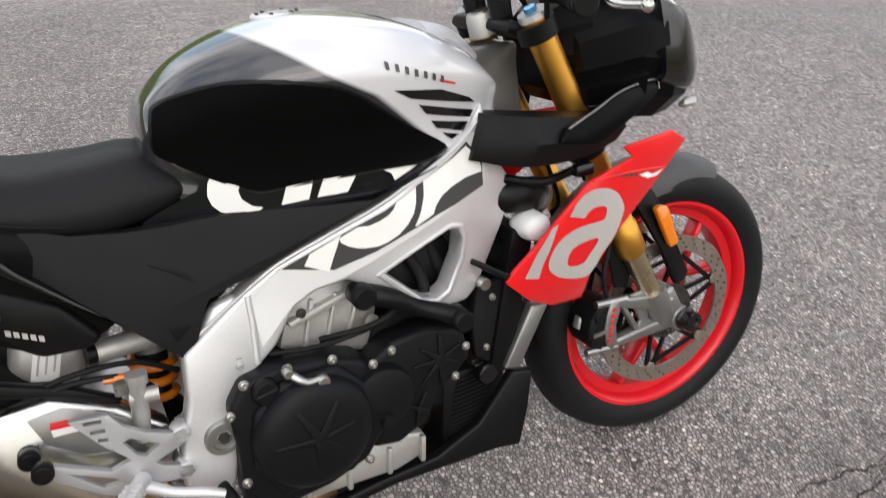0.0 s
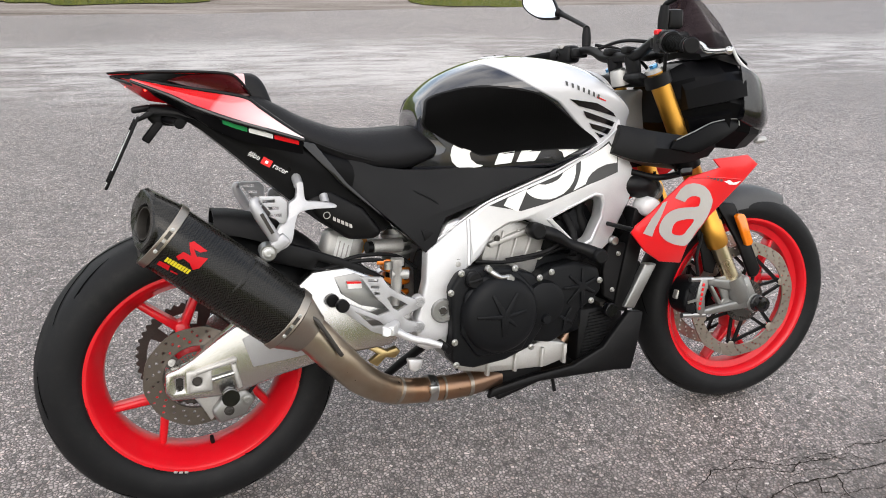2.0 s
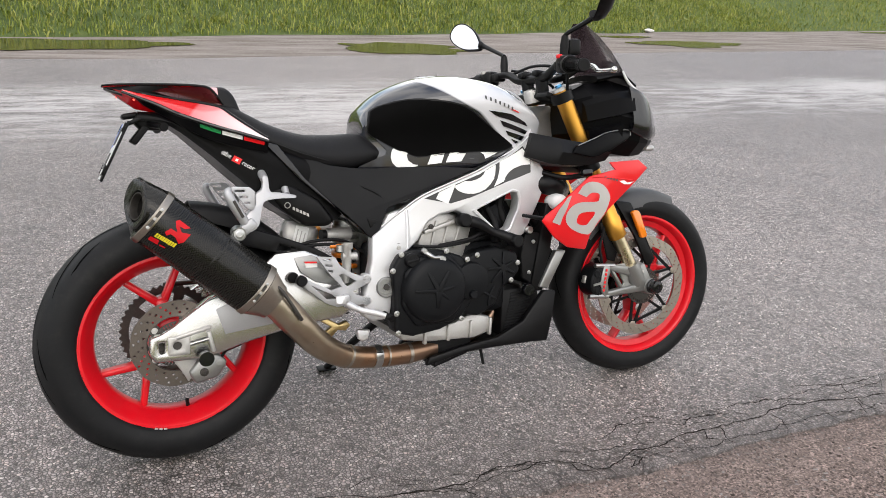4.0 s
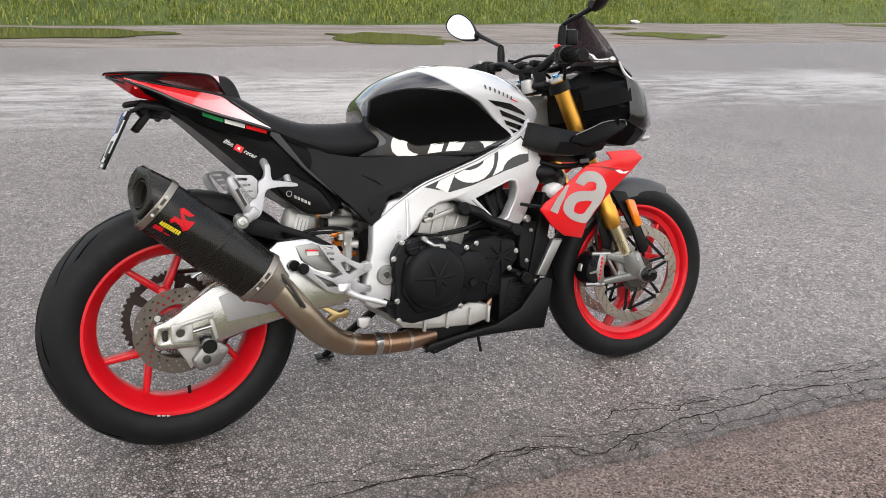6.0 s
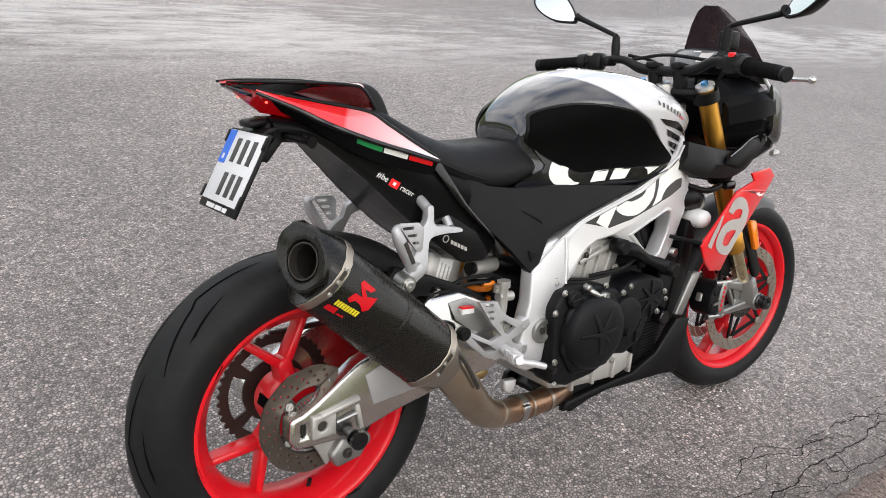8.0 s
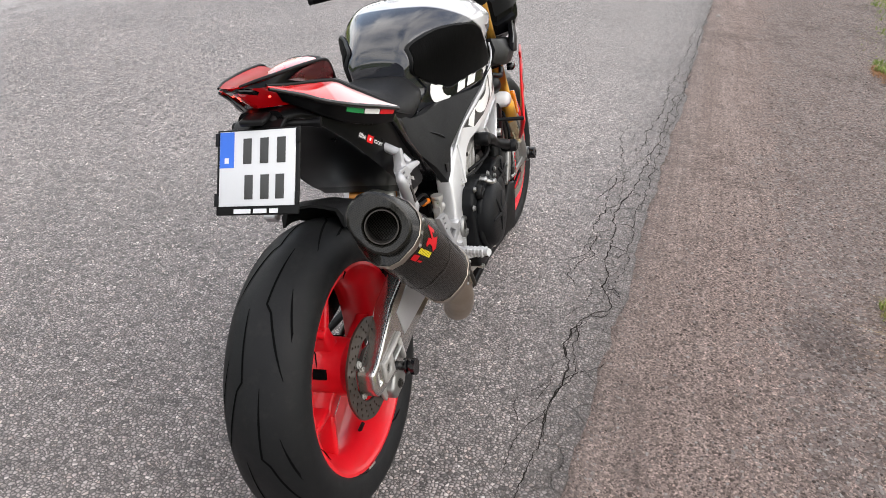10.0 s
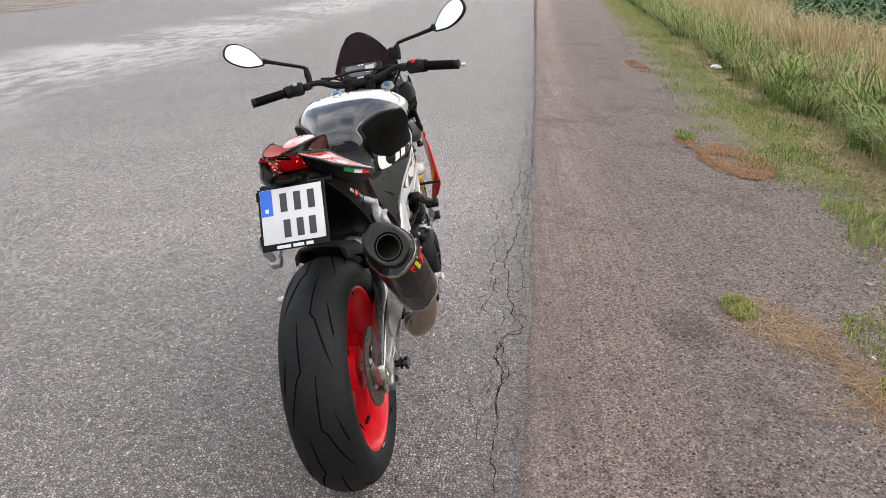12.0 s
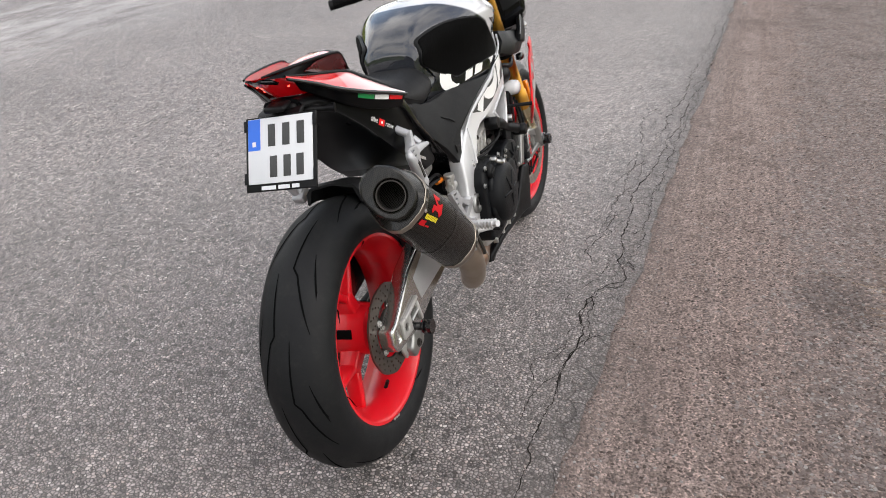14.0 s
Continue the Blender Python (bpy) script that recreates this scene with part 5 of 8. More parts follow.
# ---- frame ----
SPAR = [(0.504, 0.548), (0.60, 0.617), (0.652, 0.648), (0.825, 0.708), (0.94, 0.762), (0.985, 0.792), (1.008, 0.822), (1.016, 0.780), (1.022, 0.744), (1.057, 0.682), (1.050, 0.645), (1.038, 0.617), (0.985, 0.520),
        (0.965, 0.507), (0.930, 0.508), (0.86, 0.540), (0.81, 0.572), (0.755, 0.600), (0.705, 0.592), (0.668, 0.574), (0.632, 0.526), (0.600, 0.500), (0.570, 0.458), (0.561, 0.40), (0.545, 0.322), (0.50, 0.320), (0.474, 0.335), (0.478, 0.394), (0.50, 0.48)]
HOLE = [(0.815, 0.600), (0.93, 0.643), (0.948, 0.640), (0.955, 0.620), (0.951, 0.590), (0.926, 0.540), (0.905, 0.532), (0.880, 0.540)]


def flare(x):
    """How far the frame spreads outwards along its length."""
    return float(np.interp(x, [0.645, 0.75, 0.88, 0.95, 1.06], [0.002, 0.016, 0.034, 0.036, 0.016]))


def drawn(shape):
    return [(x - 0.58 * flare(x), z) for x, z in shape]


def spar_y(s):
    return lambda x, y, z: (x - 0.58 * flare(x), y + s * (flare(x) + 0.016 * min(1.0, max(0.0, (0.60 - z) / 0.08)) * min(1.0, max(0.0, (0.70 - x) / 0.06)) + 0.012 * max(0.0, 1 - abs(z - 0.68) / 0.16) - 0.028 * max(0.0, (x - 0.86) / 0.18)), z)


frame_bvh = None
frame_ob = None
for s in SIDES:
    bm = prism(SPAR, s * 0.142, s * 0.098, 0.007, [HOLE], spar_y(s), 3)
    if s < 0:
        frame_bvh = tree_of(bm)
    ob = part("frame", bm, SILVER, bike, "silver cast alloy frame spar", 40)
    if s < 0:
        frame_ob = ob
    part("window_flange", prism([(0.800, 0.598), (0.935, 0.652), (0.958, 0.645), (0.966, 0.620), (0.960, 0.585), (0.932, 0.530), (0.905, 0.520), (0.875, 0.530)], s * 0.146, s * 0.120, 0.005, [HOLE], spar_y(s)), SILVER, ob)
    bm = lathe([(r, s * (y + 0.016)) for r, y in ((0.0001, 0.125), (0.028, 0.125), (0.028, 0.150), (0.025, 0.153), (0.019, 0.153), (0.018, 0.149), (0.011, 0.149), (0.010, 0.143), (0.0001, 0.143))], 32, 0.536, 0.410)
    part("pivot_boss", bm, GREY_ALLOY, ob)
    part("pivot_socket", disc_bar((0.536, 0.410), 0.009, s * 0.164, s * 0.1655, 6, 0.0005), DARK_STEEL, ob)
    part("frame_plug", disc_bar((0.575, 0.512), 0.013, s * 0.157, s * 0.1585, 20, 0.0005), DARK_STEEL, ob)
    bolt((0.575, s * 0.158, 0.512), 0.005, ob, RAW_ALLOY, d=(0, s, 0))
    part("frame_seam", tube([(0.602, s * 0.150, 0.612), (0.603, s * 0.155, 0.57), (0.600, s * 0.160, 0.508)], 0.005, 8), SILVER, ob)
    part("frame_lip", tube([(x - 0.58 * flare(x), s * (y + flare(x)), z) for x, y, z in ((0.508, 0.142, 0.556), (0.602, 0.149, 0.620), (0.655, 0.153, 0.651), (0.75, 0.152, 0.684), (0.825, 0.151, 0.711), (0.94, 0.143, 0.764), (0.99, 0.133, 0.797))], 0.0028, 8, 30), SILVER, ob)
    part("front_engine_bolt", disc_bar((0.975, 0.528), 0.011, s * 0.150, s * 0.169, 20), BOLT, ob)
head = loft([half(x, (0, 0.745), (0.05, 0.75), (w, 0.79), (w * 0.8, 0.85), (0.04, 0.885), (0, 0.885)) for x, w in ((1.0, 0.115), (1.04, 0.09), (1.085, 0.065), (1.12, 0.05))], 14, 28)
part("steering_head", head, GREY_ALLOY, bike)
for s in SIDES:
    part("spar_cover", prism([(0.530, 0.572), (0.552, 0.606), (0.590, 0.616), (0.59, 0.575), (0.545, 0.548)], s * 0.147, s * 0.12, 0.010, segments=3), SILVER, bike)

# painted shapes on the spar
decal("white_panel", drawn([(0.604, 0.600), (0.652, 0.640), (0.825, 0.701), (0.94, 0.754), (0.985, 0.783), (1.000, 0.76), (1.008, 0.715), (0.96, 0.684), (0.89, 0.656), (0.75, 0.606), (0.70, 0.598), (0.665, 0.580), (0.612, 0.530)]), frame_bvh, WHITE, frame_ob)
decal("dark_panel", drawn([(0.655, 0.640), (0.720, 0.664), (0.825, 0.699), (0.935, 0.749), (0.972, 0.770), (0.998, 0.735), (0.998, 0.694), (0.914, 0.672), (0.861, 0.655), (0.800, 0.636), (0.735, 0.622)]), frame_bvh, DARK_VINYL, frame_ob, off=0.0018)
for shape in ([(0.700, 0.655), (0.750, 0.674), (0.727, 0.621), (0.690, 0.638)],
              [(0.748, 0.670), (0.749, 0.663), (0.760, 0.655), (0.774, 0.649), (0.788, 0.646), (0.808, 0.645), (0.824, 0.648), (0.845, 0.656), (0.860, 0.668), (0.872, 0.684), (0.877, 0.699), (0.879, 0.722), (0.842, 0.706), (0.836, 0.697), (0.827, 0.690), (0.813, 0.684), (0.795, 0.680), (0.778, 0.682)],
              [(0.892, 0.729), (0.945, 0.752), (0.970, 0.764), (0.994, 0.737), (0.996, 0.717), (0.965, 0.716), (0.939, 0.709), (0.922, 0.699), (0.911, 0.687), (0.905, 0.674), (0.872, 0.661), (0.884, 0.683), (0.891, 0.706)]):
    decal("white_shape", drawn(shape), frame_bvh, LETTER_WHITE, frame_ob, off=0.0024)

# ---- engine ----
core = part("engine", box((0.735, 0, 0.40), (0.37, 0.26, 0.22), 0.03), ENGINE_BLACK, bike, "black engine crankcase with ribbed covers")
box_cyl = box((0.725, 0, 0.535), (0.15, 0.27, 0.12), 0.015, (0, 18, 0))
part("front_cylinder", box((0.89, 0, 0.53), (0.16, 0.22, 0.14), 0.02, (0, -28, 0)), ENGINE_BLACK, core)
part("cylinder_block", box_cyl, RAW_ALLOY, core, "bare cast alloy cylinder block")
for k in range(3):
    part("cylinder_rib", beam((0.675 + 0.035 * k, -0.138, 0.495), (0.695 + 0.038 * k, -0.138, 0.575), (0.007, 0.012), (0.007, 0.012), bev=0.002), RAW_ALLOY, core)
part("cylinder_flange", beam((0.655, -0.14, 0.545), (0.80, -0.14, 0.585), (0.012, 0.02), (0.012, 0.02), bev=0.003), RAW_ALLOY, core)
bolt((0.785, -0.140, 0.510), 0.009, core, RAW_ALLOY)
for c in ((0.675, -0.146, 0.560), (0.80, -0.14, 0.60)):
    bolt(c, 0.006, core, DARK_STEEL)
part("clutch_case", prism([(0.548, 0.300), (0.552, 0.285), (0.60, 0.270), (0.68, 0.278), (0.742, 0.300), (0.775, 0.345), (0.775, 0.45), (0.745, 0.478), (0.69, 0.498), (0.615, 0.505), (0.568, 0.497), (0.545, 0.462), (0.550, 0.40)], -0.190, -0.125, 0.010, segments=3), ENGINE_BLACK, core)
cl = [(0.0001, -0.232), (0.030, -0.2325), (0.062, -0.231), (0.078, -0.226), (0.086, -0.219), (0.090, -0.205), (0.092, -0.188)]
clutch = part("clutch_cover", lathe(cl, 72, 0.658, 0.396), ENGINE_BLACK, core, "round black clutch cover with raised star ribs")
for ang, ln, w in ((8, 0.055, 0.012), (58, 0.062, 0.015), (118, 0.060, 0.015), (176, 0.066, 0.012), (318, 0.040, 0.010), (268, 0.048, 0.020)):
    a = radians(ang)
    part("rib", beam((0.658, -0.2325, 0.396), (0.658 + ln * math.cos(a), -0.2295, 0.396 + ln * math.sin(a)), (w, 0.012), (w * 0.55, 0.007), bev=0.002), ENGINE_BLACK, clutch)
part("rib_step", prism([(0.605, 0.300), (0.715, 0.300), (0.75, 0.36), (0.75, 0.44), (0.705, 0.488), (0.62, 0.488), (0.575, 0.45), (0.565, 0.36)], -0.205, -0.185, 0.008), ENGINE_BLACK, clutch)
part("filler_cap", disc_bar((0.598, 0.480), 0.020, -0.186, -0.206, 28, 0.004), SATIN_BLACK, core)
part("filler_grip", box((0.598, -0.206, 0.480), (0.034, 0.006, 0.008), 0.002, (0, -10, 0)), SATIN_BLACK, core)
part("pump_cover", lathe([(0.0001, -0.208), (0.040, -0.207), (0.050, -0.203), (0.054, -0.180)], 48, 0.772, 0.405), ENGINE_BLACK, core)
part("pump_nose", lathe([(0.0001, -0.216), (0.010, -0.216), (0.013, -0.205)], 20, 0.772, 0.370), ENGINE_BLACK, core)
gen = part("generator_cover", prism([(0.752, 0.455), (0.80, 0.485), (0.86, 0.492), (0.925, 0.470), (0.935, 0.415), (0.905, 0.388), (0.875, 0.372), (0.855, 0.325), (0.80, 0.300), (0.752, 0.310)], -0.182, -0.125, 0.010, segments=3), ENGINE_BLACK, core)
for ang, ln in ((90, 0.045), (25, 0.040), (-30, 0.038), (-90, 0.05), (-135, 0.055), (180, 0.05), (140, 0.045)):
    a = radians(ang)
    part("rib", beam((0.880, -0.184, 0.430), (0.880 + ln * math.cos(a), -0.183, 0.430 + ln * math.sin(a)), (0.011, 0.008), (0.006, 0.006), bev=0.0015), ENGINE_BLACK, gen)
part("star_boss", disc_bar((0.880, 0.430), 0.012, -0.18, -0.188, 16), ENGINE_BLACK, gen)
for ang, ln in ((60, 0.03), (150, 0.028), (260, 0.03), (330, 0.02)):
    a = radians(ang)
    part("rib", beam((0.835, -0.184, 0.355), (0.835 + ln * math.cos(a), -0.183, 0.355 + ln * math.sin(a)), (0.008, 0.008), (0.005, 0.006), bev=0.0015), ENGINE_BLACK, gen)
for x, z in ((0.570, 0.498), (0.633, 0.503), (0.762, 0.466), (0.545, 0.456), (0.556, 0.286), (0.742, 0.302), (0.700, 0.495), (0.553, 0.34)):
    bolt((x, -0.192, z), 0.0058, core)
for x, z in ((0.797, 0.474), (0.903, 0.392), (0.925, 0.44)):
    bolt((x, -0.184, z), 0.0055, core)
line = part("clutch_line", tube([(0.630, -0.20, 0.502), (0.642, -0.212, 0.492), (0.655, -0.216, 0.484), (0.672, -0.216, 0.484)], [0.006, 0.007, 0.006, 0.005], 10, 14), BOLT, core)
part("banjo", disc_bar((0.677, 0.478), 0.010, -0.205, -0.222, 16), BOLT, line)
part("banjo", disc_bar((0.630, 0.503), 0.008, -0.195, -0.212, 16), BOLT, line)
part("sump", prism([(0.565, 0.285), (0.64, 0.270), (0.74, 0.285), (0.79, 0.305), (0.855, 0.285), (0.855, 0.245), (0.80, 0.232), (0.66, 0.240), (0.58, 0.255)], -0.155, 0.13, 0.006), RAW_ALLOY, core, "bare alloy sump casting")
for x in (0.645, 0.715, 0.785, 0.845):
    part("sump_rib", beam((x, -0.157, 0.236), (x + 0.004, -0.157, 0.285), (0.009, 0.016), (0.009, 0.016), bev=0.003), RAW_ALLOY, core)
for s in SIDES:
    slide = part("crash_bar", tube([(0.760, s * 0.165, 0.575), (0.80, s * 0.182, 0.562), (0.84, s * 0.186, 0.538), (0.88, s * 0.200, 0.520), (0.905, s * 0.206, 0.507)], [0.017, 0.016, 0.012, 0.015, 0.017], 14, 24), SATIN_BLACK, bike, "black moulded crash protector bar")
    part("bar_cap", disc_bar((0.762, 0.574), 0.019, s * 0.150, s * 0.192, 24, 0.004), SATIN_BLACK, slide)
    part("bar_cap", disc_bar((0.903, 0.507), 0.018, s * 0.185, s * 0.232, 24, 0.004), SATIN_BLACK, slide)
for pts, r in (([(0.70, -0.14, 0.505), (0.78, -0.17, 0.52), (0.84, -0.165, 0.545)], 0.005), ([(0.62, -0.15, 0.512), (0.70, -0.16, 0.505), (0.80, -0.16, 0.515), (0.88, -0.14, 0.54)], 0.004),
               ([(0.86, -0.12, 0.60), (0.88, -0.13, 0.55), (0.87, -0.15, 0.50)], 0.010), ([(0.93, -0.10, 0.66), (0.91, -0.10, 0.60), (0.93, -0.11, 0.54)], 0.014), ([(0.87, -0.09, 0.66), (0.865, -0.09, 0.60), (0.87, -0.09, 0.55)], 0.018)):
    part("engine_hose", tube(pts, r, 10, 16), MATT_BLACK, core)

# ---- belly fairing, radiator ----
for s in SIDES:
    part("belly_fairing", prism([(1.062, 0.340), (1.052, 0.26), (1.037, 0.190), (0.993, 0.190), (0.80, 0.190), (0.665, 0.160), (0.675, 0.185), (0.775, 0.206), (0.880, 0.220), (0.962, 0.256), (1.028, 0.343)], s * 0.150, s * 0.128, 0.005,
         warp=lambda x, y, z: (x, y + (0.03 * max(0.0, (0.9 - x) / 0.25) - 0.02 * max(0.0, (x - 1.0) / 0.06)) * (1 if y < 0 else -1), z)), SATIN_BLACK, bike, "satin black belly fairing")
part("belly_floor", prism([(1.03, 0.20), (1.037, 0.188), (0.80, 0.182), (0.69, 0.152), (0.69, 0.168), (0.80, 0.20)], -0.12, 0.12, 0.004), SATIN_BLACK, bike)
part("collector_cover", box((0.735, -0.05, 0.215), (0.16, 0.12, 0.06), 0.012, (0, 4, 0)), MATT_BLACK, bike)
for x, y, z in ((1.02, -0.137, 0.205), (1.01, -0.146, 0.300)):
    bolt((x, y, z), 0.005, bike, DARK_STEEL)
rad = part("radiator", box((1.035, 0, 0.47), (0.045, 0.30, 0.26), 0.008, (0, 12, 0)), SATIN_BLACK, bike, "black radiator with side tank")
part("oil_cooler", box((1.0, 0, 0.315), (0.04, 0.22, 0.10), 0.006, (0, -10, 0)), DARK_STEEL, rad)
for s in SIDES:
    part("radiator_cowl", prism([(1.068, 0.460), (1.010, 0.355), (1.040, 0.348), (1.102, 0.456)], s * 0.162, s * 0.140, 0.004), GREY_ALLOY, rad, "grey radiator side cowl")
    part("side_tank", prism([(0.975, 0.52), (1.02, 0.515), (1.07, 0.455), (1.012, 0.352), (0.965, 0.385), (0.96, 0.45)], s * 0.142, s * 0.125, 0.004), MATT_BLACK, rad)
    for x, z in ((1.0, 0.49), (1.03, 0.435), (0.985, 0.40)):
        bolt((x, s * 0.143, z), 0.0045, rad, d=(0, s, 0))
cooler = part("lower_cooler", prism([(0.912, 0.352), (1.030, 0.350), (1.036, 0.310), (0.980, 0.236), (0.905, 0.214)], -0.116, 0.116, 0.005), SATIN_BLACK, rad, "black finned lower cooler")
for k in range(13):
    z = 0.238 + 0.0085 * k
    part("cooling_fin", box((0.950 + 0.012 * k / 6, -0.118, z), (0.070, 0.006, 0.0028), 0, (0, -3, 0)), MATT_BLACK, cooler, "", 0)
part("horn", disc_bar((0.985, 0.348), 0.020, -0.125, -0.150, 24, 0.004), GLOSS_BLACK, rad)
part("drain_hose", tube([(0.87, -0.02, 0.24), (0.885, -0.015, 0.17), (0.90, -0.01, 0.105)], 0.005, 8, 10), MATT_BLACK, bike)
part("header_pipe", tube([(0.93, -0.05, 0.36), (0.915, -0.05, 0.28), (0.86, -0.05, 0.225), (0.78, -0.06, 0.21)], 0.020, 14, 20), HEAT, bike)

# ---- exhaust ----
pipe = part("exhaust_pipe", tube([(0.70, -0.085, 0.205), (0.61, -0.105, 0.203), (0.51, -0.120, 0.212), (0.42, -0.150, 0.236), (0.345, -0.190, 0.285), (0.285, -0.215, 0.350), (0.235, -0.222, 0.410), (0.205, -0.222, 0.435)], [0.028, 0.029, 0.029, 0.031, 0.034, 0.036, 0.038, 0.040], 28, 60), HEAT, bike, "heat-tinted bronze titanium exhaust pipe")
for c0, c1, r in (((0.525, -0.1175, 0.2105), (0.505, -0.1205, 0.2135), 0.033), ((0.62, -0.1035, 0.2025), (0.61, -0.105, 0.203), 0.0312), ((0.43, -0.146, 0.232), (0.422, -0.149, 0.2355), 0.0325), ((0.55, -0.1145, 0.2075), (0.545, -0.115, 0.208), 0.0312)):
    part("pipe_clamp", tube([c0, c1], r, 28), TITAN if r < 0.033 else BOLT, pipe)
part("spring", tube([(0.215, -0.255, 0.462), (0.235, -0.262, 0.452), (0.275, -0.262, 0.385), (0.283, -0.258, 0.372)], 0.0045, 8, 12), DARK_STEEL, pipe)
part("clamp_lug", box((0.517, -0.150, 0.222), (0.022, 0.014, 0.018), 0.003), BOLT, pipe)
M0, M1 = Vector((-0.075, -0.217, 0.680)), Vector((0.236, -0.222, 0.410))
MD = (M1 - M0).normalized()
MS = Vector((0, 1, 0))
MU = MD.cross(MS).normalized()
if MU.z < 0:
    MU = -MU
HEX = [(-0.34, -1.06), (0.34, -1.02), (0.98, -0.34), (0.98, 0.36), (0.45, 1.02), (-0.40, 1.02), (-0.99, 0.42), (-0.99, -0.30)]


def mring(d, w, h, tilt=0.0, n=40):
    c = M0 + MD * d
    pts = []
    for i, (a, b) in enumerate(HEX):
        p, q = HEX[i], HEX[(i + 1) % len(HEX)]
        for t in (0.22, 0.5, 0.78):
            pts.append((p[0] + (q[0] - p[0]) * t, p[1] + (q[1] - p[1]) * t))
    return [c + MS * a * w + MU * b * h + MD * (tilt * b) for a, b in pts]


mbody = part("muffler", skin([mring(0.046, 0.062, 0.060), mring(0.052, 0.064, 0.062), mring(0.20, 0.066, 0.065), mring(0.34, 0.063, 0.063), mring(0.352, 0.061, 0.061)]), CARBON, bike, "dark carbon-fibre hexagonal muffler", 40)
# the end cap is cut off in an upright plane that faces back and outwards
MC, MN = Vector((-0.074, -0.221, 0.674)), Vector((1.0, 0.40, -0.24)).normalized()
FU = (Vector((0, 0, 1)) - MN * MN.z).normalized()
FS = FU.cross(MN)


def cut_ring(w, h, off):
    """The muffler's outline carried along its axis onto the cut plane."""
    return [p - MD * (MN.dot(p - MC) / MN.dot(MD)) + MN * off for p in mring(0.0, w, h)]


def round_ring(r, off):
    out = []
    for p in cut_ring(0.05, 0.045, 0.0):
        a = math.atan2(FU.dot(p - MC), FS.dot(p - MC))
        out.append(MC + FS * (r * math.cos(a)) + FU * (r * math.sin(a)) + MN * off)
    return out


cap_rings = [mring(0.048, 0.0655, 0.0635), mring(0.040, 0.0645, 0.0625), cut_ring(0.057, 0.050, 0.007), cut_ring(0.0545, 0.047, 0.001), cut_ring(0.051, 0.043, -0.001), round_ring(0.0375, 0.0005), round_ring(0.035, 0.004), round_ring(0.033, 0.014)]
part("muffler_end_cap", skin(cap_rings, cap=False), CARBON, mbody, "dark carbon end cap with round outlet", 30)
part("muffler_outlet", tube([MC + MN * 0.006, MC + MN * 0.085], 0.0300, 32, cap=False), BORE_BLACK, mbody)
part("outlet_rim", skin([[MC + (FS * math.cos(a) + FU * math.sin(a)) * r + MN * o for a in (2 * math.pi * k / 40 for k in range(40))] for r, o in ((0.0330, 0.006), (0.0318, 0.002), (0.0302, 0.002), (0.0294, 0.006), (0.0294, 0.020))], cap=False), DARK_STEEL, mbody)
part("muffler_baffle", tube([MC + MN * 0.075, MC + MN * 0.085], 0.0295, 24), PLATE_INK, mbody)
for d, w, h in ((0.040, 0.0663, 0.0645), (0.333, 0.0645, 0.0645)):
    band = part("muffler_band", skin([mring(d, w - 0.0005, h - 0.0005), mring(d + 0.001, w + 0.0006, h + 0.0006), mring(d + 0.016, w + 0.001, h + 0.001), mring(d + 0.017, w, h)], cap=False), TITAN, mbody, "riveted titanium band", 40)
    for b in (-0.55, -0.05, 0.50):
        c = M0 + MD * (d + 0.0085) - MS * (w * 0.985) + MU * (b * h * 0.72)
        bolt(c, 0.0030, band, length=0.003)
    for b in (-0.21, 0.17):
        c = M0 + MD * (d + 0.0085) - MS * (w + 0.0012) + MU * (b * h)
        part("slot", beam(c - MU * 0.008, c + MU * 0.008, (0.007, 0.001), (0.007, 0.001), up=(0, 1, 0)), DARK_STEEL, band)
part("muffler_front_cone", skin([mring(0.350, 0.0615, 0.0615), mring(0.36, 0.058, 0.058), mring(0.385, 0.046, 0.047), mring(0.40, 0.041, 0.043)]), TITAN, mbody, "bare titanium front cone", 40)
# stickers lie on the flank as it is met from outside
muffler_bvh = tree_of(skin([mring(0.040, 0.062, 0.060), mring(0.047, 0.064, 0.062), mring(0.20, 0.066, 0.065), mring(0.34, 0.063, 0.063)]))


def on_muffler(poly, name, material, label=""):
    """A sticker on the outer flank of the muffler: along the axis and up from it, in metres."""
    pts = [M0 + MD * (a + 0.010) + MU * (b - 0.002) for a, b in poly]
    decal(name, [(p.x, p.z) for p in pts], muffler_bvh, material, mbody, -1, 0.0012, label)


on_muffler([(0.0768, 0.0223), (0.0816, 0.029), (0.1127, 0.0283), (0.1035, 0.019), (0.09, 0.0178), (0.1022, 0.0099), (0.1212, 0.0184), (0.1195, -0.0055), (0.1125, -0.0143), (0.0996, -0.007), (0.0861, -0.0067), (0.0806, -0.0141), (0.0731, -0.0101), (0.0784, 0.0037), (0.0947, 0.0047), (0.0853, 0.0125)], "red_emblem", RED_VINYL, "red angular emblem sticker")
for k in range(9):
    a = 0.0625 + 0.0055 * k
    lo, hi = -0.0300 + 0.0004 * k, -0.0205 + 0.0005 * k
    on_muffler([(a, lo), (a + 0.0044, lo), (a + 0.0044, hi), (a, hi)], "yellow_bar", YELLOW)
on_muffler([(0.0568, -0.0344), (0.0773, -0.0316), (0.0808, -0.0418), (0.0573, -0.0437)], "red_bar", RED_VINYL)
on_muffler([(0.061, -0.0375), (0.074, -0.0358), (0.075, -0.0382), (0.062, -0.0399)], "white_bar", LETTER_WHITE)
on_muffler([(0.0835, -0.0380), (0.0976, -0.0362), (0.0983, -0.0393), (0.0844, -0.0411)], "red_bar", RED_VINYL)
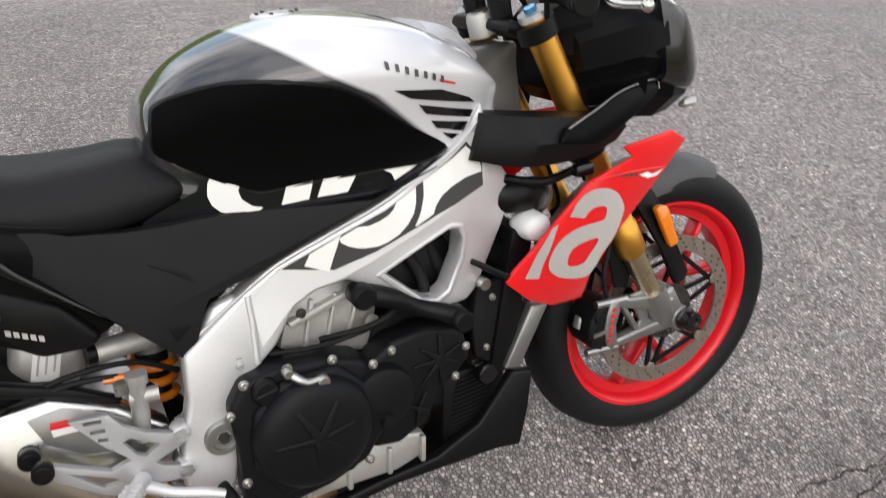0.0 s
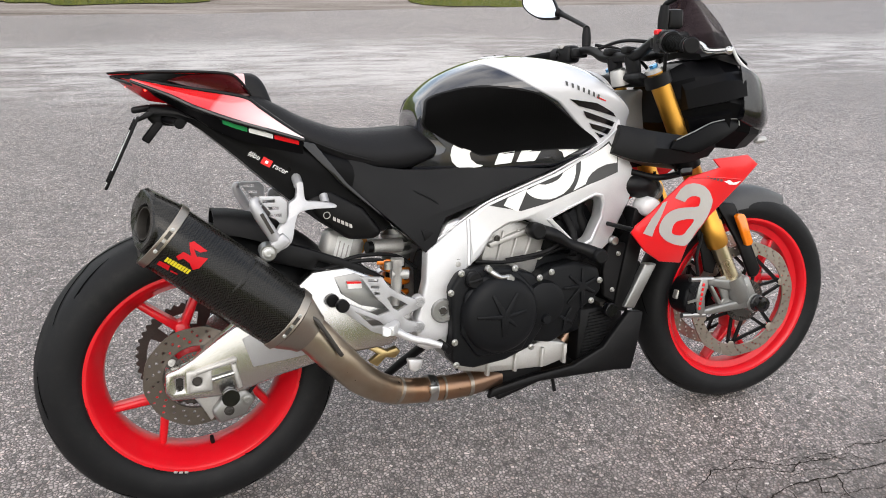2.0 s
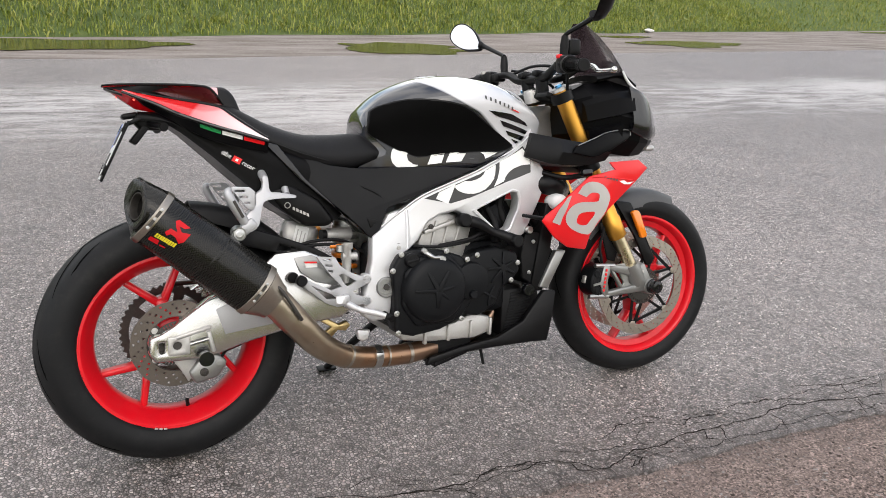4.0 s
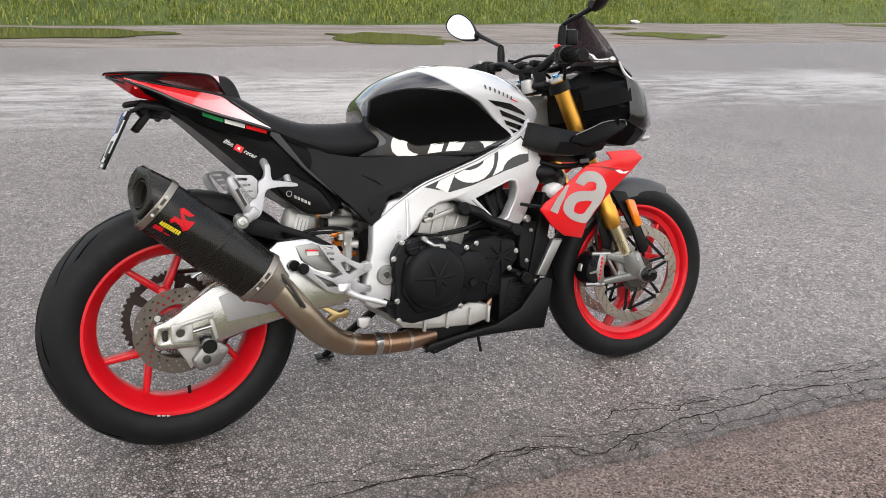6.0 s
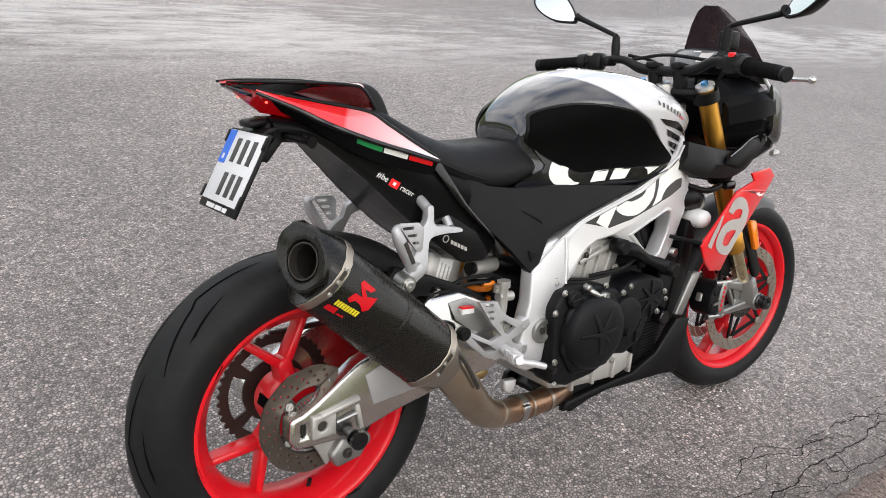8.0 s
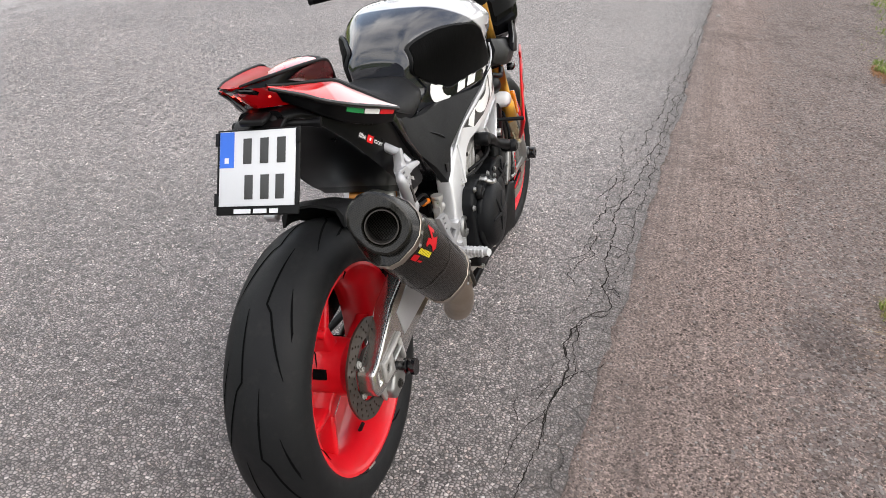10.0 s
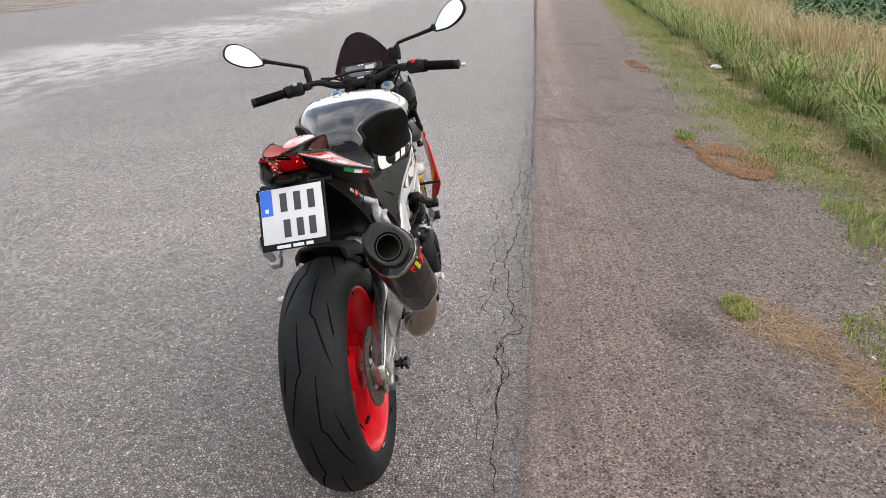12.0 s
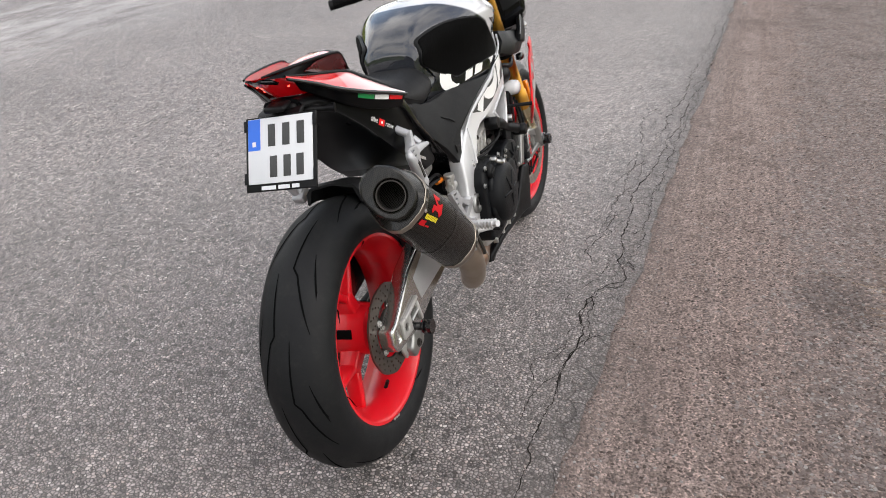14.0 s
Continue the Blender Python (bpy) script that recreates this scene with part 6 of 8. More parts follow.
part("muffler_strap", skin([mring(0.205, 0.0665, 0.0655), mring(0.206, 0.0669, 0.0659), mring(0.214, 0.0669, 0.0659), mring(0.215, 0.0665, 0.0655)], cap=False), CARBON, mbody, smooth=40)
hang = part("muffler_hanger", tube([(0.155, -0.165, 0.592), (0.155, -0.195, 0.588)], 0.017, 20), GREY_ALLOY, bike)
bolt((0.155, -0.196, 0.588), 0.010, hang, BOLT)


# ---- tank ----
def make_livery():
    """Gloss black tank paint with a white front, parted by a slanting line."""
    m = bpy.data.materials.new("black_and_white_tank_paint")
    nt, bsdf = nodes_of(m)
    tc = nt.nodes.new("ShaderNodeTexCoord").outputs["Object"]
    sep = nt.nodes.new("ShaderNodeSeparateXYZ")
    wire(nt, tc, sep.inputs["Vector"])
    zz = math_node(nt, "MULTIPLY_ADD", sep.outputs["Z"], 4.0, -2.96)
    line = ramp_node(nt, zz, (0.0, 0.95), (0.108, 0.924), (0.184, 0.899), (0.340, 0.857), (0.488, 0.817), (0.616, 0.760), (0.776, 0.703), (0.844, 0.675), (0.948, 0.600))
    ahead = ramp_node(nt, math_node(nt, "MULTIPLY_ADD", math_node(nt, "SUBTRACT", sep.outputs["X"], line), 90.0, 0.5), (0.0, 0.0), (1.0, 1.0))
    flake = noise_out(nt, tc, 900.0, 2.0)
    black = mix_rgb(nt, flake, (0.010, 0.011, 0.014), (0.024, 0.026, 0.034))
    wire(nt, mix_rgb(nt, ahead, black, (0.58, 0.58, 0.60)), bsdf.inputs["Base Color"])
    wire(nt, math_node(nt, "MULTIPLY_ADD", noise_out(nt, tc, 12.0), 0.06, 0.10), bsdf.inputs["Roughness"])
    bsdf.inputs["Coat Weight"].default_value = 1.0
    bsdf.inputs["Coat Roughness"].default_value = 0.03
    return m


LIVERY = make_livery()


def make_sheen(name, ahead):
    """Red tail paint; pale pink sky sheen painted in ahead of a rounded front."""
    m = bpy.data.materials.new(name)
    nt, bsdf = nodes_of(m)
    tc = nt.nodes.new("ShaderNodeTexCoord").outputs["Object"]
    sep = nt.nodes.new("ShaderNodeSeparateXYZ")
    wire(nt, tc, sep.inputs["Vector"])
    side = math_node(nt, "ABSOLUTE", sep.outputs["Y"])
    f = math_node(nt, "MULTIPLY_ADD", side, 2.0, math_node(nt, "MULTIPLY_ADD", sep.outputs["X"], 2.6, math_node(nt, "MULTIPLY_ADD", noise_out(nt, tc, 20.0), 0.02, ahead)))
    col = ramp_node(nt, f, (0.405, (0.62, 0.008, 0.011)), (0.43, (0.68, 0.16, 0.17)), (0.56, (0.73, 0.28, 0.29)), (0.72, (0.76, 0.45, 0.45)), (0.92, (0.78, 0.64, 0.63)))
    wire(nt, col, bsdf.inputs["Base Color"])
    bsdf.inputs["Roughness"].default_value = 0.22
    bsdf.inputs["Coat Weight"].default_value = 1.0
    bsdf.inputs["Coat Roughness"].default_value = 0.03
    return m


SHEEN, PALE_SHEEN = make_sheen("red_paint_sky_sheen", 0.0), make_sheen("pale_paint_sky_sheen", 0.18)


def tank_ring(x, zb, zt, w):
    h = zt - zb
    return half(x, (0, zb), (w * 0.74, zb), (w * 0.88, zb + 0.07 * h), (w * 0.87, zb + 0.22 * h), (w * 0.90, zb + 0.40 * h), (w * 0.985, zb + 0.62 * h), (w * 0.97, zb + 0.77 * h), (w * 0.68, zb + 0.94 * h), (w * 0.3, zb + 0.99 * h), (0, zt))


TANK_ROWS = ((0.509, 0.770, 0.846, 0.062), (0.513, 0.765, 0.866, 0.076), (0.530, 0.752, 0.894, 0.092), (0.58, 0.725, 0.934, 0.116), (0.66, 0.712, 0.965, 0.158), (0.74, 0.714, 0.977, 0.185),
             (0.82, 0.718, 0.971, 0.199), (0.90, 0.728, 0.951, 0.193), (0.98, 0.752, 0.910, 0.160), (1.035, 0.776, 0.866, 0.116), (1.062, 0.790, 0.832, 0.07))
bm = loft([tank_ring(*r) for r in TANK_ROWS], 60, 72)
tank_bvh = tree_of(bm)
tank = part("fuel_tank", bm, LIVERY, bike, "gloss black fuel tank with white front", 50)
PADLINE = [(0.536, 0.877), (0.557, 0.888), (0.615, 0.902), (0.672, 0.901), (0.740, 0.892), (0.777, 0.874), (0.812, 0.847), (0.867, 0.806), (0.899, 0.786), (0.916, 0.770), (0.875, 0.757), (0.825, 0.761), (0.761, 0.760), (0.706, 0.759), (0.654, 0.753), (0.640, 0.754), (0.621, 0.765), (0.589, 0.780), (0.556, 0.801), (0.530, 0.819), (0.525, 0.830), (0.526, 0.845), (0.532, 0.867)]
for k in range(2):
    PADLINE = [(p[0] * (1 - u) + q[0] * u, p[1] * (1 - u) + q[1] * u) for p, q in zip(PADLINE, PADLINE[1:] + PADLINE[:1]) for u in (0.25, 0.75)]
for s in SIDES:
    decal("knee_pad", PADLINE, tank_bvh, KNEE, tank, s, 0.0085, "matt black textured knee pad", thick=0.009)
    cx = sum(p[0] for p in PADLINE) / len(PADLINE)
    cz = sum(p[1] for p in PADLINE) / len(PADLINE)
    rim_o = [(cx + (x - cx) * 1.02, cz + (z - cz) * 1.05) for x, z in PADLINE]
    decal("pad_rim", rim_o, tank_bvh, SATIN_BLACK, tank, s, 0.0065, holes=[[(cx + (x - cx) * 0.985, cz + (z - cz) * 0.965) for x, z in PADLINE]], thick=0.007)
part("pad_emblem", disc_bar((0.800, 0.778), 0.0045, -0.160, -0.1722, 12, 0.0005), DARK_VINYL, tank)
bar_ink = surface("dark_grey_vinyl", (0.06, 0.06, 0.06), 0.4, var=0.05)
for shape in ([(0.829, 0.872), (0.903, 0.861), (0.962, 0.837), (0.976, 0.826), (0.855, 0.856)], [(0.868, 0.845), (0.977, 0.813), (0.970, 0.803), (0.882, 0.828)], [(0.891, 0.816), (0.966, 0.797), (0.955, 0.785), (0.902, 0.802)], [(0.912, 0.793), (0.946, 0.782), (0.930, 0.778)]):
    decal("dark_stripe", shape, tank_bvh, GLOSS_BLACK, tank, -1, 0.002)
for k in range(7):
    x = 0.818 + 0.0140 * k
    z = 0.906 - 0.0050 * k
    decal("small_bar", [(x, z + 0.0055), (x + 0.0055, z + 0.0035), (x + 0.0055, z - 0.006), (x, z - 0.004)], tank_bvh, bar_ink, tank, -1, 0.0022, step=0.02)
decal("small_bar", [(0.900, 0.876), (0.93, 0.866), (0.93, 0.863), (0.900, 0.873)], tank_bvh, RED, tank, -1, 0.0022, step=0.02)
SKIRT = [(0.540, 0.806), (0.570, 0.772), (0.566, 0.762), (0.492, 0.734), (0.486, 0.727), (0.545, 0.721), (0.640, 0.727), (0.725, 0.732), (0.814, 0.728), (0.880, 0.756), (0.922, 0.768), (0.895, 0.782), (0.756, 0.782), (0.640, 0.775), (0.580, 0.800), (0.560, 0.810)]
WIDTH = ([0.46, 0.52, 0.56, 0.59, 0.622, 0.66, 0.74, 0.82, 0.90, 0.95], [0.102, 0.095, 0.098, 0.110, 0.128, 0.146, 0.168, 0.179, 0.175, 0.157])
for s in SIDES:
    bed = tree_of(sheet([[(x, s * (float(np.interp(x, *WIDTH)) - 0.9 * (0.78 - z) ** 2), z) for z in np.linspace(0.70, 0.87, 12)] for x in np.linspace(0.44, 0.96, 60)]))
    skirt = decal("tank_skirt", SKIRT, bed, TANK_PAINT, tank, s, 0.0, "gloss black lower tank flank", thick=0.02)
    if s > 0:
        continue
    for shape in ([(0.590, 0.790), (0.581, 0.772), (0.578, 0.755), (0.582, 0.740), (0.592, 0.729), (0.604, 0.725), (0.640, 0.727), (0.645, 0.731), (0.632, 0.734), (0.620, 0.745), (0.617, 0.758), (0.624, 0.776)], [(0.682, 0.772), (0.717, 0.774), (0.705, 0.734), (0.668, 0.731)], [(0.732, 0.774), (0.781, 0.774), (0.758, 0.736), (0.716, 0.735)],
                  [(0.803, 0.764), (0.825, 0.776), (0.846, 0.781), (0.860, 0.769), (0.866, 0.756), (0.827, 0.740), (0.822, 0.752)]):
        decal("white_shape", shape, bed, LETTER_WHITE, skirt, -1, 0.0016, step=0.008)
cap = part("filler_cap", tube([(0.735, 0, 0.960), (0.735, 0, 0.9745), (0.735, 0, 0.9765)], [0.040, 0.040, 0.037], 32), SILVER, tank, "silver screw-down filler cap")
for k in range(6):
    bolt((0.735 + 0.030 * math.cos(k * 1.047), 0.030 * math.sin(k * 1.047), 0.9735), 0.003, cap, DARK_STEEL, d=(0, 0, 1))
part("key_flap", box((0.735, 0, 0.9775), (0.030, 0.016, 0.004), 0.0015), CAST, cap)
part("tank_scoop", loft([half(x, (0, z - 0.02), (w, z - 0.02), (w * 0.9, z), (w * 0.4, z + 0.006), (0, z + 0.006)) for x, z, w in ((0.94, 0.938, 0.075), (1.0, 0.918, 0.062), (1.05, 0.868, 0.05), (1.07, 0.845, 0.04))], 14, 24), SILVER, tank)

# ---- seat ----
seat_rows = ((0.150, 0.850, 0.912, 0.070), (0.178, 0.828, 0.901, 0.088), (0.215, 0.805, 0.880, 0.104), (0.26, 0.786, 0.856, 0.116), (0.34, 0.752, 0.828, 0.120), (0.43, 0.730, 0.822, 0.113), (0.50, 0.735, 0.824, 0.104), (0.540, 0.748, 0.806, 0.095), (0.558, 0.758, 0.784, 0.082))
bm = loft([half(x, (0, zb), (w * 0.8, zb), (w, zb + 0.25 * (zt - zb)), (w * 0.93, zb + 0.62 * (zt - zb)), (w * 0.62, zt - 0.004), (0, zt - 0.002)) for x, zb, zt, w in seat_rows], 34, 36)
seat = part("seat", bm, SEAT, bike, "black vinyl rider seat")
part("seat_seam", tube([(0.50, -0.088, 0.800), (0.54, -0.076, 0.782), (0.50, -0.090, 0.745), (0.43, -0.108, 0.748), (0.34, -0.122, 0.772), (0.26, -0.118, 0.806)], 0.0018, 6, 30), MATT_BLACK, seat)

# ---- tail ----
def ruled(top, low, n, bulge=0.0, thick=0.004, out=(0, 0, 1), rows=6):
    """A thin panel between two edge lines, bulged outwards a little."""
    a, b = curve(top, n), curve(low, n)
    o = np.array(out, float)
    bm = bmesh.new()
    vs = []
    for lift in (0.0, -thick):
        vs.append([[bm.verts.new(p + (q - p) * (j / rows) + o * (bulge * 4 * (j / rows) * (1 - j / rows) + lift)) for j in range(rows + 1)] for p, q in zip(a, b)])
    for k in (0, 1):
        for i in range(n - 1):
            for j in range(rows):
                f = (vs[k][i][j], vs[k][i + 1][j], vs[k][i + 1][j + 1], vs[k][i][j + 1])
                bm.faces.new(f if k == 0 else f[::-1])
    rim = [(i, 0) for i in range(n)] + [(n - 1, j) for j in range(1, rows + 1)] + [(i, rows) for i in range(n - 2, -1, -1)] + [(0, j) for j in range(rows - 1, 0, -1)]
    for (i, j), (k, l) in zip(rim, rim[1:] + rim[:1]):
        bm.faces.new((vs[0][i][j], vs[1][i][j], vs[1][k][l], vs[0][k][l]))
    return bm


def sided(s, pts):
    return [(x, s * y, z) for x, y, z in pts]


RAIL = [(-0.120, 0.022, 0.957), (-0.085, 0.036, 0.958), (-0.03, 0.050, 0.957), (0.04, 0.062, 0.955), (0.095, 0.070, 0.951), (0.119, 0.073, 0.945), (0.138, 0.070, 0.926), (0.153, 0.066, 0.904)]
FLANK_TOP = [(-0.076, 0.049, 0.945), (-0.02, 0.052, 0.932), (0.06, 0.059, 0.916), (0.138, 0.069, 0.899), (0.168, 0.090, 0.876), (0.203, 0.120, 0.846), (0.240, 0.150, 0.816)]
FLANK_LOW = [(-0.078, 0.051, 0.943), (-0.01, 0.075, 0.912), (0.03, 0.093, 0.890), (0.066, 0.108, 0.874), (0.12, 0.127, 0.853), (0.18, 0.142, 0.833), (0.243, 0.155, 0.812)]
deck_rows = ((-0.116, 0.948, 0.953, 0.016), (-0.085, 0.934, 0.948, 0.028), (-0.03, 0.915, 0.943, 0.038), (0.04, 0.895, 0.936, 0.040), (0.10, 0.880, 0.930, 0.040), (0.125, 0.872, 0.915, 0.045), (0.150, 0.862, 0.895, 0.055), (0.190, 0.835, 0.862, 0.080))
tail = part("tail_cowl", loft([half(x, (0, zb), (w * 0.8, zb), (w, zb + 0.3 * (zt - zb)), (w, zb + 0.8 * (zt - zb)), (w * 0.94, zt), (w * 0.70, zt), (0, zt - 0.004)) for x, zb, zt, w in deck_rows], 30, 36, hard=True), GLOSS_BLACK, bike, "gloss black and red seat cowl")


def deck_line(x):
    """Half width and edge height of the deck at x."""
    r = RAIL[:6]
    return float(np.interp(x, [p[0] for p in r], [p[1] for p in r])), float(np.interp(x, [p[0] for p in r], [p[2] for p in r]))


def deck_sheet(x0, x1, n):
    """The hollow top of the cowl between its two raised edges."""
    rows = []
    for i in range(n):
        x = x0 + (x1 - x0) * i / (n - 1)
        w, z = deck_line(x)
        sag = 0.004 + 0.012 * max(0.0, (x + 0.117) / 0.235)
        rows.append([(x, w * k / 8, z - sag * (1 - (abs(k) / 8) ** 2.2) + 0.001) for k in range(-8, 9)])
    bm = sheet(rows)
    bmesh.ops.solidify(bm, geom=bm.faces[:], thickness=-0.004)
    return bm


def hump_ring(x, zb, zt, w):
    return half(x, (0, zb), (w, zb), (w, zb + 0.45 * (zt - zb)), (w * 0.80, zb + 0.88 * (zt - zb)), (w * 0.45, zt), (0, zt + 0.001))


part("red_deck_panel", deck_sheet(-0.117, 0.119, 26), RED, tail, "glossy red cowl top")
part("hump_top", loft([hump_ring(*r) for r in ((0.020, 0.933, 0.942, 0.012), (0.055, 0.926, 0.947, 0.034), (0.10, 0.912, 0.951, 0.044), (0.145, 0.895, 0.951, 0.049))], 16, 24), PALE_SHEEN, tail, "central red hump with pale sky sheen painted in")
part("hump_front", loft([hump_ring(*r) for r in ((0.144, 0.893, 0.9515, 0.0495), (0.165, 0.880, 0.948, 0.051), (0.183, 0.866, 0.930, 0.053), (0.200, 0.850, 0.885, 0.056))], 14, 24), SEAT, tail, "black front of the hump")
for s in SIDES:
    part("deck_rail", tube(sided(s, RAIL), [0.0022, 0.003, 0.0034, 0.0034, 0.0034, 0.0034, 0.003, 0.0026], 10, 40), SATIN_BLACK, tail)
    part("tail_side", ruled(sided(s, [(-0.113, 0.025, 0.953), (-0.05, 0.046, 0.954), (0.0, 0.055, 0.953), (0.10, 0.066, 0.948)]), sided(s, [(-0.110, 0.026, 0.950), (-0.076, 0.046, 0.943), (-0.02, 0.050, 0.931), (0.10, 0.050, 0.910)]), 16, 0.0, 0.003, (0, s, 0)), UNDER, tail)
    # shade below the overhanging edge is painted into the hump side's red
    part("hump_side", ruled(sided(s, [(-0.01, 0.0575, 0.940), (0.03, 0.0635, 0.948), (0.095, 0.072, 0.948), (0.119, 0.0745, 0.942), (0.150, 0.068, 0.906)]), sided(s, [(-0.008, 0.057, 0.938), (0.03, 0.0585, 0.927), (0.09, 0.058, 0.913), (0.119, 0.058, 0.906), (0.151, 0.066, 0.903)]), 20, -0.003, 0.003, (0, s, 0)), SHADED_RED, tail, "red side of the cowl hump, painted as shaded")
    out = Vector((-0.15, s * 0.72, 0.68)).normalized()
    flank = part("tail_flank", ruled(sided(s, FLANK_TOP), sided(s, FLANK_LOW), 30, 0.002, 0.006, out, 8), SHEEN, bike, "glossy red tail side panel with pale sky sheen painted in", 40)
    part("flank_edge", tube([(x, s * (y + 0.001), z - 0.003) for x, y, z in FLANK_LOW], [0.003, 0.005, 0.0055, 0.0055, 0.005, 0.005, 0.004], 8, 30), GLOSS_BLACK, flank)
    part("flank_edge", tube([(x, s * (y - 0.002), z + 0.001) for x, y, z in FLANK_TOP], [0.003, 0.0045, 0.005, 0.0045, 0.0045, 0.0045, 0.004], 8, 30), SATIN_BLACK, flank)
    skirt_top = [(-0.06, 0.056, 0.934), (0.03, 0.091, 0.886), (0.066, 0.106, 0.869), (0.12, 0.124, 0.848), (0.18, 0.139, 0.828), (0.243, 0.152, 0.807)]
    skirt_low = [(-0.03, 0.048, 0.905), (0.03, 0.068, 0.868), (0.066, 0.092, 0.842), (0.12, 0.112, 0.815), (0.18, 0.126, 0.795), (0.243, 0.136, 0.780)]
    part("flank_skirt", ruled(sided(s, skirt_top), sided(s, skirt_low), 20, 0.0, 0.003, (0, s, 0)), UNDER, flank)
    # tricolour stripe under the flank's lower edge
    top_, low_ = curve(skirt_top, 101), curve(skirt_low, 101)
    for x0, x1, mat_ in ((0.088, 0.136, GREEN), (0.136, 0.184, LETTER_WHITE), (0.184, 0.234, RED)):
        pick = [(p + (q - p) * 0.07, p + (q - p) * 0.37) for p, q in zip(top_, low_) if x0 <= p[0] <= x1]
        lift = lambda p: (p[0], s * (p[1] + 0.0015), p[2])
        part("flag_stripe", ruled([lift(p) for p, q in pick], [lift(q) for p, q in pick], 8, 0.0, 0.001, (0, s, 0), 1), mat_, flank)
lens_top = [(-0.015, -0.056, 0.924), (-0.055, -0.049, 0.938), (-0.095, -0.028, 0.949), (-0.113, 0.0, 0.952), (-0.095, 0.028, 0.949), (-0.055, 0.049, 0.938), (-0.015, 0.056, 0.924)]
lens_low = [(0.044, -0.056, 0.887), (0.018, -0.044, 0.889), (-0.024, -0.022, 0.896), (-0.050, 0.0, 0.901), (-0.024, 0.022, 0.896), (0.018, 0.044, 0.889), (0.044, 0.056, 0.887)]
lamp = part("tail_light", ruled(lens_top, lens_low, 32, 0.003, 0.008, (-0.8, 0, -0.3), 6), LENS_RED, bike, "red tail light with lit LEDs")
for y, v in ((-0.042, 0.62), (-0.033, 0.45), (0.006, 0.40), (0.026, 0.30), (0.034, 0.55), (0.044, 0.75)):
    a, b = curve(lens_top, 121), curve(lens_low, 121)
    rows = [p + (q - p) * v for p, q in zip(a, b)]
    c = min(rows, key=lambda p: abs(p[1] - y))
    bm = bmesh.new()
    bmesh.ops.create_uvsphere(bm, u_segments=10, v_segments=6, radius=0.0028, matrix=Matrix.Translation(Vector(c) + Vector((-0.0015, 0, -0.0005))))
    part("led", bm, LED, lamp)
under_rows = ((-0.045, 0.872, 0.892, 0.050), (0.02, 0.858, 0.885, 0.060), (0.10, 0.792, 0.850, 0.094), (0.16, 0.735, 0.835, 0.110), (0.22, 0.680, 0.815, 0.120), (0.28, 0.630, 0.790, 0.121), (0.34, 0.596, 0.770, 0.118), (0.41, 0.596, 0.730, 0.112), (0.45, 0.62, 0.70, 0.105))
bm = loft([half(x, (0, zb), (w * 0.86, zb), (w * 0.95, zb + 0.03 * (zt - zb)), (w * 0.98, zb + 0.5 * (zt - zb)), (w, zt - 0.02), (w * 0.8, zt), (0, zt)) for x, zb, zt, w in under_rows], 30, 36)
under_bvh = tree_of(bm)
under = part("undertail", bm, UNDER, bike, "gloss black undertail with slogan and tricolour stripe", 40)
ang = math.atan2(-0.063, 0.103)
ca, sa = math.cos(ang), math.sin(ang)
box_at = (0.172, 0.766)
decal("red_tag", [(box_at[0] + u * ca - v * sa, box_at[1] + u * sa + v * ca) for u, v in ((-0.0105, -0.0075), (0.0105, -0.0075), (0.0105, 0.0075), (-0.0105, 0.0075))], under_bvh, RED, under, -1, 0.0016)
decal("tag_mark", [(box_at[0] + u * ca - v * sa, box_at[1] + u * sa + v * ca) for u, v in ((-0.003, -0.003), (0.003, -0.003), (0.003, 0.003), (-0.003, 0.003))], under_bvh, LETTER_WHITE, under, -1, 0.0022)


def slogan(text, u0, size, bvh, parent):
    """White lettering on the flank, running down along the undertail."""
    c = bpy.data.curves.new("slogan", "FONT")
    c.body, c.size = text, size
    tmp = new("slogan", c)
    me = bpy.data.meshes.new_from_object(tmp.evaluated_get(bpy.context.evaluated_depsgraph_get()))
    bpy.data.objects.remove(tmp)
    bm = bmesh.new()
    bm.from_mesh(me)
    for v in bm.verts:
        u, w = v.co.x + u0, v.co.y - size * 0.28
        x, z = box_at[0] + u * ca - w * sa, box_at[1] + u * sa + w * ca
        hit, normal, _, _ = bvh.ray_cast(Vector((x, -1, z)), Vector((0, 1, 0)))
        v.co = (x, (hit.y if hit else -0.1) - 0.0018, z)
    return part("slogan", bm, LETTER_WHITE, parent, "white slogan lettering", 0)


slogan("#be", -0.040, 0.016, under_bvh, under)
slogan("racer", 0.014, 0.0155, under_bvh, under)

# number plate on its hanger
PC = Vector((-0.1055, -0.007, 0.800))
PU = Vector((0.066, 0, 0.133)).normalized()
PN = Vector((-PU.z, 0, PU.x))
PS = Vector((0, 1, 0))


def on_plate(u0, v0, u1, v1, h0, h1, name, material, parent, label="", bev=0.001):
    bm = bmesh.new()
    bmesh.ops.create_cube(bm, size=1.0)
    for v in bm.verts:
        u, w, h = (v.co.x + 0.5), (v.co.y + 0.5), (v.co.z + 0.5)
        v.co = PC - PS * (u0 + (u1 - u0) * u) + PU * (v0 + (v1 - v0) * w) + PN * (h0 + (h1 - h0) * h)
    if bev:
        bmesh.ops.bevel(bm, geom=bm.edges[:], offset=bev, segments=2, affect="EDGES", profile=0.5)
    return part(name, bm, material, parent, label)


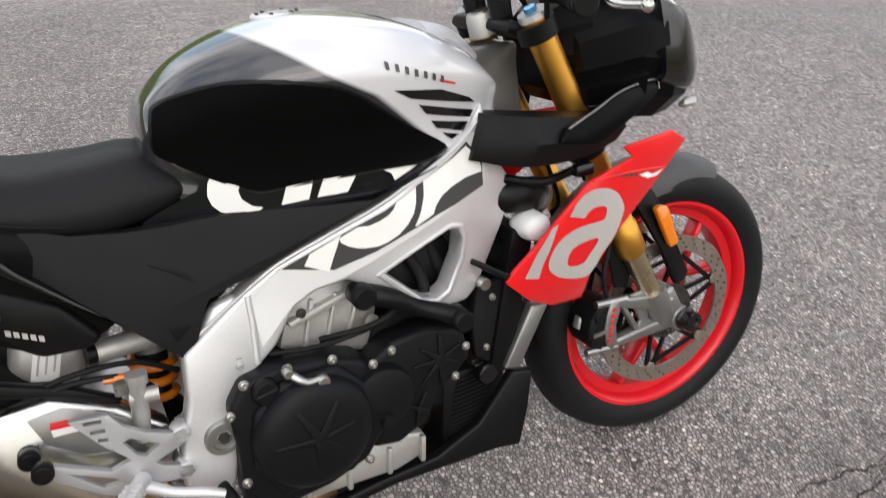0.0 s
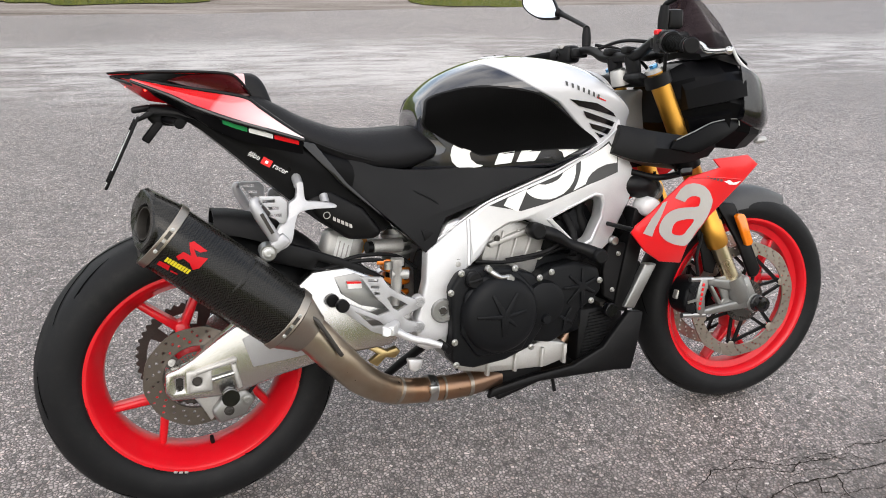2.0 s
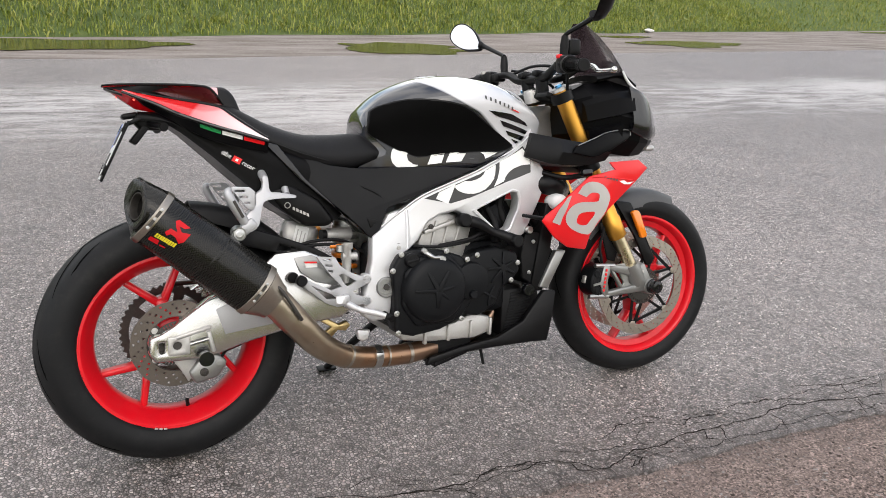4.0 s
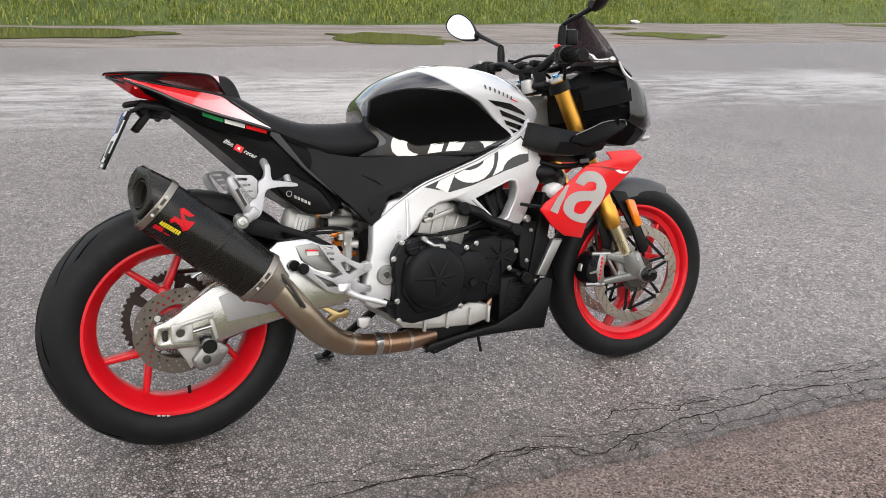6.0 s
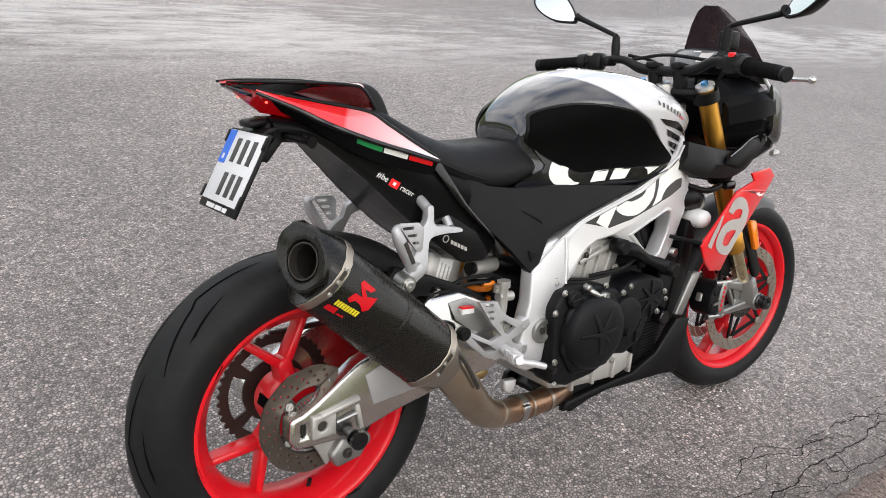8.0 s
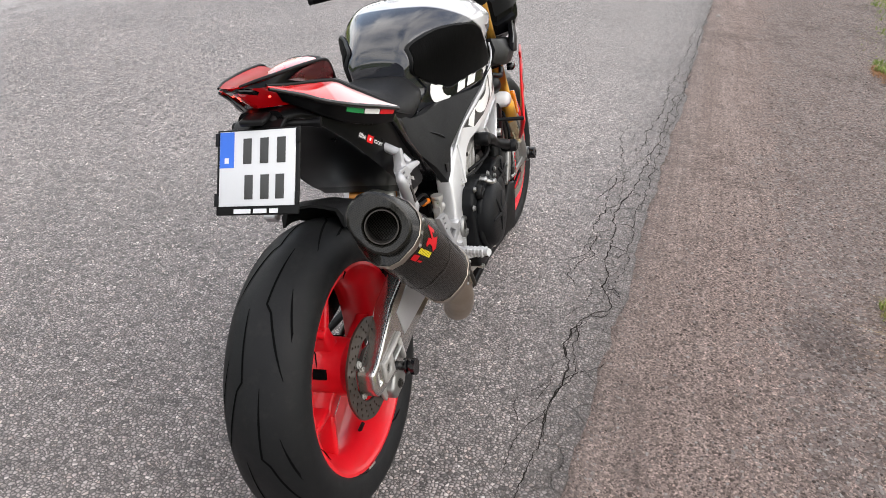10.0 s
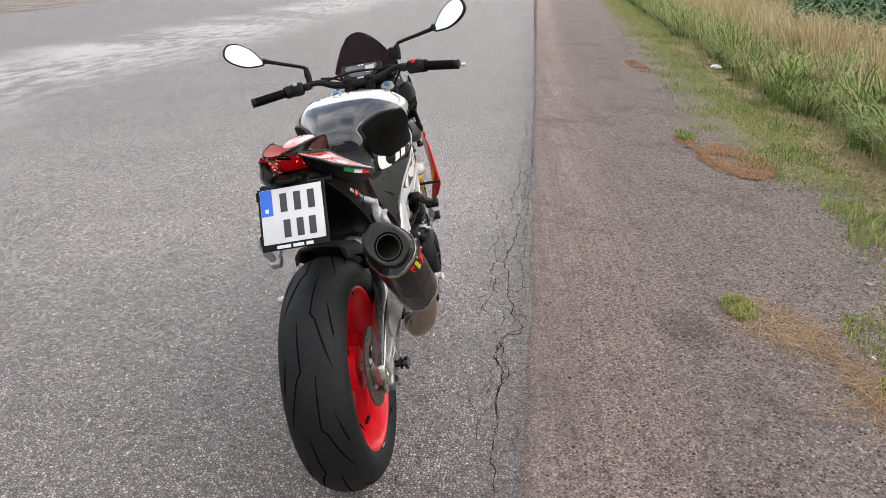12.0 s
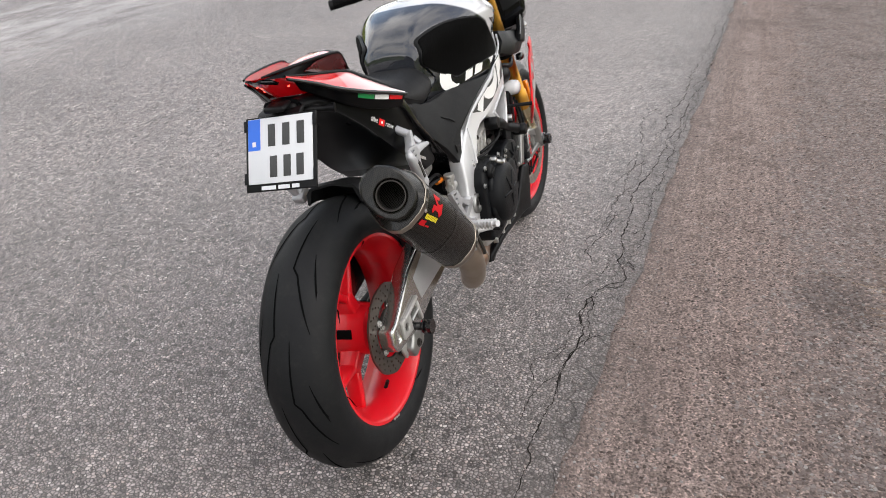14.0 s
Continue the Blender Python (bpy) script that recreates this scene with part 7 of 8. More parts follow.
plate = on_plate(-0.088, -0.078, 0.088, 0.078, -0.006, 0.0, "number_plate", SATIN_BLACK, bike, "white number plate with blue band in a black holder", 0.002)
on_plate(-0.081, -0.062, 0.081, 0.074, 0.0, 0.002, "plate_face", PLATE_WHITE, plate, "white reflective plate", 0.0008)
on_plate(-0.080, 0.008, -0.049, 0.073, 0.002, 0.0026, "blue_band", BLUE, plate, "", 0)
on_plate(-0.069, 0.016, -0.060, 0.026, 0.0026, 0.003, "band_mark", PLATE_WHITE, plate, "", 0)
for u in (-0.030, 0.006, 0.042):
    on_plate(u + 0.001, 0.014, u + 0.019, 0.060, 0.002, 0.0032, "number_bar", PLATE_INK, plate, "", 0.0005)
for u in (-0.026, 0.008, 0.040):
    on_plate(u + 0.001, -0.050, u + 0.019, -0.006, 0.002, 0.0032, "number_bar", PLATE_INK, plate, "", 0.0005)
for k, (a, b) in enumerate(((-0.048, -0.012), (-0.006, 0.022), (0.028, 0.046))):
    on_plate(a, -0.075, b, -0.067, 0.0, 0.0012, "holder_bar", PLATE_WHITE, plate, "", 0)
for u, v in ((-0.086, 0.06), (-0.086, -0.05), (0.086, 0.06), (0.086, -0.05)):
    on_plate(u - 0.004, v - 0.012, u + 0.004, v + 0.012, -0.001, 0.004, "holder_clip", SATIN_BLACK, plate)
hanger = part("plate_hanger", prism([(0.01, 0.885), (0.03, 0.862), (0.02, 0.845), (-0.04, 0.85), (-0.055, 0.868), (-0.05, 0.885)], -0.035, 0.035, 0.006), MATT_BLACK, bike)
part("plate_lamp", box((-0.062, 0, 0.884), (0.040, 0.052, 0.014), 0.006, (0, -8, 0)), SATIN_BLACK, hanger)
part("lamp_bracket", prism([(-0.03, 0.880), (-0.055, 0.876), (-0.075, 0.862), (-0.070, 0.858), (-0.045, 0.868)], -0.052, 0.052, 0.002), SATIN_BLACK, hanger)
for s in SIDES:
    bolt((-0.066, s * 0.042, 0.872), 0.0035, hanger, BOLT, d=(-0.7, 0, 0.7))
    bolt((-0.050, s * 0.034, 0.880), 0.0035, hanger, BOLT, d=(-0.7, 0, 0.7))
    part("reflector_stalk", tube([(-0.02, s * 0.03, 0.862), (0.0, s * 0.07, 0.855), (0.008, s * 0.095, 0.852)], [0.008, 0.007, 0.011], 12, 10), SATIN_BLACK, hanger)
    bolt((0.008, s * 0.096, 0.852), 0.006, hanger, DARK_STEEL, d=(0, s, 0))
part("plate_backing", prism([(-0.035, 0.86), (-0.020, 0.852), (-0.052, 0.812), (-0.066, 0.822)], -0.036, 0.036, 0.003), MATT_BLACK, hanger)

# ---- side panels ----
def panel(s):
    poly = [(0.262, 0.802), (0.290, 0.789), (0.345, 0.765), (0.402, 0.742), (0.466, 0.731), (0.523, 0.727), (0.554, 0.727), (0.635, 0.727), (0.723, 0.722), (0.81, 0.716), (0.90, 0.745), (0.915, 0.748), (0.798, 0.708), (0.723, 0.683), (0.638, 0.649), (0.573, 0.629), (0.551, 0.621), (0.542, 0.603), (0.528, 0.565), (0.506, 0.543), (0.446, 0.605), (0.398, 0.651), (0.342, 0.707), (0.288, 0.757)]
    warp = lambda x, y, z: (x - 0.58 * flare(x), y + s * (flare(x) - min(1.0, max(0.0, (0.56 + 0.15 * min(1.0, max(0.0, (z - 0.62) / 0.08)) - x) / 0.12)) * (0.006 + 0.030 * min(1.0, max(0.0, (z - 0.60) / 0.10))) - 0.02 * max(0.0, (0.35 - x) / 0.1)), z)
    bm = prism(poly, s * 0.150, s * 0.128, 0.006, warp=warp, segments=3)
    p = part("side_panel", bm, PANEL_GREY, bike, "matt charcoal frame side panel")
    bolt((0.505, s * 0.149, 0.588), 0.008, p, DARK_STEEL, d=(0, s, 0), length=0.004)
    bolt((0.728, s * 0.162, 0.706), 0.008, p, DARK_STEEL, d=(0, s, 0), length=0.004)
    part("panel_vent", prism([(0.348, 0.722), (0.415, 0.703), (0.383, 0.691)], s * 0.110, s * 0.1165, 0.001), SATIN_BLACK, p)
    part("panel_fold", tube([(0.372, s * 0.115, 0.730), (0.45, s * 0.116, 0.700), (0.49, s * 0.127, 0.680), (0.531, s * 0.143, 0.656), (0.546, s * 0.147, 0.624)], 0.0022, 6, 16), PANEL_GREY, p)
    part("panel_badge", prism([(0.492, 0.598), (0.522, 0.590), (0.500, 0.572)], s * 0.149, s * 0.1515, 0.001), SATIN_BLACK, p)


mirrored(panel)
part("tail_side_cover", prism([(0.235, 0.808), (0.268, 0.800), (0.335, 0.712), (0.435, 0.612), (0.512, 0.547), (0.50, 0.552), (0.445, 0.60), (0.32, 0.712)], -0.132, 0.132, 0.005), GLOSS_BLACK, bike)
bx_ = part("control_box", prism([(0.242, 0.682), (0.30, 0.70), (0.372, 0.656), (0.415, 0.595), (0.395, 0.582), (0.336, 0.586), (0.27, 0.640)], -0.122, 0.122, 0.012, segments=3), SATIN_BLACK, bike)
part("round_mark", lathe([(0.006, -0.1225), (0.008, -0.1225), (0.008, -0.1235), (0.006, -0.1235)], 20, 0.290, 0.645, closed=True), GREY_VINYL, bx_)
for k in range(5):
    x, z = 0.303 + 0.0088 * k, 0.638 - 0.0046 * k
    part("white_mark", prism([(x, z + 0.003), (x + 0.0062, z), (x + 0.0062, z - 0.008), (x, z - 0.005)], -0.1232, -0.119, 0), GREY_VINYL, bx_, "", 0)

# ---- pillion foot rests ----
for s in SIDES:
    lean = lambda x, y, z: (x, y + s * 0.030 * max(0.0, min(1.0, (0.69 - z) / 0.08)), z)
    cast = curve([(0.224, 0.722), (0.237, 0.722), (0.239, 0.700), (0.243, 0.684), (0.262, 0.681), (0.300, 0.673), (0.301, 0.665), (0.262, 0.666), (0.228, 0.662), (0.218, 0.648), (0.212, 0.628), (0.204, 0.603), (0.186, 0.590), (0.170, 0.598), (0.168, 0.612), (0.178, 0.630), (0.190, 0.645), (0.202, 0.655), (0.206, 0.680), (0.220, 0.690), (0.224, 0.705)], 63, True)
    hold = part("pillion_bracket", prism([tuple(p) for p in cast], s * 0.152, s * 0.132, 0.004, warp=lean), CAST, bike, "silver cast pillion foot rest bracket")
    part("bracket_lug", tube([(0.230, s * 0.142, 0.716), (0.229, s * 0.105, 0.735)], 0.010, 12), CAST, hold)
    part("bracket_lug", tube([(0.284, s * 0.142, 0.674), (0.283, s * 0.128, 0.690)], 0.009, 12), CAST, hold)
    slots = [[(x0, z0), (x0 + l, z0 - 0.001), (x0 + l, z0 - 0.007), (x0, z0 - 0.006)] for x0, z0, l in ((0.151, 0.695, 0.024), (0.162, 0.680, 0.020), (0.173, 0.665, 0.014))]
    part("heel_guard", prism([(0.142, 0.699), (0.147, 0.703), (0.187, 0.700), (0.199, 0.688), (0.197, 0.648), (0.190, 0.643), (0.182, 0.646)], s * 0.178, s * 0.172, 0.002, slots), CAST, hold, "slotted silver heel guard")
    for x, z in ((0.188, 0.692), (0.191, 0.651)):
        bolt((x, s * 0.178, z), 0.0045, hold, d=(0, s, 0))
    peg = part("foot_peg", tube([(0.178, s * 0.176, 0.604), (0.160, s * 0.182, 0.636), (0.142, s * 0.184, 0.668), (0.134, s * 0.182, 0.690), (0.141, s * 0.176, 0.698)], [0.011, 0.012, 0.012, 0.010, 0.006], 12, 18), CAST, hold)
    part("peg_groove", beam((0.166, s * 0.1945, 0.628), (0.145, s * 0.197, 0.670), (0.007, 0.003), (0.007, 0.003)), DARK_STEEL, peg)
    part("peg_hinge", box((0.180, s * 0.172, 0.604), (0.040, 0.034, 0.026), 0.006, (0, -38, 0)), CAST, hold)

# ---- rider foot rests ----
def rearset(s):
    y = s * 0.165
    at = lambda x, z, dy=0.0: (x, y + s * dy, z)
    outline = [(0.298, 0.450), (0.304, 0.461), (0.313, 0.459), (0.385, 0.419), (0.412, 0.427), (0.392, 0.450), (0.386, 0.455), (0.348, 0.511), (0.396, 0.505), (0.409, 0.482), (0.432, 0.464), (0.467, 0.448), (0.485, 0.449), (0.492, 0.438), (0.481, 0.427), (0.440, 0.411), (0.450, 0.401), (0.472, 0.392), (0.487, 0.388), (0.489, 0.376), (0.480, 0.370), (0.465, 0.373), (0.432, 0.376), (0.397, 0.375), (0.369, 0.387), (0.309, 0.440)]
    slots = [[(x0, z0), (x0 + l, z0 - 0.003), (x0 + l, z0 - 0.009), (x0, z0 - 0.006)] for x0, z0, l in ((0.364, 0.505, 0.022), (0.370, 0.490, 0.018), (0.377, 0.475, 0.012))]
    inner = [[(0.405, 0.458), (0.415, 0.461), (0.452, 0.437), (0.430, 0.425), (0.420, 0.431)], [(0.332, 0.438), (0.385, 0.409), (0.400, 0.396), (0.372, 0.397)]]
    plate_ = part("rearset", prism(outline, y + s * 0.006, y - s * 0.006, 0.0025, slots + inner), CAST, bike, "satin silver alloy rider foot rest bracket")
    for x, z in ((0.480, 0.440), (0.478, 0.381), (0.397, 0.498), (0.395, 0.459)):
        bolt((x, y + s * 0.006, z), 0.0065, plate_, d=(0, s, 0))
    for x, z in ((0.480, 0.440), (0.478, 0.381)):
        part("spacer", disc_bar((x, z), 0.013, s * 0.142, y + s * 0.006, 18), SILVER, plate_)
    for dx, dy in ((0.0, 0.0), (-0.014, -0.035)):
        part("bobbin", disc_bar((0.306 + dx, 0.454 - dx * 0.4), 0.014, y + s * (dy - 0.002), y + s * (dy + 0.020), 20, 0.003), SATIN_BLACK, plate_)
    bolt(at(0.306, 0.454, 0.020), 0.007, plate_, d=(0, s, 0))
    peg = part("foot_peg", tube([(0.420, s * 0.175, 0.395), (0.400, s * 0.215, 0.402), (0.375, s * 0.275, 0.412)], [0.012, 0.010, 0.009], 12), SILVER, plate_, "knurled silver foot peg")
    for k in range(6):
        t = 0.3 + 0.11 * k
        c = Vector((0.420, s * 0.175, 0.395)).lerp(Vector((0.375, s * 0.275, 0.412)), t)
        part("peg_ridge", box(tuple(c), (0.024, 0.006, 0.020), 0.001, (0, 0, s * 24)), SILVER, plate_)
    part("pedal", tube([(0.420, y + s * 0.010, 0.382), (0.455, y + s * 0.018, 0.362), (0.495, y + s * 0.028, 0.350), (0.520, y + s * 0.034, 0.340)], [0.010, 0.008, 0.008, 0.007], 12, 16), SILVER, plate_)
    part("pedal_tip", tube([(0.520, y + s * 0.016, 0.342), (0.530, y + s * 0.055, 0.334)], 0.009, 14), SATIN_BLACK, plate_)


mirrored(rearset)
mc = part("brake_master_cylinder", tube([(0.440, -0.135, 0.536), (0.440, -0.135, 0.522), (0.438, -0.135, 0.52), (0.437, -0.135, 0.475), (0.433, -0.135, 0.43)], [0.015, 0.015, 0.0125, 0.0125, 0.009], 16), RAW_ALLOY, bike, "pale alloy rear brake master cylinder")
part("cylinder_port", tube([(0.425, -0.135, 0.502), (0.464, -0.135, 0.498)], 0.011, 14), RAW_ALLOY, mc)
part("cylinder_banjo", tube([(0.418, -0.14, 0.532), (0.418, -0.14, 0.515)], 0.009, 12), BOLT, mc)
part("push_rod", tube([(0.432, -0.135, 0.40), (0.432, -0.135, 0.365)], 0.006, 10), BLUE_ANOD, mc)
part("warning_sticker", prism([(0.325, 0.497), (0.356, 0.494), (0.357, 0.480), (0.326, 0.482)], -0.1420, -0.128, 0), PAPER, bike, "white warning sticker with red stripe", 0)
part("sticker_stripe", prism([(0.325, 0.4975), (0.356, 0.4945), (0.356, 0.4905), (0.325, 0.4935)], -0.1425, -0.128, 0), RED, bike, "", 0)
part("exhaust_lug", prism([(0.462, 0.296), (0.500, 0.292), (0.492, 0.268), (0.478, 0.262), (0.465, 0.270)], -0.132, -0.112, 0.004), SILVER, bike)
bolt((0.478, -0.133, 0.277), 0.010, bike, BOLT)
link = part("shock_linkage", prism([(0.372, 0.325), (0.39, 0.330), (0.43, 0.305), (0.452, 0.312), (0.462, 0.300), (0.448, 0.285), (0.425, 0.290), (0.405, 0.270), (0.385, 0.285), (0.408, 0.300)], -0.075, -0.055, 0.003), surface("gold_anodised", (0.62, 0.47, 0.22), 0.35, metal=0.9), bike, "pale gold suspension linkage")
for x, z in ((0.384, 0.320), (0.450, 0.300)):
    bolt((x, -0.076, z), 0.009, link, RAW_ALLOY)

# ---- shock ----
shock = part("shock_absorber", tube([(0.478, 0, 0.585), (0.476, 0, 0.51)], 0.034, 24), GREY_ALLOY, bike, "rear shock absorber with orange spring")
part("shock_body", tube([(0.476, 0, 0.52), (0.468, 0, 0.40), (0.462, 0, 0.32)], [0.023, 0.023, 0.018], 20), SATIN_BLACK, shock)
part("spring_seat", tube([(0.469, 0, 0.408), (0.468, 0, 0.394)], 0.038, 28), SATIN_BLACK, shock)
part("spring", tube([(0.474 - 0.010 * k / 60 + 0.031 * math.cos(k * 0.55), 0.031 * math.sin(k * 0.55), 0.505 - 0.14 * k / 60) for k in range(44)], 0.0072, 10), ORANGE, shock, "orange coil spring")
for z in (0.572, 0.552, 0.532):
    part("preload_ring", tube([(0.478, 0, z), (0.478, 0, z - 0.008)], 0.038, 28), RAW_ALLOY, shock)
part("shock_reservoir", tube([(0.398, -0.075, 0.556), (0.470, -0.060, 0.552)], 0.017, 18), RAW_ALLOY, shock, "pale alloy adjuster cylinder")
part("adjuster_knob", tube([(0.386, -0.078, 0.557), (0.400, -0.075, 0.556)], 0.014, 12), SATIN_BLACK, shock)
part("reservoir_body", tube([(0.372, 0.060, 0.566), (0.372, -0.050, 0.562)], 0.024, 20), surface("bronze_anodised", (0.62, 0.27, 0.07), 0.32, metal=0.75), shock, "bronze piggyback reservoir")
for pts in ([(0.30, -0.10, 0.530), (0.36, -0.105, 0.545), (0.44, -0.10, 0.538), (0.50, -0.09, 0.50)], [(0.28, -0.10, 0.522), (0.36, -0.11, 0.535), (0.43, -0.115, 0.525), (0.47, -0.10, 0.48)]):
    part("cable", tube(pts, 0.0045, 8, 18), MATT_BLACK, bike)
part("reservoir_cap", tube([(0.396, -0.034, 0.577), (0.396, -0.046, 0.577)], [0.029, 0.027], 28), RAW_ALLOY, shock)
shield = part("heat_shield", box((0.338, -0.030, 0.553), (0.100, 0.050, 0.084), 0.018, (0, 16, 0)), RAW_ALLOY, bike, "dull grey heat shield with a white label")
part("paper_label", box((0.336, -0.0555, 0.553), (0.036, 0.002, 0.058), 0.0005, (0, 16, 0)), LETTER_WHITE, shield)
for k in range(3):
    part("label_bar", box((0.326 + 0.010 * k, -0.0568, 0.556 - 0.003 * k), (0.0028, 0.001, 0.040 - 0.006 * k), 0, (0, 16, 0)), GREY_VINYL, shield)
part("cable_clip", tube([(0.40, -0.112, 0.529), (0.428, -0.116, 0.526)], 0.007, 8), ORANGE, bike)
part("side_stand", tube([(0.62, 0.13, 0.26), (0.55, 0.22, 0.17), (0.50, 0.325, 0.078)], [0.014, 0.012, 0.011], 12), SATIN_BLACK, bike, "black side stand holding the machine")
part("stand_shoe", box((0.50, 0.328, 0.0745), (0.06, 0.035, 0.008), 0.003, (12, 0, 0)), SATIN_BLACK, bike)
chain = tube([(0.0, 0.087, RZ + 0.122), (0.25, 0.087, 0.44), (0.50, 0.087, 0.445)], 0.007, 8)
part("chain", tube([(0.0, 0.087, RZ - 0.120), (0.25, 0.087, 0.27), (0.50, 0.087, 0.37)], 0.007, 8, bm=chain), DARK_STEEL, bike)

# ---- forks ----
def fork(s):
    cy = 0.008
    top, mid_, low = Vector((1.120, cy + s * 0.104, 0.930)), Vector((1.333, cy * 0.5 + s * 0.104, 0.470)), Vector((1.402, s * 0.104, 0.330))
    leg = part("fork_leg", tube([top, top.lerp(mid_, 0.5), top.lerp(mid_, 0.86), top.lerp(mid_, 0.87), mid_.lerp(top, 0.01), mid_], [0.0245, 0.0248, 0.0255, 0.029, 0.029, 0.026], 28), GOLD, bike, "gold anodised front fork leg", 40)
    part("fork_slider", tube([mid_, low], 0.0215, 24), CHROME, leg, "pale chrome inner fork tube")
    d = (top - mid_).normalized()
    part("fork_cap", tube([top, top + d * 0.010], [0.026, 0.024], 24), RAW_ALLOY, leg)
    part("fork_adjuster", tube([top + d * 0.010, top + d * 0.018], 0.011, 6), BLUE_ANOD, leg)
    foot = part("fork_foot", tube([low + d * 0.055, low + d * 0.01, low - d * 0.02], [0.029, 0.030, 0.026], 24), GREY_ALLOY, leg, "grey cast fork foot with caliper mount")
    y0, y1 = s * 0.125, s * 0.088
    bm = beam((1.412, s * 0.106, 0.348), (1.262, s * 0.108, 0.387), (0.036, 0.034), (0.015, 0.018), bev=0.005)
    beam((1.438, s * 0.106, 0.304), (1.242, s * 0.108, 0.291), (0.030, 0.034), (0.014, 0.018), bm, bev=0.005)
    beam((1.402, s * 0.104, 0.372), (1.446, s * 0.104, 0.292), (0.046, 0.040), (0.040, 0.040), bm, bev=0.008)
    beam((1.300, s * 0.108, 0.376), (1.345, s * 0.108, 0.302), (0.009, 0.014), (0.011, 0.016), bm, bev=0.003)
    part("caliper_mount", bm, GREY_ALLOY, leg, "open grey cast arms holding the caliper")
    part("foot_web", prism([(1.300, 0.381), (1.398, 0.392), (1.432, 0.318), (1.412, 0.288), (1.330, 0.290), (1.350, 0.322), (1.335, 0.352)], s * 0.112, s * 0.102, 0.004, [[(1.358, 0.366), (1.382, 0.366), (1.378, 0.346), (1.360, 0.348)], circle(1.380, 0.325, 0.009, 14)]), GREY_ALLOY, leg)
    part("axle_boss", disc_bar((1.447, 0.302), 0.026, s * 0.085, s * 0.126, 28), GREY_ALLOY, leg)
    bob = part("axle_bobbin", lathe([(0.0001, s * 0.120), (0.024, s * 0.120), (0.024, s * 0.128), (0.020, s * 0.132), (0.021, s * 0.148), (0.019, s * 0.153), (0.010, s * 0.154), (0.008, s * 0.150), (0.0001, s * 0.150)], 28, 1.453, 0.302), GLOSS_BLACK, leg, "black axle crash bobbin")
    bolt((1.453, s * 0.150, 0.302), 0.006, bob, BOLT, d=(0, s, 0))
    cal = part("front_caliper", prism([(1.288, 0.384), (1.268, 0.390), (1.246, 0.384), (1.228, 0.358), (1.222, 0.326), (1.230, 0.300), (1.252, 0.284), (1.276, 0.286), (1.286, 0.304), (1.282, 0.338), (1.292, 0.366)], s * 0.117, s * 0.040, 0.009, segments=3), ENGINE_BLACK, leg, "dark four-piston brake caliper with grey face")
    part("caliper_face", prism([(1.291, 0.385), (1.272, 0.389), (1.262, 0.362), (1.256, 0.334), (1.262, 0.300), (1.275, 0.285), (1.288, 0.300), (1.284, 0.338), (1.294, 0.366)], s * 0.1205, s * 0.108, 0.003), GREY_ALLOY, cal)
    for x, z in ((1.262, 0.386), (1.240, 0.291)):
        part("mount_bolt", tube([(x - 0.022, s * 0.112, z + 0.003), (x + 0.05, s * 0.112, z - 0.004)], 0.0075, 12), BOLT, cal)
    for k in range(6):
        part("red_mark", box((1.277 - 0.0020 * k, s * 0.1215, 0.372 - 0.0125 * k), (0.007, 0.002, 0.0085), 0.0008, (0, 15, 0)), RED, cal)
    part("caliper_window", prism([(1.260, 0.382), (1.232, 0.346), (1.226, 0.312), (1.250, 0.292), (1.256, 0.300), (1.250, 0.330), (1.256, 0.360)], s * 0.1185, s * 0.10, 0.002), SATIN_BLACK, cal)
    for z in (0.362, 0.312):
        part("piston_boss", disc_bar((1.246, z), 0.012, s * 0.112, s * 0.1200, 20, 0.003), ENGINE_BLACK, cal)
    part("caliper_rib", beam((1.228, s * 0.122, 0.330), (1.262, s * 0.122, 0.334), (0.006, 0.004), (0.008, 0.004)), GREY_ALLOY, cal)
    part("caliper_bridge", box((1.245, s * 0.075, 0.338), (0.05, 0.02, 0.025), 0.004, (0, 15, 0)), RAW_ALLOY, cal)
    for k in range(3):
        part("grey_mark", box((1.388 + 0.013 * k, s * 0.1255, 0.360 - 0.003 * k), (0.008, 0.002, 0.008), 0.0005), RAW_ALLOY, foot)
    part("brake_hose", tube([(1.27, s * 0.105, 0.395), (1.255, s * 0.115, 0.45), (1.29, s * 0.085, 0.53), (1.24, s * 0.07, 0.66)], 0.0045, 8, 20), MATT_BLACK, leg)


mirrored(fork)
for z0, x0, w in ((0.911, 1.126, 0.026), (0.70, 1.222, 0.036)):
    clamp = bmesh.new()
    box((x0 - 0.025, 0.008, z0), (0.055, 0.20, w * 0.8), 0.008, (0, 24, 0), clamp)
    for s in SIDES:
        tube([(x0 - 0.014 * 0.42, 0.008 + s * 0.104, z0 + 0.014), (x0 + 0.014 * 0.42, 0.008 + s * 0.104, z0 - 0.014)], 0.034, 28, bm=clamp)
    yoke = part("triple_clamp", clamp, SATIN_BLACK, bike, "black fork yoke")
nut = part("stem_nut", tube([(1.086, 0.004, 0.900), (1.079, 0.004, 0.932), (1.078, 0.004, 0.938)], [0.026, 0.026, 0.023], 12), RAW_ALLOY, bike)
part("stem_washer", tube([(1.079, 0.004, 0.934), (1.077, 0.004, 0.941)], 0.015, 24), BOLT, nut)
for k in range(8):
    a = k * math.pi / 4
    bolt((1.0785 + 0.019 * math.cos(a), 0.004 + 0.019 * math.sin(a), 0.937), 0.003, nut, DARK_STEEL, d=(0, 0, 1), length=0.002)

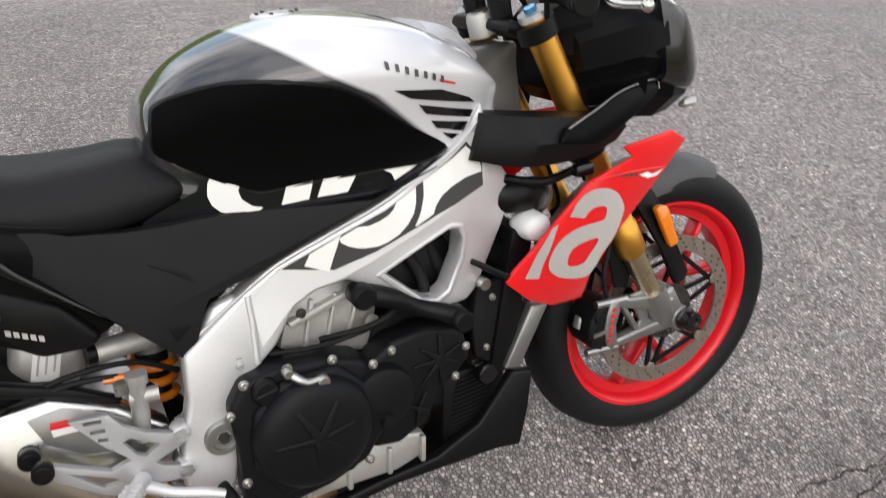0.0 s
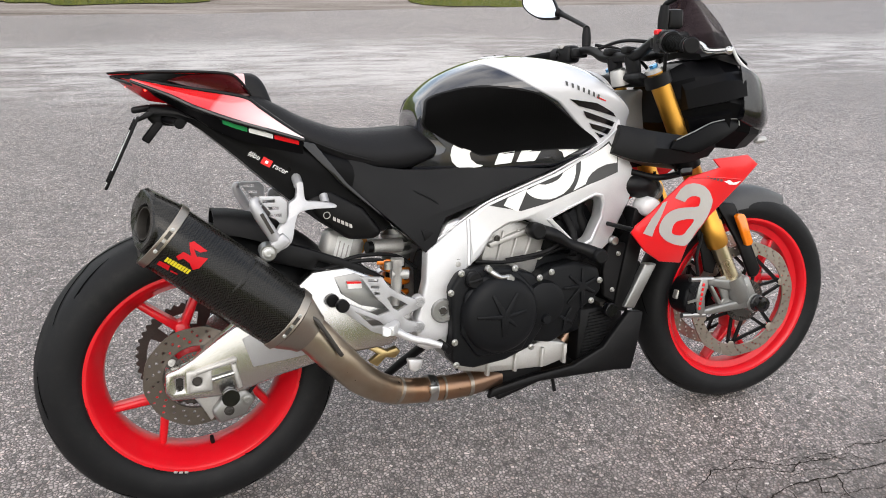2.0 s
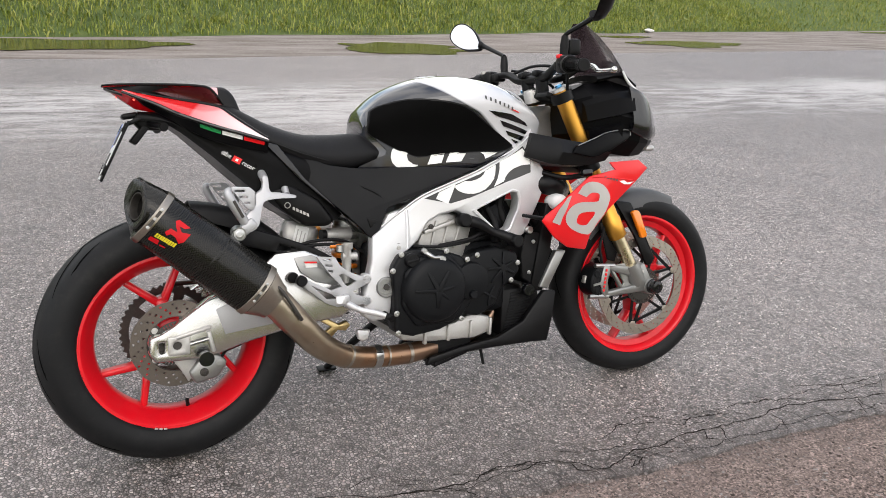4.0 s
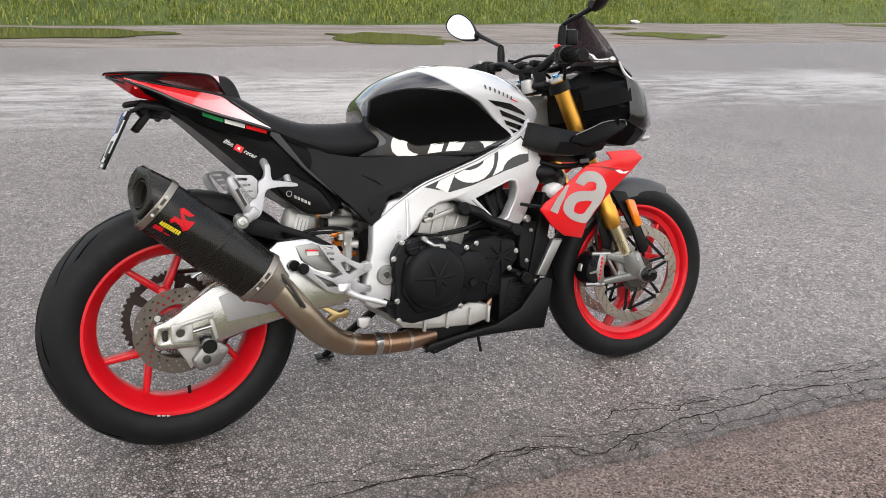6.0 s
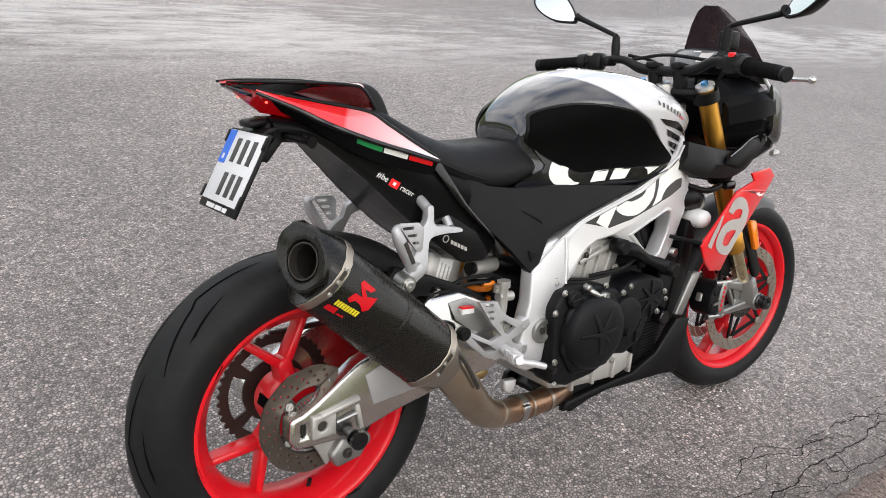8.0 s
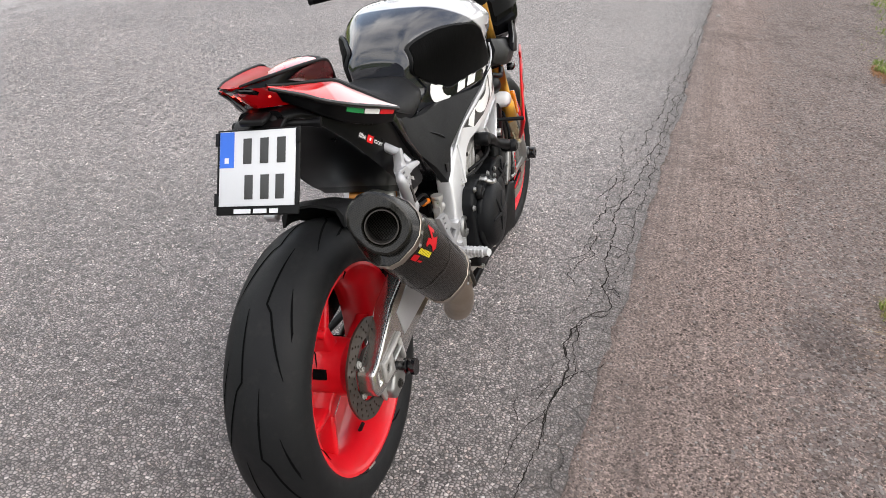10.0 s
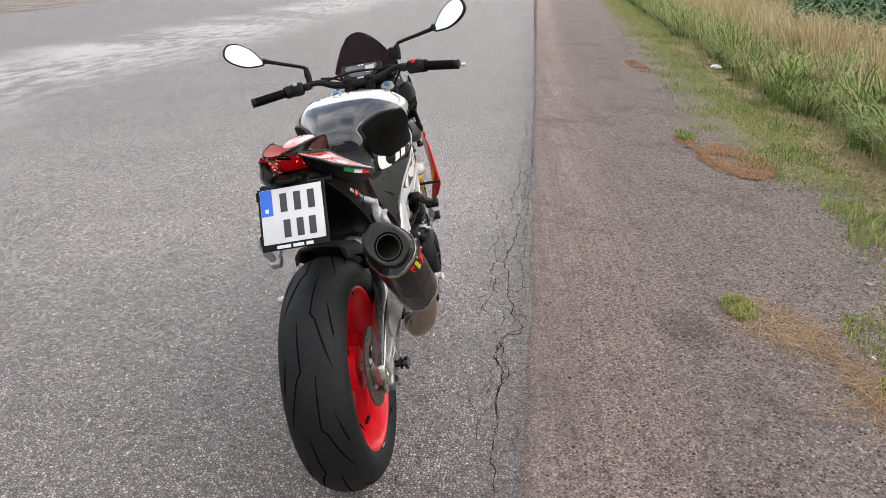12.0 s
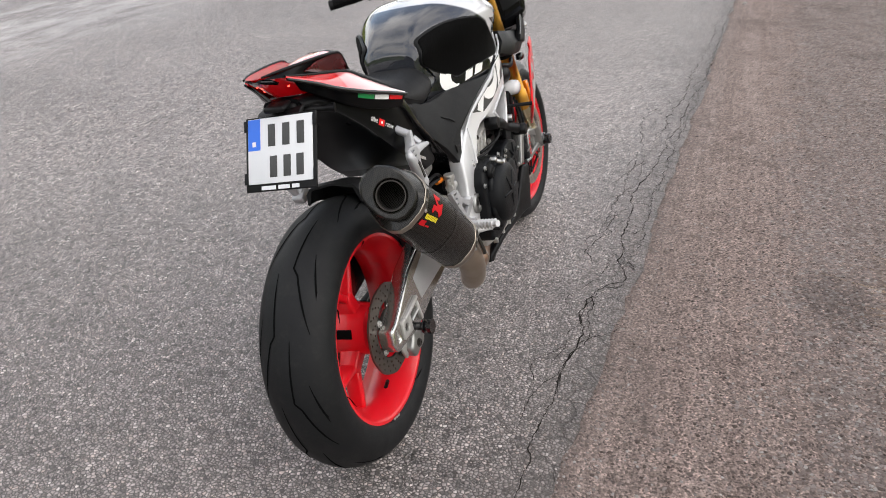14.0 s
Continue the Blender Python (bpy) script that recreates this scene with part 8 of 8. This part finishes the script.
# ---- handlebar ----
BAR = [(1.005, -0.395, 0.974), (1.050, -0.250, 0.990), (1.080, -0.150, 1.000), (1.086, -0.075, 0.975), (1.088, 0.010, 0.970), (1.086, 0.095, 0.975), (1.080, 0.170, 0.998), (1.048, 0.270, 0.988), (0.988, 0.412, 0.976)]
bar = part("handlebar", tube(BAR, [0.011, 0.011, 0.011, 0.014, 0.014, 0.014, 0.011, 0.011, 0.011], 16, 60), SATIN_BLACK, bike, "black tapered handlebar with controls")
for s, end, inn in ((-1, Vector(BAR[0]), Vector(BAR[1])), (1, Vector(BAR[-1]), Vector(BAR[-2]))):
    g0, g1 = inn.lerp(end, 0.12), inn.lerp(end, 0.90)
    grip = part("grip", tube([g0, g0.lerp(g1, 0.03), g0.lerp(g1, 0.05), g1], [0.021, 0.021, 0.0165, 0.017], 20), PAD, bar, "ribbed black rubber grip")
    for k in range(9):
        c = g0.lerp(g1, 0.12 + 0.09 * k)
        part("grip_rib", tube([c, c.lerp(g1, 0.03)], 0.0178, 20), PAD, grip)
    part("bar_end", tube([g1, end.lerp(inn, 0.02), end], [0.016, 0.018, 0.015], 20), SATIN_BLACK, bar)
    bolt(tuple(end), 0.006, bar, BOLT, d=tuple((end - inn).normalized()))
    sw = inn.lerp(end, -0.18)
    part("switch_housing", box(tuple(sw), (0.048, 0.055, 0.05), 0.012, (0, 0, s * 15)), SATIN_BLACK, bar)
    part("throttle_collar", tube([inn.lerp(end, -0.02), inn.lerp(end, 0.12)], 0.024, 20), SATIN_BLACK, bar)
    part("switch", box((sw.x - 0.022, sw.y, sw.z + 0.022), (0.014, 0.016, 0.012), 0.003), RED if s < 0 else GREY_VINYL, bar)
    part("switch", box((sw.x - 0.026, sw.y + s * 0.01, sw.z), (0.010, 0.014, 0.010), 0.003), MATT_BLACK, bar)
    l0 = inn + Vector((0.030, -s * 0.055, 0.004))
    lv = part("lever", tube([l0, inn + Vector((0.062, s * 0.02, -0.006)), end + Vector((0.080, -s * 0.05, -0.010)), end + Vector((0.088, s * 0.005, -0.012))], [0.009, 0.008, 0.006, 0.005], 12, 26), POLISHED, bar, "polished alloy lever")
    bm = bmesh.new()
    bmesh.ops.create_uvsphere(bm, u_segments=12, v_segments=8, radius=0.009, matrix=Matrix.Translation(end + Vector((0.088, s * 0.008, -0.012))))
    part("lever_ball", bm, POLISHED, lv)
    part("lever_perch", box(tuple(inn + Vector((0.022, -s * 0.065, 0.004))), (0.045, 0.030, 0.026), 0.006), SATIN_BLACK, bar)
    # mirror
    base = Vector((1.090, s * 0.180 + 0.018, 1.005 if s > 0 else 1.025))
    topp = base + Vector((0.002, s * 0.004, 0.055))
    neck = Vector((1.092, s * 0.318 + 0.020, 1.108))
    cen = Vector((1.060, s * 0.408 + 0.020, 1.145))
    stem = part("mirror_stem", tube([base, base.lerp(topp, 0.5), topp], [0.012, 0.013, 0.010], 16), SATIN_BLACK, bar, "black mirror stem")
    part("mirror_arm", tube([topp, topp + Vector((0.002, s * 0.02, 0.008)), neck, neck.lerp(cen, 0.25)], [0.007, 0.0065, 0.008, 0.013], 12, 20), SATIN_BLACK, bar)
    ax = (cen - neck)
    ax = Vector((0, ax.y, ax.z)).normalized()
    nn = Vector((-0.85, -s * 0.48, 0.27)).normalized()
    ax = (ax - nn * ax.dot(nn)).normalized()
    vv = nn.cross(ax).normalized()
    outline = [(-0.085, 0.0), (-0.060, 0.022), (-0.015, 0.040), (0.035, 0.042), (0.066, 0.026), (0.074, 0.0), (0.064, -0.024), (0.030, -0.036), (-0.02, -0.034), (-0.06, -0.018)]
    o2 = curve(outline, 40, True)
    sg = 1 if vv.z > 0 else -1
    ring = lambda k, h: [cen + ax * u * k + vv * sg * v * k + nn * h for u, v in o2]
    shell = part("mirror_housing", skin([ring(0.93, 0.003), ring(1.0, 0.004), ring(1.03, 0.000), ring(1.0, -0.010), ring(0.8, -0.026), ring(0.4, -0.034)]), SATIN_BLACK, bar, "black mirror housing")
    bm = bmesh.new()
    bm.faces.new([bm.verts.new(p) for p in ring(0.92, 0.0042)])
    part("mirror_glass", bm, MIRROR, shell, "mirror glass reflecting pale sky", 0)
for y in (-0.035, 0.05):
    part("riser", tube([(1.10, y, 0.915), (1.090, y, 0.972)], [0.018, 0.020], 16), SATIN_BLACK, bar)
    part("riser_cap", box((1.086, y, 0.984), (0.046, 0.030, 0.018), 0.006, (0, 8, 0)), SATIN_BLACK, bar)
    for dx in (-0.016, 0.016):
        bolt((1.086 + dx, y, 0.992), 0.0045, bar, BOLT, d=(0, 0, 1))
part("brake_reservoir", box((1.128, -0.145, 1.050), (0.042, 0.040, 0.046), 0.008), SATIN_BLACK, bar, "black brake fluid reservoir")
for pts in ([(1.10, -0.13, 1.01), (1.15, -0.06, 0.99), (1.20, 0.0, 0.93), (1.21, 0.03, 0.84)], [(1.09, 0.15, 1.01), (1.15, 0.10, 0.99), (1.20, 0.05, 0.93), (1.22, 0.03, 0.80)], [(1.10, -0.17, 1.0), (1.13, -0.12, 0.93), (1.16, -0.09, 0.86)], [(1.095, 0.19, 0.99), (1.09, 0.12, 1.0), (1.10, 0.02, 1.012), (1.13, -0.09, 1.0)]):
    part("control_cable", tube(pts, 0.0045, 8, 20), MATT_BLACK, bar)

# ---- dash, screen, headlight ----
DASH = Matrix.Translation((1.198, 0.010, 0.995)) @ Matrix.Rotation(radians(-36), 4, "Y")


def on_dash(outline, z0, z1, bev):
    """A plate on the tilted instrument panel: (ahead, across) from its middle."""
    bm = prism(outline, z0, z1, bev)
    for v in bm.verts:
        v.co = DASH @ Vector((v.co.x, v.co.z, v.co.y))
    return bm


dash = part("dash", on_dash([(-0.044, -0.050), (-0.050, 0.0), (-0.044, 0.050), (0.012, 0.086), (0.046, 0.080), (0.054, 0.0), (0.046, -0.080), (0.012, -0.086)], -0.012, 0.010, 0.006), SATIN_BLACK, bike, "instrument panel in a black surround")
part("dash_screen", on_dash([(-0.030, -0.040), (-0.034, 0.0), (-0.030, 0.040), (0.014, 0.066), (0.034, 0.062), (0.038, 0.0), (0.034, -0.062), (0.014, -0.066)], 0.009, 0.0125, 0.001), DASH_GLASS, dash, "grey glass display")
part("dash_field", on_dash([(-0.018, -0.052), (-0.018, -0.022), (0.020, -0.016), (0.024, -0.056)], 0.0125, 0.0133, 0), GREY_VINYL, dash, "pale lit field of the display", 0)
for k in range(4):
    part("dash_mark", on_dash([(0.026, -0.010 + 0.006 * k), (0.026, -0.006 + 0.006 * k), (0.031, -0.006 + 0.006 * k), (0.031, -0.010 + 0.006 * k)], 0.0125, 0.0133, 0), LETTER_WHITE, dash, "", 0)
part("dash_tag", on_dash([(-0.043, -0.014), (-0.043, 0.014), (-0.036, 0.014), (-0.036, -0.014)], 0.0095, 0.0115, 0.0005), GREY_VINYL, dash)
hl_rows = ((1.175, 0.80, 0.925, 0.09), (1.22, 0.765, 0.950, 0.135), (1.30, 0.735, 0.960, 0.160), (1.38, 0.722, 0.940, 0.155), (1.43, 0.725, 0.900, 0.128), (1.47, 0.738, 0.865, 0.09), (1.492, 0.755, 0.830, 0.05))
bm = loft([half(x, (0, zb), (w * 0.55, zb), (w * 0.9, zb + 0.2 * (zt - zb)), (w, zb + 0.5 * (zt - zb)), (w * 0.88, zb + 0.8 * (zt - zb)), (w * 0.5, zt), (0, zt)) for x, zb, zt, w in hl_rows], 7, 40, hard=True)
hl = part("headlight_fairing", bm, LAMP_BLACK, bike, "black angular headlight fairing", 8)
for s in SIDES:
    part("fairing_panel", loft([[(x, s * y, z) for x, y, z in q] for q in (((1.19, 0.108, 0.895), (1.19, 0.122, 0.880), (1.20, 0.126, 0.835), (1.19, 0.110, 0.83)), ((1.27, 0.150, 0.918), (1.27, 0.162, 0.900), (1.28, 0.166, 0.850), (1.27, 0.150, 0.845)), ((1.335, 0.140, 0.925), (1.345, 0.160, 0.900), (1.345, 0.168, 0.862), (1.335, 0.150, 0.86)))], 6, 12, hard=True), LAMP_BLACK, hl, "", 20)
    part("fairing_panel", loft([[(x, s * y, z) for x, y, z in q] for q in (((1.20, 0.110, 0.815), (1.20, 0.128, 0.805), (1.21, 0.124, 0.775), (1.20, 0.10, 0.77)), ((1.30, 0.150, 0.835), (1.30, 0.168, 0.820), (1.30, 0.160, 0.775), (1.30, 0.14, 0.765)))], 5, 12, hard=True), LAMP_BLACK, hl, "", 20)
for s in SIDES:
    part("fairing_edge", loft([[(x, s * y, z) for x, y, z in q] for q in (((1.33, 0.148, 0.930), (1.33, 0.160, 0.920), (1.34, 0.166, 0.82), (1.33, 0.150, 0.81)), ((1.39, 0.135, 0.905), (1.40, 0.144, 0.895), (1.42, 0.144, 0.80), (1.41, 0.130, 0.78)), ((1.455, 0.085, 0.872), (1.465, 0.090, 0.862), (1.485, 0.085, 0.79), (1.465, 0.075, 0.775)))], 12, 16), GLOSS_BLACK, hl)
    part("indicator", loft([[(1.415 + dx + 0.014 * dx0, s * (0.125 + dy * w), 0.745 + dz * w) for dx, dy, dz in ((0, -0.015, 0), (0.004, 0, 0.012), (0, 0.012, 0), (-0.004, 0, -0.010))] for dx0, w in ((0, 0.6), (1, 1.0), (2, 0.7))], 4, 10), RAW_ALLOY, hl)
    part("fairing_rim", tube([(1.330, s * 0.118, 0.985), (1.355, s * 0.115, 0.950), (1.40, s * 0.112, 0.915), (1.43, s * 0.108, 0.885)], [0.003, 0.005, 0.005, 0.003], 8, 18), WHITE, hl)
scr_rows = ((1.330, 1.000, 0.135), (1.315, 1.045, 0.112), (1.290, 1.095, 0.080), (1.268, 1.132, 0.045), (1.260, 1.145, 0.018))
bm = bmesh.new()
rows = []
for x, z, w in scr_rows:
    rows.append([bm.verts.new((x + 0.03 * (1 - (k / 6) ** 2) - 0.015, 0.010 + w * k / 6, z)) for k in range(-6, 7)])
low = [bm.verts.new((v.co.x + 0.045, v.co.y * 0.88, v.co.z - 0.045)) for v in rows[0]]
for a, b in zip([low] + rows, rows):
    for i in range(12):
        bm.faces.new((a[i], a[i + 1], b[i + 1], b[i]))
bmesh.ops.solidify(bm, geom=bm.faces[:], thickness=0.003)
part("windscreen", bm, SMOKE, bike, "small smoked plastic windscreen")
part("screen_mount", loft([half(x, (0, z), (w, z - 0.01), (w, z + 0.006), (0, z + 0.015)) for x, z, w in ((1.25, 0.965, 0.09), (1.33, 0.975, 0.105), (1.40, 0.945, 0.085))], 10, 16), SATIN_BLACK, bike)

# ---- air ducts and red wings ----
for s in SIDES:
    dk = loft([[(x, s * y, z) for x, y, z in q] for q in (
        ((0.955, 0.120, 0.735), (0.955, 0.172, 0.742), (0.968, 0.180, 0.775), (0.985, 0.165, 0.806), (0.985, 0.120, 0.808)),
        ((1.04, 0.120, 0.712), (1.04, 0.184, 0.716), (1.045, 0.194, 0.752), (1.05, 0.172, 0.792), (1.05, 0.120, 0.795)),
        ((1.15, 0.120, 0.702), (1.15, 0.178, 0.706), (1.155, 0.190, 0.740), (1.16, 0.166, 0.772), (1.16, 0.120, 0.775)),
        ((1.24, 0.120, 0.712), (1.24, 0.160, 0.716), (1.25, 0.176, 0.742), (1.25, 0.155, 0.760), (1.25, 0.120, 0.762)))], 22, 28, hard=True)
    duct = part("air_duct", dk, SATIN_BLACK, bike, "satin black air intake duct")
    fold = lambda x, y, z: (x, y - s * (0.20 * max(0.0, x - 1.14) + 0.25 * max(0.0, z - 0.76)), z)
    part("duct_fin", prism([(1.100, 0.744), (1.116, 0.764), (1.180, 0.782), (1.246, 0.800), (1.329, 0.804), (1.336, 0.787), (1.321, 0.776), (1.260, 0.752), (1.199, 0.731), (1.172, 0.728)], s * 0.200, s * 0.184, 0.003, warp=fold), LAMP_BLACK, duct)
    part("fin_edge", tube([fold(x, s * 0.199, z) for x, z in ((1.118, 0.765), (1.180, 0.783), (1.246, 0.801), (1.329, 0.805), (1.337, 0.788))], 0.0016, 8, 20), GREY_ALLOY, duct)
    WING = [(0.967, 0.560), (0.983, 0.575), (1.03, 0.600), (1.14, 0.667), (1.155, 0.674), (1.261, 0.688), (1.235, 0.711), (1.364, 0.713), (1.407, 0.686), (1.35, 0.645), (1.232, 0.569), (1.168, 0.502), (1.158, 0.455), (1.081, 0.471), (1.022, 0.507)]
    warp = lambda x, y, z: (x, y - s * (0.225 * (x - 0.966) + 0.30 * max(0.0, 0.545 - z)), z)
    bm = prism(WING, s * 0.250, s * 0.242, 0.003, warp=warp)
    bmesh.ops.triangulate(bm, faces=[f for f in bm.faces if len(f.verts) > 4])
    bvh = tree_of(bm)
    wing = part("side_fairing", bm, RED, bike, "bright red side fairing with grey graphic")
    part("fairing_fold", tube([warp(x, s * 0.2505, z) for x, z in ((1.16, 0.672), (1.25, 0.664), (1.345, 0.650))], 0.0018, 6, 12), RED, wing)
    bolt((0.975, s * 0.248, 0.564), 0.006, wing, DARK_STEEL, d=(0, s, 0))
    decal("grey_shape", [(1.079, 0.624), (1.065, 0.62), (1.03, 0.587), (1.006, 0.554), (1.039, 0.541), (1.049, 0.565), (1.065, 0.594)], bvh, GREY_VINYL, wing, s, 0.0016)
    bowl = [(1.121, 0.647), (1.14, 0.656), (1.164, 0.658), (1.196, 0.651), (1.221, 0.635), (1.236, 0.612), (1.235, 0.596), (1.216, 0.56), (1.19, 0.534), (1.176, 0.515), (1.160, 0.503), (1.145, 0.504), (1.119, 0.511), (1.087, 0.526), (1.063, 0.548), (1.061, 0.569), (1.073, 0.586), (1.095, 0.597), (1.126, 0.601), (1.182, 0.598), (1.191, 0.605), (1.192, 0.618), (1.181, 0.624), (1.163, 0.626), (1.15, 0.621)]
    counter = [(1.105, 0.543), (1.105, 0.554), (1.111, 0.564), (1.123, 0.569), (1.142, 0.57), (1.175, 0.568), (1.175, 0.558), (1.16, 0.543), (1.148, 0.533), (1.131, 0.532), (1.114, 0.537)]
    decal("grey_shape", [tuple(p) for p in curve(bowl, 75)] + [(1.141, 0.614), (1.104, 0.628)], bvh, GREY_VINYL, wing, s, 0.0016, holes=[[tuple(p) for p in curve(counter, 40, True)]])
    for k in range(5):
        x, z = 1.212 + 0.0125 * k, 0.669 - 0.0031 * k
        decal("small_bar", [(x, z + 0.0025), (x + 0.009, z + 0.001), (x + 0.008, z - 0.004), (x - 0.001, z - 0.003)], bvh, bar_ink, wing, s, 0.0016, step=0.02)
    decal("small_bar", [(1.275, 0.653), (1.297, 0.654), (1.31, 0.646), (1.341, 0.648), (1.323, 0.640), (1.297, 0.642)], bvh, LETTER_WHITE, wing, s, 0.0016, step=0.02)
    part("wing_stay", tube([(0.955, s * 0.15, 0.572), (0.975, s * 0.244, 0.566)], [0.005, 0.006], 10), SATIN_BLACK, wing)
expansion = loft([[(1.075 + u * math.cos(a) * 0.027, -0.160 + v, 0.602 + u * math.sin(a) * 0.024) for a in (2 * math.pi * k / 12 for k in range(12))] for u, v in ((0.35, -0.022), (0.85, -0.014), (1.0, 0.002), (1.0, 0.035), (0.5, 0.042))], 14, 24)
part("expansion_tank", expansion, MILKY, bike, "milky white coolant expansion tank")
for pts, r in (([(0.98, -0.09, 0.665), (1.05, -0.13, 0.655), (1.11, -0.10, 0.635)], 0.030), ([(1.03, -0.14, 0.690), (1.10, -0.15, 0.672), (1.19, -0.13, 0.675)], 0.008), ([(1.05, -0.10, 0.52), (1.0, -0.11, 0.60), (1.03, -0.08, 0.68)], 0.020)):
    part("coolant_hose", tube(pts, r, 14, 18), SATIN_BLACK, bike)
part("hose_clip", tube([(1.105, -0.105, 0.638), (1.118, -0.097, 0.630)], 0.033, 20), BOLT, bike)
part("connector", box((1.165, -0.17, 0.684), (0.035, 0.022, 0.022), 0.005), GLOSS_BLACK, bike)

# ---- front mudguard ----
rings = []
for k in range(15):
    a = radians(140 - k * 5.4)
    r = 0.313
    w = 0.070 - 0.012 * abs(k - 7) / 7
    rings.append([(FX + (r + dr) * math.cos(a), y, FZ + (r + dr) * math.sin(a)) for y, dr in ((-w, -0.055), (-w * 0.95, -0.02), (-w * 0.7, -0.002), (0, 0.006), (w * 0.7, -0.002), (w * 0.95, -0.02), (w, -0.055), (w * 0.93, -0.055), (w * 0.66, -0.008), (0, 0.001), (-w * 0.66, -0.008), (-w * 0.93, -0.055))])
guard = part("front_mudguard", skin(rings), surface("dark_grey_plastic", (0.045, 0.046, 0.048), 0.45, var=0.2, bump=0.1), bike, "dark grey front mudguard")
for s in SIDES:
    part("mudguard_stay", prism([(1.335, 0.585), (1.40, 0.575), (1.425, 0.52), (1.482, 0.388), (1.470, 0.368), (1.448, 0.368), (1.405, 0.46), (1.362, 0.54)], s * 0.100, s * 0.086, 0.005, warp=lambda x, y, z: (x, y - s * 0.022 * max(0.0, (z - 0.45) / 0.13), z)), SATIN_BLACK, guard)
    part("mudguard_stay", prism([(1.27, 0.52), (1.31, 0.53), (1.345, 0.44), (1.33, 0.39), (1.30, 0.40)], s * 0.092, s * 0.084, 0.004), SATIN_BLACK, guard)
    part("reflector", prism([(1.380, 0.545), (1.388, 0.552), (1.404, 0.550), (1.412, 0.540), (1.440, 0.470), (1.436, 0.462), (1.420, 0.460)], s * 0.112, s * 0.096, 0.003), AMBER, guard, "amber side reflector")

# ---- whole machine sheared and stretched a little about its middle, fitting the camera's view ----
VIEW_FIT = Matrix(((1.0072, 0.022, 0.026, 0.0), (-0.0022, 0.9754, 0.0014, 0.0), (-0.0022, -0.007, 0.9863, 0.0), (0, 0, 0, 1)))
VIEW_FIT = Matrix.Translation((0.7055, -0.0049, 0.4978)) @ VIEW_FIT @ Matrix.Translation((-0.7, 0, -0.5))
for me in {ob.data for ob in bike.children_recursive if not ob.name.startswith("bolt")}:
    me.transform(VIEW_FIT)
for ob in bike.children_recursive:
    if ob.name.startswith("bolt"):
        ob.matrix_local = Matrix.Translation(VIEW_FIT @ ob.matrix_local.translation - ob.matrix_local.translation) @ ob.matrix_local
